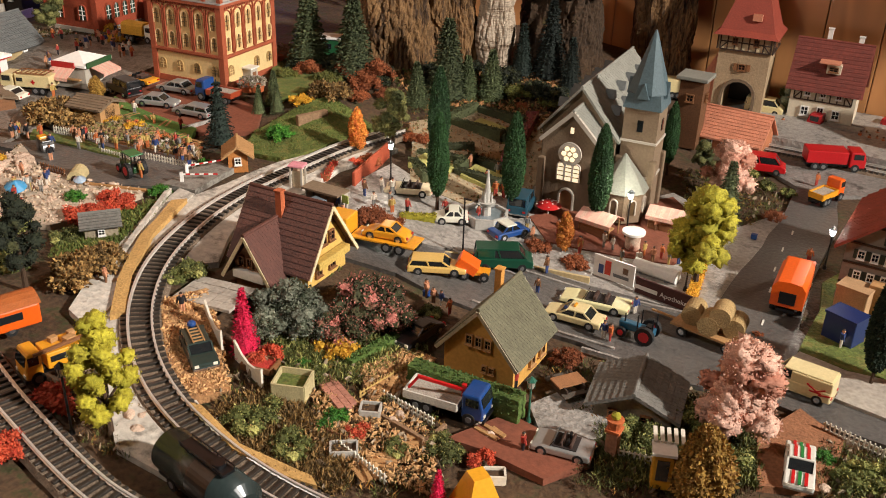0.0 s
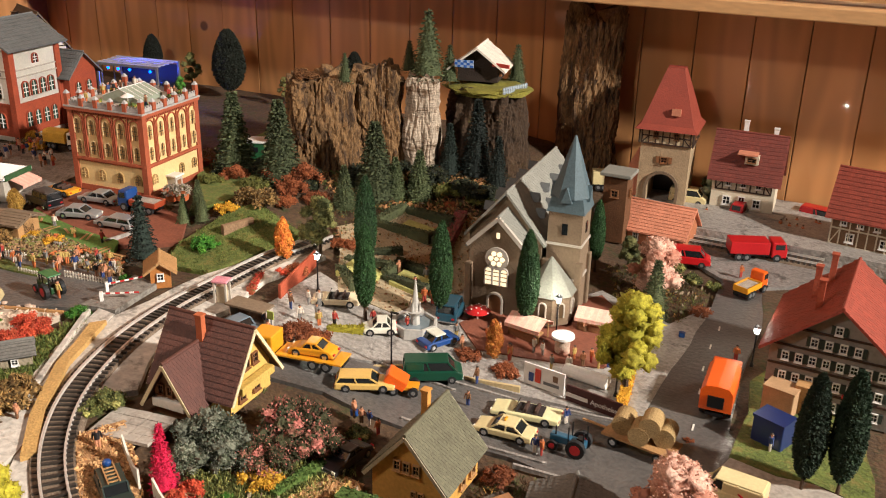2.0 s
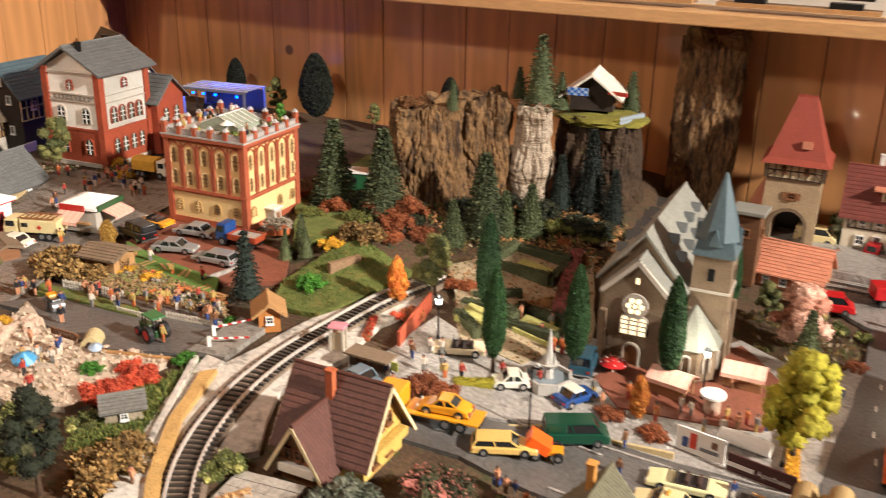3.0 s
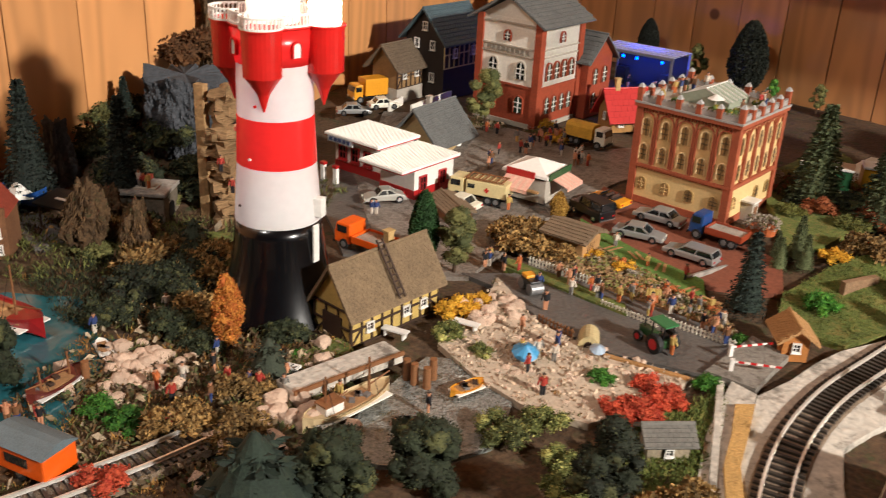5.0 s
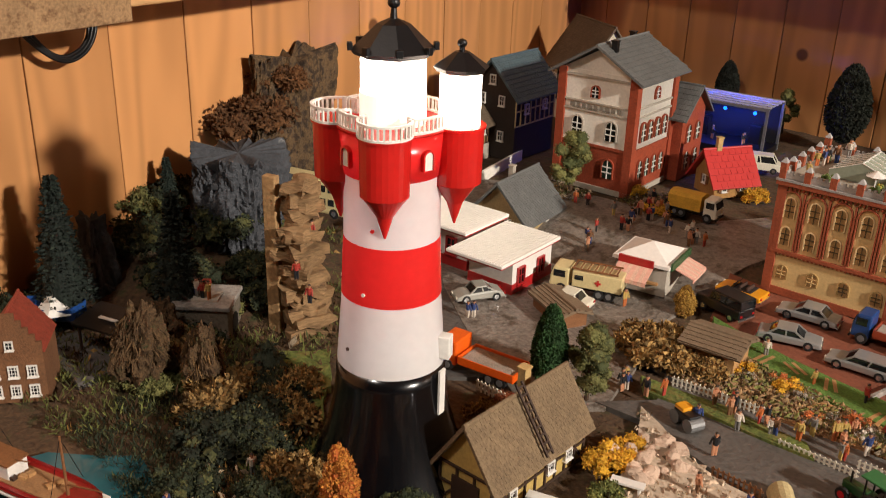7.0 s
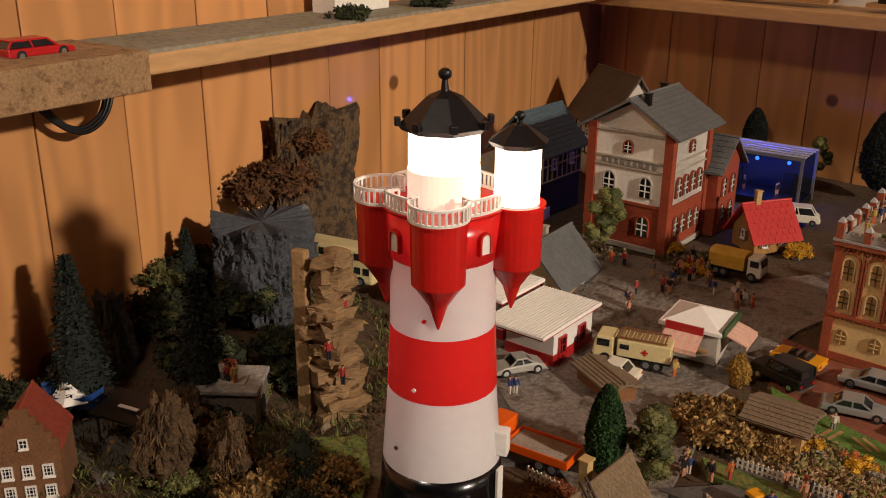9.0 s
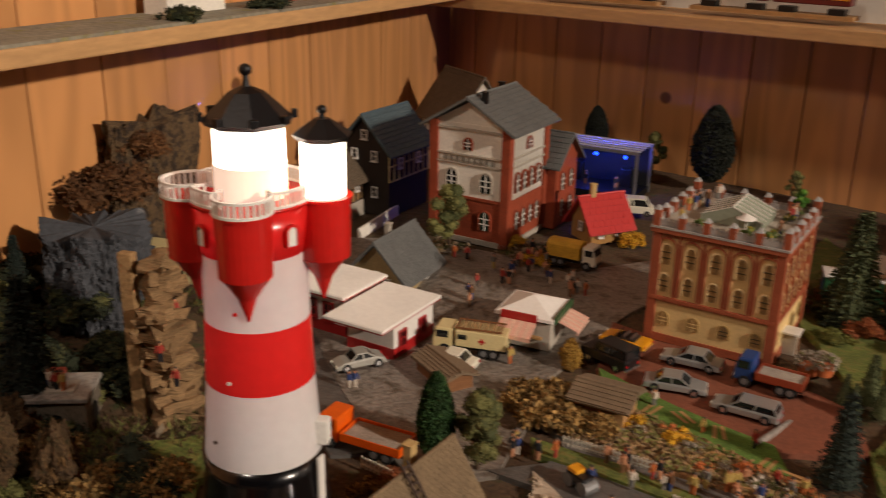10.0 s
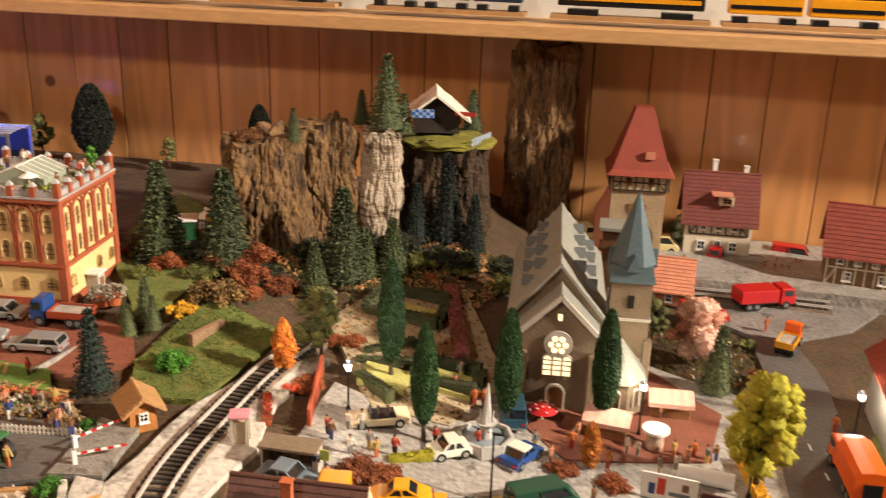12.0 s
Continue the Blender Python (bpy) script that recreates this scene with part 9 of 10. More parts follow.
def street_lamp(x, y, h, lit, label, metal=None, arm=False):
    m = metal or BLACK
    t = thing("street_lamp", x, y, 0.003, 0, label, "street lamp")
    part("base", cy(0, 0, 0, 0.004, 0.0022, 0.0014, 10), m, t)
    part("post", cy(0, 0, 0.003, h, 0.0009, 0.0008, 8), m, t)
    part("lantern", cy(0, 0, h, h + 0.006, 0.0022, 0.0034, 6), LAMP_GLASS if lit else LAMP_OFF, t, "lantern glass")
    part("cap", cy(0, 0, h + 0.0061, h + 0.0095, 0.0040, 0.0006, 6), m, t)
    for i in range(6):
        a = math.tau * i / 6
        part("lantern_bar", box(B(), 0, 0, 0, 0.0004, 0.0004, 0.0062, tilt=pose(0.0029 * math.cos(a), 0.0029 * math.sin(a), h + 0.003)), m, t)
    if lit:
        point_lamp("street_lamp_light", (x, y, gz(x, y) + h + 0.0165), 0.11, (1.0, 0.88, 0.66), 0.003)
    return t


street_lamp(-0.168, 1.104, 0.036, True, "black street lamp with lit lantern by the brick wall")
street_lamp(0.070, 1.176, 0.044, True, "black street lamp with lit lantern near the church")
street_lamp(0.256, 1.223, 0.036, True, "black street lamp with lit lantern by the grey house")
street_lamp(-0.116, 0.645, 0.046, False, "black street lamp beside the yellow-green tree")
street_lamp(0.117, 0.849, 0.030, False, "green-capped street lamp on the driveway", paint("lamp_green", (0.05, 0.16, 0.11)))
street_lamp(0.154, 1.105, 0.024, False, "short black street lamp by the hoarding")
tall = thing("mast_lamp", -0.038, 1.028, 0.003, 0, "tall thin black lamp mast", "street lamp")
part("post", cy(0, 0, 0, 0.058, 0.0009, 0.0007, 8), BLACK, tall)
part("lamp_head", bx(0.003, 0, 0.0585, 0.008, 0.002, 0.0012), BLACK, tall)


# ---- fences and walls ----
def fence(x0, y0, x1, y1, h, material, label, step=0.0035, rails=2, w=0.0014, pointed=True):
    d = math.dist((x0, y0), (x1, y1))
    t = thing("fence", (x0 + x1) / 2, (y0 + y1) / 2, 0.002, math.degrees(math.atan2(y1 - y0, x1 - x0)), label, "fence")
    bm = B()
    plate(bm, [(-w / 2, 0), (w / 2, 0), (w / 2, h * 0.9), (0, h if pointed else h * 0.9), (-w / 2, h * 0.9)], -0.0004, 0.0004)
    me = bpy.data.meshes.new("picket")
    bm.to_mesh(me)
    bm.free()
    me.materials.append(material)
    n = max(2, int(d / step))
    for i in range(n):
        o = new("picket", me)
        o.parent = t
        o.location = (-d / 2 + d * (i + 0.5) / n, 0, random.uniform(-0.0003, 0.0003))
    for k in range(rails):
        part("rail", bx(0, 0.0007, h * (0.25 + 0.45 * k), d, 0.0006, 0.001), material, t)
    return t


FENCE_W = mat("white_fence", (0.68, 0.64, 0.55), 0.6, 0.12, 100, 0.1)
fence(0.023, 0.747, 0.069, 0.735, 0.009, FENCE_W, "white picket fence of a garden plot")
fence(0.181, 0.846, 0.235, 0.858, 0.008, FENCE_W, "white picket fence beside the brick column")
fence(0.014, 0.813, 0.064, 0.804, 0.008, FENCE_W, "white picket fence beside the hedge")
fence(-0.558, 0.996, -0.481, 1.008, 0.009, FENCE_W, "white picket fence of the allotments")
fence(-0.412, 0.995, -0.346, 1.004, 0.008, FENCE_W, "white fence along the lane")
fence(-0.476, 0.913, -0.439, 0.914, 0.010, BROWN_WOOD, "dark brown picket fence above the beach")
fence(0.302, 0.955, 0.367, 0.939, 0.010, FENCE_W, "white railing beside the street")
fence(-0.657, 0.879, -0.626, 0.879, 0.010, FENCE_W, "small white fence behind the boathouse")
fence(-0.035, 0.824, -0.065, 0.825, 0.008, BROWN_WOOD, "low brown garden fence")
fence(-0.003, 0.751, 0.026, 0.752, 0.007, BROWN_WOOD, "low brown plank garden fence")
fence(-0.242, 0.763, -0.256, 0.799, 0.010, BROWN_WOOD, "brown lattice fence by the quay")
fence(0.016, 0.868, 0.003, 0.799, 0.007, mat("yellow_fence", (0.5, 0.36, 0.14), 0.7), "pale wooden garden fence")
fence(-0.462, 0.980, -0.406, 0.984, 0.007, FENCE_W, "white low fence of the garden plots")


def solid_wall(x0, y0, x1, y1, h, w, material, label, name="garden_wall", category="wall", cap=None):
    d = math.dist((x0, y0), (x1, y1))
    t = thing(name, (x0 + x1) / 2, (y0 + y1) / 2, 0.0, math.degrees(math.atan2(y1 - y0, x1 - x0)), label, category)
    bm = bx(0, 0, h / 2 - 0.002, d, w, h + 0.004, 0, 0.0004)
    part("wall_body", bm, material, t)
    if cap:
        part("coping", bx(0, 0, h + 0.0006, d * 1.01, w * 1.5, 0.0014), cap, t)
    return t


solid_wall(-0.189, 1.066, -0.209, 1.162, 0.017, 0.003, BRICK, "red-brown brick garden wall")
solid_wall(-0.328, 1.151, -0.314, 1.189, 0.012, 0.006, mat("old_stone", (0.30, 0.20, 0.12), 0.9, 0.35, 120, 0.5), "old rubble stone wall")
solid_wall(0.002, 1.056, 0.075, 1.067, 0.006, 0.003, mat("beige_kerb_wall", (0.52, 0.42, 0.24), 0.8, 0.2, 100, 0.2), "low beige street wall")
solid_wall(-0.075, 1.012, 0.002, 1.056, 0.005, 0.003, mat("beige_kerb_wall", (0.52, 0.42, 0.24)), "low beige street wall")
solid_wall(-0.407, 0.910, -0.343, 0.931, 0.006, 0.004, mat("orange_stone", (0.40, 0.24, 0.10), 0.9, 0.35, 120, 0.5), "low sandstone retaining wall")
solid_wall(-0.324, 0.943, -0.240, 0.787, 0.008, 0.005, WHITE_BED, "whitewashed low quay wall")
solid_wall(0.246, 0.890, 0.248, 0.945, 0.010, 0.003, BROWN_WOOD, "brown wooden field fence rail")
solid_wall(0.020, 0.793, 0.068, 0.784, 0.007, 0.003, mat("old_stone", (0.3, 0.2, 0.12)), "low stone edge of a garden bed")
solid_wall(0.068, 0.784, 0.071, 0.809, 0.007, 0.003, mat("old_stone", (0.3, 0.2, 0.12)), "low stone edge of a garden bed")
solid_wall(-0.441, 1.082, -0.425, 1.161, 0.006, 0.003, CONCRETE, "low pale wall of the car park")
for (a, b) in (((-0.144, 0.800), (-0.102, 0.772)), ((-0.094, 0.777), (-0.052, 0.758))):
    d = math.dist(a, b)
    t = thing("white_screen_wall", (a[0] + b[0]) / 2, (a[1] + b[1]) / 2, 0.002, math.degrees(math.atan2(b[1] - a[1], b[0] - a[0])), "white curved garden screen wall", "wall")
    part("panel", plate(B(), [(-d / 2, 0), (d / 2, 0), (d / 2, 0.017), (d / 4, 0.011), (0, 0.009), (-d / 4, 0.011), (-d / 2, 0.017)], -0.0008, 0.0008), FENCE_W, t)

solid_wall(-0.951, 1.205, -0.978, 1.308, 0.012, 0.003, WHITE_WALL, "low white concrete wall on the upper lot")
solid_wall(-0.982, 1.193, -0.997, 1.231, 0.010, 0.003, WHITE_WALL, "short white concrete wall on the upper lot")
# hoardings
board = thing("poster_hoarding", 0.092, 1.083, 0.002, -8, "white advertising hoarding with colourful poster", "sign")
part("panel", bx(0, 0, 0.013, 0.042, 0.0016, 0.022), WHITE, board)
for (x, z, w, h, c) in ((-0.006, 0.014, 0.006, 0.014, (0.55, 0.08, 0.04)), (-0.013, 0.011, 0.005, 0.009, (0.06, 0.10, 0.25)), (0.008, 0.009, 0.016, 0.003, (0.2, 0.2, 0.2)), (0.012, 0.016, 0.005, 0.006, (0.25, 0.16, 0.1))):
    part("poster_patch", bx(x, -0.0011, z, w, 0.0006, h), mat("poster_%d%d" % (x * 1e4, z * 1e4), c, 0.6), board)
board = thing("shop_sign", 0.143, 1.073, 0.002, -10, "brown sign board with white lettering", "sign")
part("panel", bx(0, 0, 0.009, 0.056, 0.0016, 0.016), mat("brown_sign", (0.10, 0.035, 0.03), 0.5), board)
cu = bpy.data.curves.new("lettering", "FONT")
cu.body, cu.size, cu.align_x, cu.extrude = "Apotheke", 0.0068, "LEFT", 0.0001
lt = new("lettering_tmp", cu)
bpy.context.view_layer.update()
me = bpy.data.meshes.new_from_object(lt)
bpy.data.objects.remove(lt)
me.materials.clear()
me.materials.append(WHITE)
o = new("lettering", me)
o.parent = board
o.matrix_basis = pose(-0.003, -0.0010, 0.0058, 90, 0, 0)
part("name_bar", bx(-0.0165, -0.0011, 0.0078, 0.022, 0.0005, 0.0038), WHITE, board)
tank_w = thing("white_tank", 0.122, 1.116, 0.002, -8, "white cylindrical tank lying behind the hoarding", "tank")
part("barrel", cyl(B(), 0, 0, -0.022, 0.022, 0.0065, 0.0065, 20, pose(0, 0, 0.0075, 0, 90, 0)), WHITE, tank_w)
for s in (-1, 1):
    part("cradle", bx(s * 0.013, 0, 0.002, 0.003, 0.010, 0.004), STEEL_GREY, tank_w)

# ---- market ----
for (x, y, turn) in ((0.043, 1.168, -8), (0.097, 1.224, 4)):
    st = thing("market_stall", x, y, 0.004, turn, "market stall with pink striped canopy", "stall", "market stalls")
    for sx in (-1, 1):
        for sy in (-1, 1):
            part("post", cy(sx * 0.017, sy * 0.010, 0, 0.016, 0.0007), LIGHT_WOOD, st)
        awning(st, pose(0, 0, 0.0225, 0, 0, 0 if sx < 0 else 180), 0.040, 0.015, 0.007)
    part("counter", bx(0, -0.005, 0.0085, 0.034, 0.012, 0.0015), LIGHT_WOOD, st)
    part("counter_front", bx(0, -0.0105, 0.0042, 0.034, 0.001, 0.0085), BROWN_WOOD, st)
    for i in range(8):
        part("goods", ball(B(), -0.014 + 0.004 * i, -0.005 + random.uniform(-.003, .003), 0.0102, 0.0016, div=1), mat("goods_%d" % (i % 3), ((0.5, 0.1, 0.03), (0.5, 0.35, 0.05), (0.12, 0.2, 0.04))[i % 3], 0.7), st)
col = thing("advertising_column", 0.083, 1.159, 0.004, 0, "round advertising column with white disc top", "column")
part("drum", cy(0, 0, 0, 0.016, 0.0075, 0.0075, 24), mat("column_posters", (0.52, 0.42, 0.33), 0.6, 0.5, 60, 0.05, spots=(0.3, 0.12, 0.08)), col)
part("disc", cy(0, 0, 0.016, 0.0185, 0.0115, 0.0115, 28), WHITE, col)
umb = thing("toadstool_umbrella", -0.013, 1.166, 0.003, 0, "red umbrella with white dots", "umbrella")
part("pole", cy(0, 0, 0, 0.012, 0.001), WHITE, umb)
bm = cyl(B(), 0, 0, 0.0105, 0.0135, 0.0135, 0.0095, 24)
cyl(bm, 0, 0, 0.0135, 0.0165, 0.0095, 0.001, 24)
part("canopy", bm, paint("umbrella_red", (0.50, 0.03, 0.03)), umb)
for i in range(14):
    a, r = i * 2.4, 0.0035 + 0.0007 * i
    zz = 0.0142 + (0.0095 - r) * 0.30 if r < 0.0095 else 0.0136 - (r - 0.0095) * 0.72
    part("dot", ball(B(), r * math.cos(a), r * math.sin(a), zz, 0.0011, 0.0011, 0.0005, 1), WHITE, umb)
fo = thing("fountain", -0.053, 1.103, 0.003, 0, "white stone fountain with octagonal basin and spire", "fountain", scale=1.22)
FSTONE = mat("fountain_stone", (0.48, 0.46, 0.42), 0.6, 0.15, 120, 0.2)
for i in range(8):
    m = math.tau * (i + 0.5) / 8
    part("basin_wall", bx(0.0165 * math.cos(m), 0.0165 * math.sin(m), 0.0045, 0.0022, 0.0142, 0.009, math.degrees(m)), FSTONE, fo)
part("basin_water", cy(0, 0, 0.003, 0.0065, 0.0165, 0.0165, 8), mat("basin_water", (0.26, 0.30, 0.32), 0.05, 0.1, 60, 0.1, coat=0.8), fo)
part("column", cy(0, 0, 0, 0.016, 0.0045, 0.0035, 8), FSTONE, fo)
part("bowl", cy(0, 0, 0.0155, 0.0185, 0.0055, 0.0075, 12), FSTONE, fo)
part("spire", cy(0, 0, 0.0185, 0.046, 0.0036, 0.0005, 8), FSTONE, fo)
for i in range(4):
    a = math.tau * i / 4
    part("pinnacle", cy(0.0042 * math.cos(a), 0.0042 * math.sin(a), 0.0185, 0.027, 0.0012, 0.0003, 6), FSTONE, fo)
for i in range(4):
    a = math.tau * i / 4 + 0.4
    part("spout", cyl(B(), 0, 0, 0, 0.006, 0.0006, 0.0004, 6, pose(0.004 * math.cos(a), 0.004 * math.sin(a), 0.0125, 0, 60, math.degrees(a))), STEEL_GREY, fo)
phone = thing("pink_booth", -0.229, 1.026, 0.004, 15, "pale pink booth with open sides", "booth")
part("roof", bx(0, 0, 0.0235, 0.016, 0.014, 0.002, 0, 0.0005), mat("pink_roof", (0.62, 0.30, 0.34), 0.6), phone)
for sx in (-1, 1):
    for sy in (-1, 1):
        part("post", bx(sx * 0.006, sy * 0.005, 0.011, 0.0018, 0.0018, 0.023), GREY_WALL, phone)
part("machine", bx(0, 0, 0.009, 0.009, 0.007, 0.018), mat("beige_machine", (0.5, 0.42, 0.3), 0.6), phone)

# ---- gardens ----
def crate(x, y, w, d, h, turn, material, label, fill=None, name="planter_box"):
    t = thing(name, x, y, 0.003, turn, label, "planter")
    for s in (-1, 1):
        part("side", bx(s * w / 2, 0, h / 2, 0.0014, d, h), material, t)
        part("end", bx(0, s * d / 2, h / 2, w, 0.0014, h), material, t)
    part("soil", bx(0, 0, h * 0.35, w, d, h * 0.6), fill or EARTH, t)
    return t


crate(-0.035, 0.771, 0.024, 0.022, 0.014, 20, mat("pale_frame", (0.50, 0.44, 0.26), 0.7), "glazed wooden cold frame", GRASS, "cold_frame")
crate(0.029, 0.744, 0.018, 0.012, 0.006, 35, FSTONE, "white stone planter trough")
crate(0.020, 0.789, 0.014, 0.012, 0.006, 25, FSTONE, "grey stone planter trough")
crate(0.125, 0.780, 0.014, 0.010, 0.007, 30, FENCE_W, "small white wooden garden planter")
crate(-0.071, 0.778, 0.024, 0.016, 0.005, 12, BROWN_WOOD, "wooden flower box with red flowers", mat("red_blossom", (0.45, 0.06, 0.04), 0.9))
path = thing("brick_path", -0.015, 0.792, 0.003, -28, "short pinkish brick garden path", "path")
for i in range(8):
    for j in range(3):
        part("brick", bx(-0.021 + i * 0.006 + (j % 2) * 0.003, -0.005 + j * 0.005, 0.0012, 0.0055, 0.0046, 0.0024), mat("pink_brick", (0.42, 0.22, 0.16), 0.8, 0.3, 100, 0.3, piece=0.2), path)
path = thing("slab_terrace", -0.156, 0.823, 0.003, 8, "terrace of pale paving slabs by the chalet", "path")
for i in range(5):
    for j in range(4):
        part("slab", bx(-0.022 + i * 0.011, -0.015 + j * 0.010, 0.0014 + random.uniform(0, .0006), 0.0105, 0.0094, 0.0028), PAVING, path)
picnic = thing("picnic_table", 0.126, 0.899, 0.004, 55, "wooden picnic table with two benches", "table")
part("top", bx(0, 0, 0.0095, 0.024, 0.014, 0.0014), mat("table_orange", (0.36, 0.19, 0.09), 0.7), picnic)
for s in (-1, 1):
    part("bench", bx(0, s * 0.0125, 0.0055, 0.024, 0.005, 0.0013), mat("grey_plank", (0.12, 0.10, 0.08), 0.8), picnic)
    part("leg", bx(s * 0.008, 0, 0.005, 0.0014, 0.024, 0.009), TIMBER, picnic)
pot = thing("pot_column", 0.181, 0.849, 0.003, 0, "brick column with terracotta pot", "column")
part("shaft", bx(0, 0, 0.0095, 0.0085, 0.0085, 0.019, 0, 0.0005), mat("pale_brick", (0.42, 0.24, 0.15), 0.85, 0.3, 130, 0.4), pot)
part("cap", bx(0, 0, 0.0200, 0.0105, 0.0105, 0.002), mat("terracotta", (0.50, 0.17, 0.06), 0.7), pot)
part("pot", cy(0, 0, 0.021, 0.0285, 0.0042, 0.0062, 14), mat("terracotta", (0.5, 0.17, 0.06)), pot)
part("pot_plant", ball(B(), 0, 0, 0.031, 0.004, 0.004, 0.003, 1), YGREEN, pot)
booth = thing("telephone_booth", 0.220, 0.835, 0.003, 20, "yellow booth with pale slatted roof", "booth")
part("body", bx(0, 0, 0.014, 0.013, 0.012, 0.028, 0, 0.0006), paint("booth_yellow", (0.68, 0.40, 0.03)), booth)
part("door_glass", bx(0, -0.0063, 0.016, 0.008, 0.0006, 0.016), CAR_GLASS, booth)
part("side_glass", bx(0.0068, 0, 0.016, 0.0006, 0.008, 0.016), CAR_GLASS, booth)
part("roof", bx(0, 0, 0.029, 0.016, 0.015, 0.002), WHITE, booth)
for i in range(5):
    part("slat", bx(-0.006 + i * 0.0045, 0.012, 0.0315, 0.0026, 0.016, 0.0012), FENCE_W, booth)
tent = thing("yellow_tent", 0.129, 0.748, 0.003, 10, "yellow pyramid tent near the camera", "tent")
part("canopy", cy(0, 0, 0, 0.030, 0.021, 0.008, 4), paint("tent_yellow", (0.72, 0.40, 0.03)), tent)
for (x, y, turn, c, l) in ((0.293, 1.096, -22, paint("container_blue", (0.03, 0.05, 0.16)), "dark blue waste container on the lawn"), (0.292, 1.152, -14, mat("cardboard", (0.45, 0.30, 0.17), 0.8), "stacked cardboard-coloured crates beside the house"), (0.181, 1.252, 0, BLU_P, "blue bin at the street corner"), (-0.028, 0.946, 0, BLU_P, "blue barrel beside the street")):
    bn = thing("storage_bin", x, y, 0.003, turn, l, "container")
    big = "waste" in l or "crates" in l
    w = 0.028 if big else 0.006
    part("body", bx(0, 0, w * 0.42, w, w * 0.75, w * 0.85, 0, 0.0008), c, bn)
    part("lid", bx(0, 0, w * 0.88, w * 1.04, w * 0.8, w * 0.08), c, bn)
bale = thing("crate_stack", 0.310, 1.158, 0.003, -12, "stack of pale wooden crates", "crate")
for (x, y, z) in ((-0.008, 0, 0.008), (0.009, 0.001, 0.008), (0.0, 0, 0.022)):
    part("crate", bx(x, y, z, 0.016, 0.015, 0.014, random.uniform(-6, 6), 0.0005), LIGHT_WOOD, bale)

# random garden pieces
rng = random.Random(11)
for (x, y) in ((-0.524, 1.083), (-0.499, 1.088), (-0.468, 1.084), (-0.423, 1.061), (-0.402, 1.058), (-0.459, 1.045), (-0.419, 1.029), (-0.559, 1.097), (0.054, 0.752), (0.050, 0.736), (0.057, 0.776), (0.014, 0.821), (0.101, 0.822)):
    t = thing("plank_stack", x, y, 0.003, rng.uniform(0, 180), "small stack of weathered planks", "planks")
    for i in range(4):
        part("plank", bx(rng.uniform(-.001, .001), i * 0.0032 - 0.005, 0.0010 + 0.0016 * (i % 2), 0.020, 0.003, 0.0014, rng.uniform(-8, 8)), LIGHT_WOOD, t)

# level crossing
for (x, y, turn) in ((-0.332, 0.998, 60), (-0.315, 0.974, 35)):
    bar = thing("crossing_barrier", x, y, 0.004, turn, "red and white striped crossing barrier", "barrier")
    part("post", bx(-0.016, 0, 0.006, 0.003, 0.003, 0.012), WHITE, bar)
    for i in range(8):
        part("bar_segment", bx(-0.014 + i * 0.0045, 0, 0.010, 0.0045, 0.0012, 0.0014), RED_P if i % 2 else WHITE, bar)
patch("crossing_planks", [(-0.341, 0.949), (-0.345, 1.028), (-0.309, 1.021), (-0.302, 0.956)], mat("grey_planks", (0.27, 0.25, 0.22), 0.7, 0.35, 90, 0.6, spots=(0.14, 0.12, 0.10)), 0.0062, "grey planked level crossing", 0.002)

# ---- beach ----
for (x, y, c, l, s) in ((-0.443, 0.859, paint("parasol_blue", (0.10, 0.32, 0.52)), "light blue tilted beach parasol", 1.0), (-0.412, 0.909, paint("parasol_white_blue", (0.35, 0.42, 0.5)), "blue and white beach parasol", 0.6)):
    t = thing("beach_parasol", x, y, 0.004, 30, l, "parasol", scale=s)
    part("pole", cy(0, 0, 0, 0.013, 0.0006), WHITE, t)
    part("canopy", cyl(B(), 0, 0, 0.008, 0.0155, 0.0105, 0.0006, 10, pose(0, 0, 0, 18, 8, 0)), c, t)
tent3 = thing("beach_tent", -0.428, 0.920, 0.003, 35, "cream canvas tunnel tent on the beach", "tent")
bm = plate(B(), [(0.0085 * math.cos(math.pi * i / 8), 0.0105 * math.sin(math.pi * i / 8)) for i in range(9)], -0.011, 0.011)
part("canvas", bm, mat("canvas", (0.50, 0.42, 0.24), 0.85, 0.2, 120, 0.3), tent3)
# Dark plate before the solid tent, for the shade within.
part("doorway", plate(B(), [(0.004 * math.cos(math.pi * i / 6), 0.0065 * math.sin(math.pi * i / 6)) for i in range(7)], -0.0116, -0.0112), TIMBER, tent3, "dark tent doorway")
pier = thing("jetty", -0.513, 0.738, 0.006, 86, "pale concrete jetty by the boathouse", "jetty")
part("deck", bx(0, 0, 0.002, 0.095, 0.024, 0.008, 0, 0.0008), WHITE_BED, pier)
part("edge_beam", bx(0, -0.0125, 0.0065, 0.095, 0.002, 0.003), BROWN_WOOD, pier)
for (x, y, turn, l) in ((-0.531, 0.806, 20, "white bench beside the boathouse"), (-0.542, 0.710, 25, "white bench near the pine"), (-0.504, 0.858, 20, "white plank table on the beach")):
    t = thing("white_bench", x, y, 0.004, turn, l, "bench")
    part("seat", bx(0, 0, 0.006, 0.022, 0.007, 0.0014), WHITE, t)
    for s in (-1, 1):
        part("leg", bx(s * 0.008, 0, 0.003, 0.0014, 0.006, 0.006), WHITE, t)


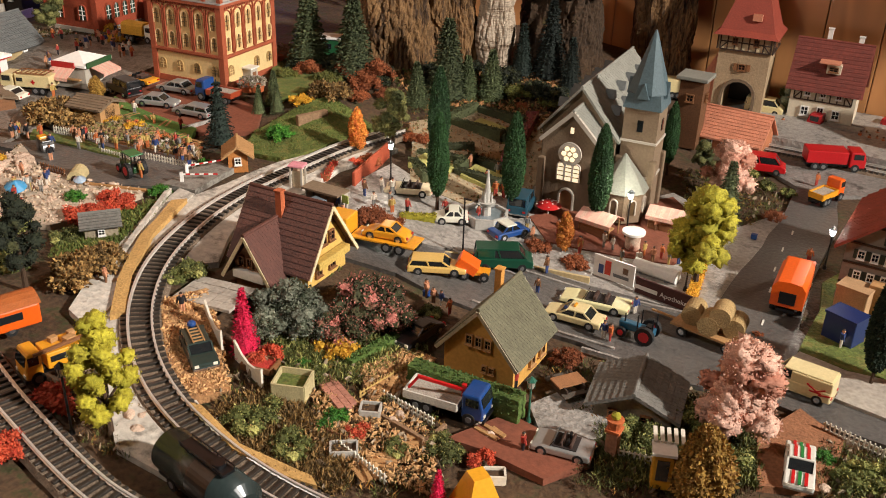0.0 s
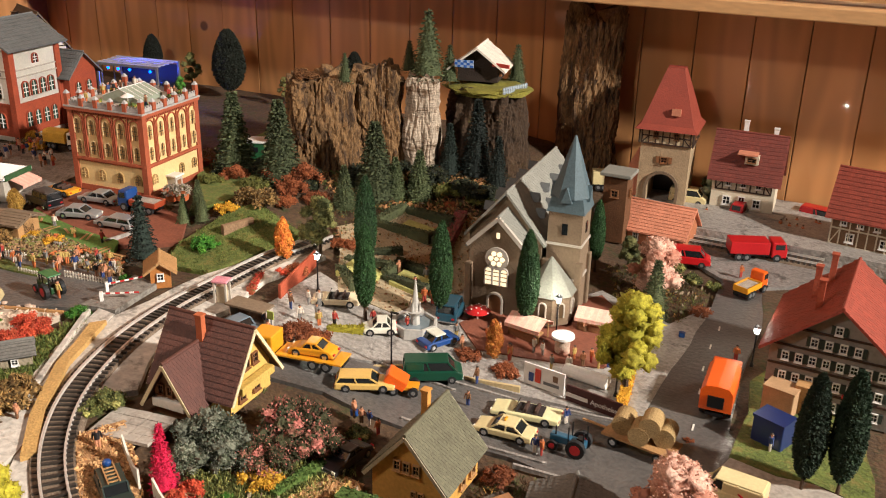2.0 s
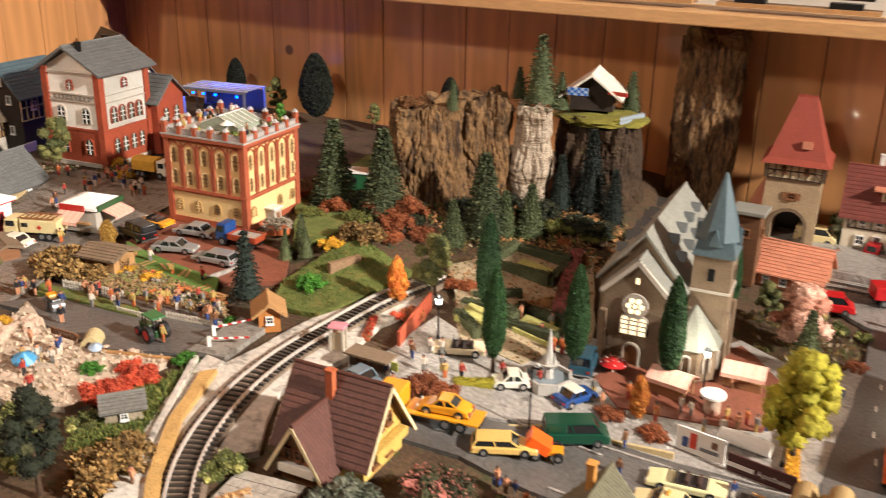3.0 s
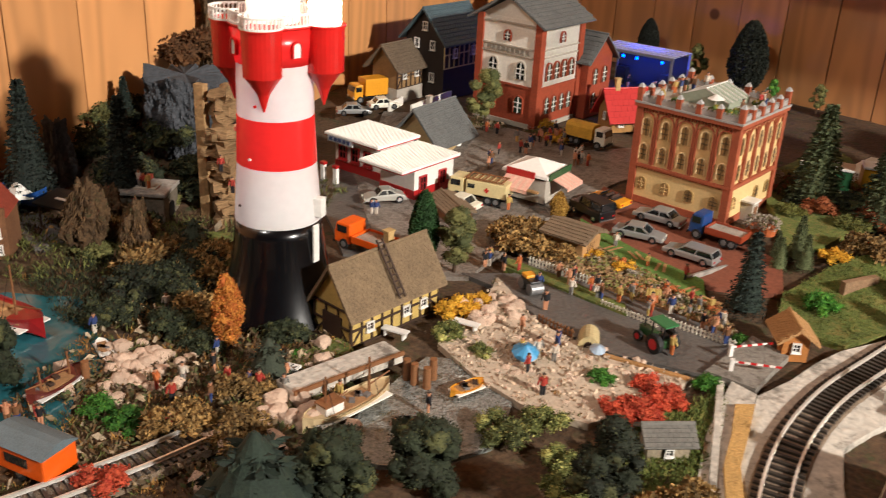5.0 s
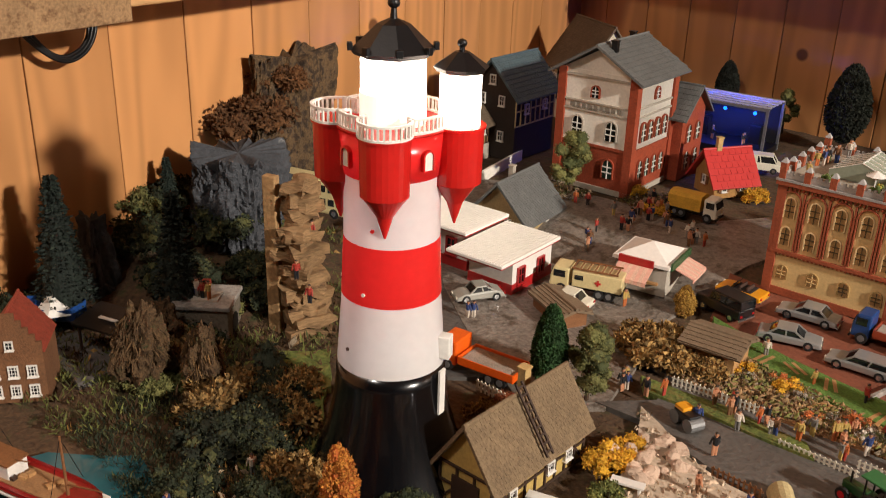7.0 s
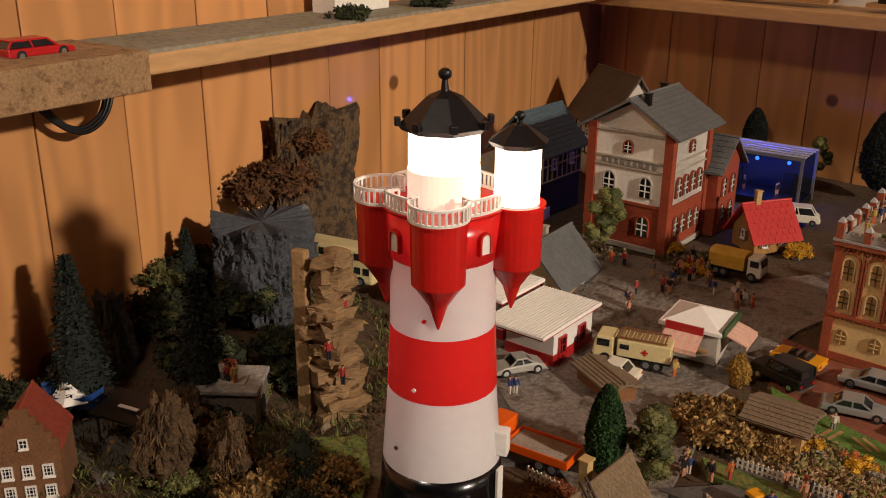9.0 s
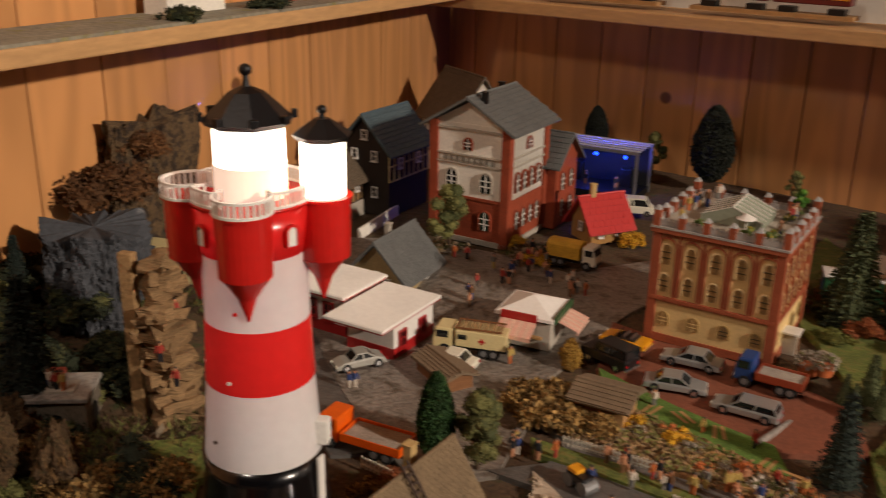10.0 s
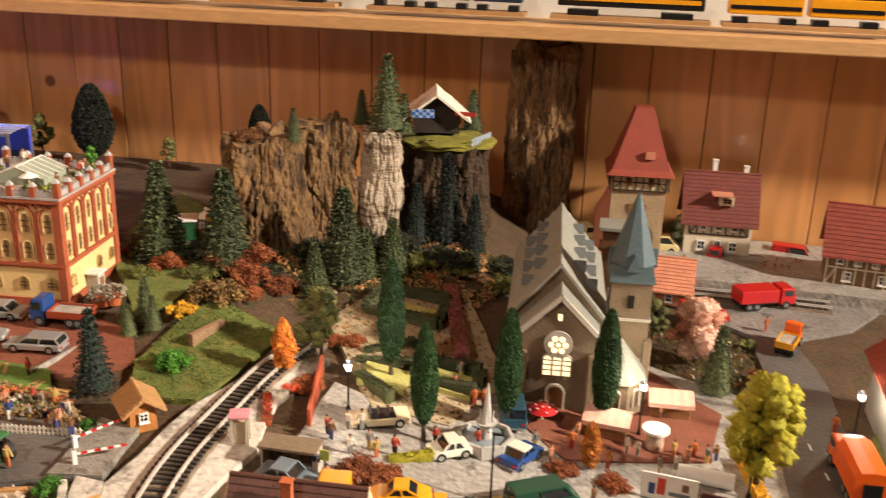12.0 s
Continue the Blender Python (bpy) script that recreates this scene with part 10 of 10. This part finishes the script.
def hull(bm, L, w, h, sheer=0.4):
    n = 14
    rows = []
    for i in range(n + 1):
        k = i / n * 2 - 1
        b = (1 - abs(k) ** 2.6) ** 0.7 * w / 2
        top = h * (1 + sheer * k * k)
        row = [(k * L / 2, -b, top), (k * L / 2, -b * 0.75, h * 0.35), (k * L / 2, 0, 0), (k * L / 2, b * 0.75, h * 0.35), (k * L / 2, b, top)]
        rows.append([bm.verts.new(p) for p in row])
    for a, b in zip(rows, rows[1:]):
        for j in range(4):
            bm.faces.new((a[j], b[j], b[j + 1], a[j + 1]))
        m1, m2 = [Vector(v.co) for v in (a[0], b[0])], [Vector(v.co) for v in (a[4], b[4])]
        q = [bm.verts.new(p - Vector((0, 0, h * 0.18))) for p in (m1[0], m1[1], m2[1], m2[0])]
        bm.faces.new(q)
    bmesh.ops.remove_doubles(bm, verts=bm.verts, dist=1e-5)
    bmesh.ops.recalc_face_normals(bm, faces=bm.faces)
    return bm


HULL_RED, HULL_WHITE, DECK = paint("hull_red", (0.30, 0.02, 0.02)), paint("hull_cream", (0.52, 0.42, 0.26)), mat("deck_wood", (0.36, 0.22, 0.11), 0.7)


def boat(x, y, turn, L, w, h, colour, label, masts=2, cabin=True, z=0.002):
    t = thing("model_boat", x, y, z, turn, label, "boat")
    part("hull", hull(B(), L, w, h), colour, t)
    part("deck", bx(0, 0, h * 0.86, L * 0.72, w * 0.66, 0.001), DECK, t)
    part("rubbing_strip", bx(0, 0, h * 0.55, L * 0.82, w * 0.98, 0.0012), WHITE, t)
    for i in range(masts):
        xx = -L * 0.25 + i * L * 0.5 / max(1, masts - 1) if masts > 1 else 0
        m = part("mast", cy(xx, 0, h * 0.8, h + L * 0.34, 0.0011, 0.0007, 8), BROWN_WOOD, t)
        part("boom", cyl(B(), 0, 0, 0, L * 0.25, 0.0007, 0.0005, 6, pose(xx, 0, h * 1.5, 0, 80, 0)), BROWN_WOOD, m)
        for s in (-1, 1):
            d = Vector((0, s * w * 0.42, -L * 0.30))
            part("stay", box(B(), 0, 0, 0, 0.0003, 0.0003, d.length, tilt=pose(xx, s * w * 0.21, h + L * 0.18, -math.degrees(math.atan2(d.y, d.z)) * 1, 0, 0)), BLACK, m)
    if cabin:
        c = part("cabin", bx(-L * 0.2, 0, h * 1.2, L * 0.2, w * 0.5, h * 0.9, 0, 0.0006), WHITE, t)
        part("cabin_roof", bx(-L * 0.2, 0, h * 1.7, L * 0.22, w * 0.56, 0.001), BROWN_WOOD, c)
    for i in range(5):
        part("cargo", bx(random.uniform(-0.1, 0.25) * L, random.uniform(-0.2, 0.2) * w, h * 0.95, 0.005, 0.004, 0.003, random.uniform(0, 90)), random.choice((LIGHT_WOOD, TIMBER, STEEL_GREY)), t)
    return t


boat(-0.757, 0.583, 18, 0.120, 0.030, 0.013, HULL_RED, "red fishing ship with white stripe in the harbour")
boat(-0.625, 0.577, -70, 0.050, 0.018, 0.008, paint("hull_brown", (0.16, 0.04, 0.03)), "small brown fishing boat in the harbour", 2, False)
boat(-0.476, 0.714, 92, 0.078, 0.022, 0.009, HULL_WHITE, "wooden sailing barge moored in the bay")
boat(-0.441, 0.795, 82, 0.030, 0.013, 0.005, paint("row_yellow", (0.62, 0.32, 0.03)), "yellow rowing boat in the bay", 0, False)
boat(-0.655, 0.626, -12, 0.026, 0.011, 0.004, WHITE, "small white dinghy at the harbour edge", 0, False)
boat(-0.440, 0.734, 60, 0.018, 0.009, 0.003, TIMBER, "dark raft-like boat in the bay", 0, False)
for i, (x, y) in enumerate(((-0.474, 0.774), (-0.464, 0.777), (-0.470, 0.789), (-0.482, 0.774), (-0.624, 0.598))):
    o = thing("mooring_post", x, y, -0.002, 0, "rusty brown mooring post in the water", "post")
    part("shaft", cy(0, 0, 0, 0.020, 0.0032, 0.0028, 10), BROWN_WOOD, o)

# ---- open-air stage with blue light ----
sx_, sy_ = -0.832, 1.535
stage = thing("open_air_stage", sx_, sy_ + 0.03, 0.0, 8, "open-air stage with metal truss roof lit blue", "stage", scale=1.12)
part("platform", bx(0, 0, 0.004, 0.105, 0.060, 0.008), BLACK, stage)
# Added black sheet gives the dark inside of the open frame.
part("backdrop", bx(0, 0.028, 0.030, 0.10, 0.002, 0.050), mat("interior_shade_black", (0.008, 0.008, 0.012), 0.8), stage)
for sx in (-1, 1):
    for sy in (-1, 1):
        part("truss_post", bx(sx * 0.052, sy * 0.028, 0.029, 0.003, 0.003, 0.058), STEEL_GREY, stage)
    part("roof_beam", bx(0, sx * 0.028, 0.059, 0.108, 0.003, 0.003), STEEL_GREY, stage)
for i in range(5):
    part("roof_slat", bx(0, -0.022 + i * 0.011, 0.0608, 0.108, 0.0045, 0.0012), mat("pale_slat", (0.5, 0.5, 0.52), 0.5), stage)
BLUE_LED = glow("blue_stage_led", (0.01, 0.06, 1.0), 10.0)
for x, z in ((-0.038, 0.052), (0.036, 0.052), (0.0, 0.052), (-0.02, 0.052)):
    part("spotlight", ball(B(), x, -0.022, z, 0.0022, div=2), BLUE_LED, stage, "blue stage spotlight")
for x in (-0.035, 0.03):
    part("speaker", bx(x, 0.012, 0.019, 0.014, 0.012, 0.022, 0, 0.0005), BLACK, stage)
for x, yy in ((sx_ - 0.02, sy_ + 0.02), (sx_ + 0.02, sy_ + 0.02)):
    point_lamp("stage_light", (x, yy, gz(x, yy) + 0.046), 0.16, (0.03, 0.09, 1.0), 0.004)
for i in range(4):
    figurine(sx_ + random.uniform(-0.03, 0.03), sy_ + 0.03 + random.uniform(-0.012, 0.008), 7, 0.0085, "playing on the stage")
tent2 = thing("blue_tarpaulin", sx_ - 0.08, sy_ + 0.07, 0.0, 10, "bright blue tarpaulin stand", "tarpaulin")
part("cloth", bx(0, 0, 0.052, 0.06, 0.04, 0.002), paint("tarp_blue", (0.03, 0.20, 0.50)), tent2)
for a in (-1, 1):
    for b in (-1, 1):
        part("pole", cy(a * 0.028, b * 0.018, 0, 0.052, 0.0012), STEEL_GREY, tent2)

# ---- mountain hut on the stump ----
cabin = house("mountain_hut", -0.190, 1.556, 0.118, 102, 0.050, 0.056, 0.024, 0.044, mat("black_logs", (0.045, 0.028, 0.018), 0.8, 0.3, 120, 0.4), mat("pale_shingle", (0.66, 0.60, 0.52), 0.8, 0.2, 100, 0.3, piece=0.2), "dark log hut with pale roof on the cliff", 0.012, 6, 12, wins=[(0, -0.012, 0.012, 0.008, 0.008), (0, 0.010, 0.012, 0.008, 0.008)], frame_mat=BROWN_WOOD)
flag = part("flag", bx(0, 0, 0, 0.026, 0.0008, 0.010), mat("blue_white_cloth", (0.42, 0.48, 0.58), 0.8, 0.1, 80, 0.0), cabin, "blue and white chequered banner")
flag.matrix_basis = pose(0, 0, 0, 0, 0, -90) @ pose(-0.016, -0.0395, 0.026)
for i in range(6):
    for j in range(3):
        if (i + j) % 2:
            part("check", bx(-0.0112 + i * 0.0043, -0.0007, -0.0032 + j * 0.0033, 0.0042, 0.0006, 0.0032), paint("banner_blue", (0.05, 0.16, 0.45)), flag)
part("red_banner", bx(-0.036, -0.034, 0.026, 0.002, 0.026, 0.005, -20), paint("banner_red", (0.5, 0.08, 0.06)), cabin)
fence(-0.138, 1.512, -0.122, 1.560, 0.010, mat("blue_white_rail", (0.45, 0.52, 0.6), 0.6), "blue and white railing of the hut").location.z += 0.115
scatter(fir_tree("fir_tree", "fir tree on top of the cliff", 0.10, 0.026, FIR), [(-0.230, 1.470, 0.95, 0.126), (-0.222, 1.520, 0.55, 0.112), (-0.150, 1.590, 0.6, 0.112), (-0.318, 1.404, 0.42, 0.124), (-0.262, 1.478, 0.45, 0.128)])

# ---- hill structures ----
bunker = thing("stone_shelter", -0.872, 0.780, 0.0, 42, "grey stone shelter with dark arch and flat roof", "building")
part("wall", bx(0, 0, 0.016, 0.046, 0.040, 0.032, 0, 0.001), mat("shelter_stone", (0.20, 0.17, 0.13), 0.9, 0.3, 90, 0.5), bunker)
part("roof", bx(0, 0, 0.034, 0.050, 0.044, 0.004, 0, 0.0008), CONCRETE, bunker)
part("hatch", bx(0.002, -0.004, 0.0368, 0.022, 0.018, 0.002), GREY_WALL, bunker)
# Black plates on solid walls paint the shade of two arched openings.
part("arch", plate(B(), arch_pts(0.016, 0.022), -0.0204, -0.0200), BLACK, bunker)
o = part("arch", plate(B(), arch_pts(0.016, 0.022), -0.0234, -0.0230), BLACK, bunker)
o.matrix_basis = pose(0, 0, 0, 0, 0, 90)
part("red_tiles", bx(-0.012, 0.018, 0.0378, 0.020, 0.010, 0.005), RED_TILE, bunker)
open_hut = thing("black_shelter", -0.895, 0.705, 0.0, 20, "black open timber shelter", "shelter")
part("roof", box(B(), 0, 0, 0, 0.046, 0.034, 0.002, tilt=pose(0, 0, 0.031, 8, 0, 0)), BLACK, open_hut)
for a in (-1, 1):
    for b in (-1, 1):
        part("post", cy(a * 0.019, b * 0.013, 0, 0.030 + b * 0.001, 0.0012), TIMBER, open_hut)
part("ladder", bx(0.004, -0.004, 0.0335, 0.018, 0.003, 0.001), WHITE, open_hut)
brick_house = thing("stepped_gable_house", -0.872, 0.620, 0.0, 55, "orange brick house with stepped gable", "house", scale=0.72)
OBR = mat("orange_brick_wall", (0.22, 0.115, 0.055), 0.85, 0.3, 120, 0.4)
part("wall", bx(0, 0.030, 0.030, 0.060, 0.058, 0.060), OBR, brick_house)
for i in range(5):
    part("gable_step", bx(0, 0.002, 0.060 + i * 0.008 + 0.004, 0.060 - i * 0.011, 0.004, 0.008), OBR, brick_house)
gr = part("roof", B(), RED_TILE, brick_house)
gr.matrix_basis = pose(0, 0.031, 0, 0, 0, 90)
gable_roof(gr, 0.054, 0.058, 0.058, 0.096, 0.002, RED_TILE, 10, 14)
for z in (0.014, 0.036):
    for x in (-0.018, 0.0, 0.018):
        window(brick_house, pose(x, 0.0009, z), 0.010, 0.013, WHITE, None, (2, 2))
window(brick_house, pose(0, -0.0002, 0.066), 0.008, 0.010, WHITE)
sail = thing("white_blue_boat_cover", -0.955, 0.69, 0.01, 40, "white and blue covered boat hull on land", "boat")
part("hull", hull(B(), 0.05, 0.024, 0.016), BLU_P, sail)
part("cover", cyl(B(), 0, 0, 0.012, 0.030, 0.018, 0.004, 6), WHITE, sail)

# behind the big house
for (x, y, turn, m, l, w) in ((-0.451, 1.369, 20, mat("green_wagon", (0.04, 0.14, 0.06), 0.5), "green show wagon with white roof", 0.055), (-0.408, 1.412, 30, paint("wagon_yellow", (0.6, 0.36, 0.03)), "yellow show wagon with white roof", 0.04)):
    t = thing("show_wagon", x, y, 0.003, turn, l, "wagon")
    part("body", bx(0, 0, 0.017, w, 0.024, 0.022, 0, 0.001), m, t)
    part("roof", bx(0, 0, 0.0295, w * 1.04, 0.028, 0.003, 0, 0.001), WHITE, t)
    part("window", bx(0, -0.0123, 0.019, w * 0.5, 0.0006, 0.007), CAR_GLASS, t)
    for s in (-1, 1):
        for q in (-1, 1):
            wheel(t, s * w * 0.33, q * 0.010, 0.0045, 0.003)
fence(-0.474, 1.402, -0.380, 1.459, 0.012, FENCE_W, "white railing behind the big house")
solid_wall(-0.455, 1.468, -0.380, 1.468, 0.012, 0.05, mat("red_earth", (0.33, 0.17, 0.09)), "raised reddish garden plot", "garden_plot", "garden", FENCE_W)
for (x, y) in ((-0.491, 1.319), (-0.494, 1.332), (-0.438, 1.194), (-0.427, 1.199)):
    t = thing("flower_tub", x, y, 0.003, 0, "round tub with pale flowers", "planter")
    part("tub", cy(0, 0, 0, 0.008, 0.0075, 0.009, 14), mat("terracotta", (0.5, 0.17, 0.06)), t)
    bm = B()
    leaves_on(bm, [(0, 0, 0.012, 0.010, 0.010, 0.006)], 160, 0.005, 0.6)
    part("flower_head", bm, leafage("pale_flowers", (0.55, 0.48, 0.40), (0.2, 0.2, 0.08), 0.4), t)
ub = thing("roof_umbrella", -0.512, 1.212, 0.1065, 0, "white and red rooftop parasols and tables", "parasol")
part("pole", cy(0, 0, 0, 0.012, 0.0006), WHITE, ub)
part("canopy", cy(0, 0, 0.010, 0.0145, 0.009, 0.0006, 8), WHITE, ub)
for i in range(10):
    figurine(-0.527 + random.choice((-1, 1)) * random.uniform(0.034, 0.046), 1.236 + random.uniform(-0.044, 0.044), None, 0.1065, "on the roof terrace")

# ---- shelf goods ----
SZ = 0.300


def shelf_train(x, w, colour, stripe, label, n=1, h=0.034):
    t = thing("shelf_train", x, 1.655, 0.0, 0, label, "model train")
    z0 = SZ - gz(x, 1.655)
    part("stand", bx(0, 0, z0 + 0.003, w * 1.02, 0.030, 0.005), LIGHT_WOOD, t)
    for i in range(n):
        cx = -w / 2 + w * (i + 0.5) / n
        part("wagon_body", bx(cx, 0, z0 + 0.012 + h / 2, w / n * 0.93, 0.024, h * 0.72, 0, 0.0015), colour, t)
        part("stripe", bx(cx, -0.0125, z0 + 0.012 + h * 0.42, w / n * 0.88, 0.0008, h * 0.16), stripe, t)
        part("roof", bx(cx, 0, z0 + 0.012 + h * 0.90, w / n * 0.90, 0.020, h * 0.10, 0, 0.001), BLACK, t)
        for s in (-0.3, 0.3):
            part("bogie", bx(cx + s * w / n, 0, z0 + 0.009, w / n * 0.2, 0.018, 0.007), BLACK, t)
    return t


shelf_train(-0.43, 0.17, BLK_P, ORG_P, "boxed locomotive with orange band on the shelf", 1, 0.045)
shelf_train(-0.20, 0.20, paint("navy", (0.03, 0.05, 0.10)), STEEL_GREY, "dark blue wagons in a row on the shelf", 3)
shelf_train(0.03, 0.19, BLK_P, YEL_P, "black locomotive with yellow stripe on the shelf", 1)
shelf_train(0.235, 0.185, YEL_P, BLK_P, "yellow crane wagon on the shelf", 2, 0.030)
shelf_train(0.45, 0.18, YEL_P, WHITE, "yellow railcar in a display case", 1)
shelf_train(-0.66, 0.20, paint("maroon", (0.18, 0.03, 0.03)), YEL_P, "maroon coaches on the shelf", 2)
shelf_train(-0.90, 0.18, paint("shelf_green", (0.05, 0.10, 0.06)), STEEL_GREY, "green wagons on the shelf", 2)
for (k, w, h, c, l) in ((-0.20, 0.085, 0.05, WHITE_WALL, "white model house on the wall shelf"), (-0.02, 0.07, 0.045, BRICK, "brick house on the wall shelf"), (0.18, 0.08, 0.04, LIGHT_WOOD, "wooden cabin on the wall shelf")):
    m = pose(-1.078, 1.275, 0.0, 0, 0, 90 - LEFT_LEAN) @ pose(k, 0.02, 0)
    p = m.translation
    t = thing("shelf_house", p.x, p.y, 0.313 - gz(p.x, p.y), 90 - LEFT_LEAN, l, "house")
    part("wall", bx(0, 0, h / 2, w, 0.03, h), c, t)
    part("roof", bx(0, 0, h + 0.004, w * 1.1, 0.036, 0.008, 0, 0.002), BROWN_TILE, t)
for k in (-0.26, -0.12, 0.05, 0.12, 0.25, 0.36):
    m = pose(-1.078, 1.275, 0.0, 0, 0, 90 - LEFT_LEAN) @ pose(k, -0.025, 0)
    p = m.translation
    scatter(bush("shelf_shrub", "green trailing moss on the shelf edge", 0.022, 0.010, DEEP, 5, 300, 0.2), [(p.x, p.y, 1.0, 0.313 - gz(p.x, p.y))])
m = pose(-1.078, 1.275, 0.0, 0, 0, 90 - LEFT_LEAN) @ pose(-0.57, 0.0, 0)
p = m.translation
d = m.to_3x3() @ Vector((1, 0, 0))
car("wagon", p.x - d.x * 0.02, p.y - d.y * 0.02, p.x + d.x * 0.02, p.y + d.y * 0.02, RED_P, "red vintage car on the wall shelf", z=0.311 - gz(p.x, p.y))
cable = bpy.data.curves.new("cable", "CURVE")
cable.dimensions, cable.bevel_depth = "3D", 0.0016
for k in range(3):
    s = cable.splines.new("NURBS")
    pts = [(-0.488 - 0.004 * k, 0.03, 0.290), (-0.490 - 0.004 * k, 0.025, 0.262), (-0.515, 0.02, 0.238 + 0.005 * k), (-0.545, 0.02, 0.245), (-0.575 + 0.006 * k, 0.03, 0.290)]
    s.points.add(len(pts) - 1)
    for q, pt in zip(s.points, pts):
        q.co = (*(pose(-1.078, 1.275, 0.0, 0, 0, 90 - LEFT_LEAN) @ Vector(pt)), 1)
    s.use_endpoint_u = True
tmp = new("cable_tmp", cable)
bpy.context.view_layer.update()
me = bpy.data.meshes.new_from_object(tmp)
bpy.data.objects.remove(tmp)
me.materials.clear()
me.materials.append(BLACK)
tagged(new("cable_loop", me), "black cable loops hanging below the shelf", "cable")
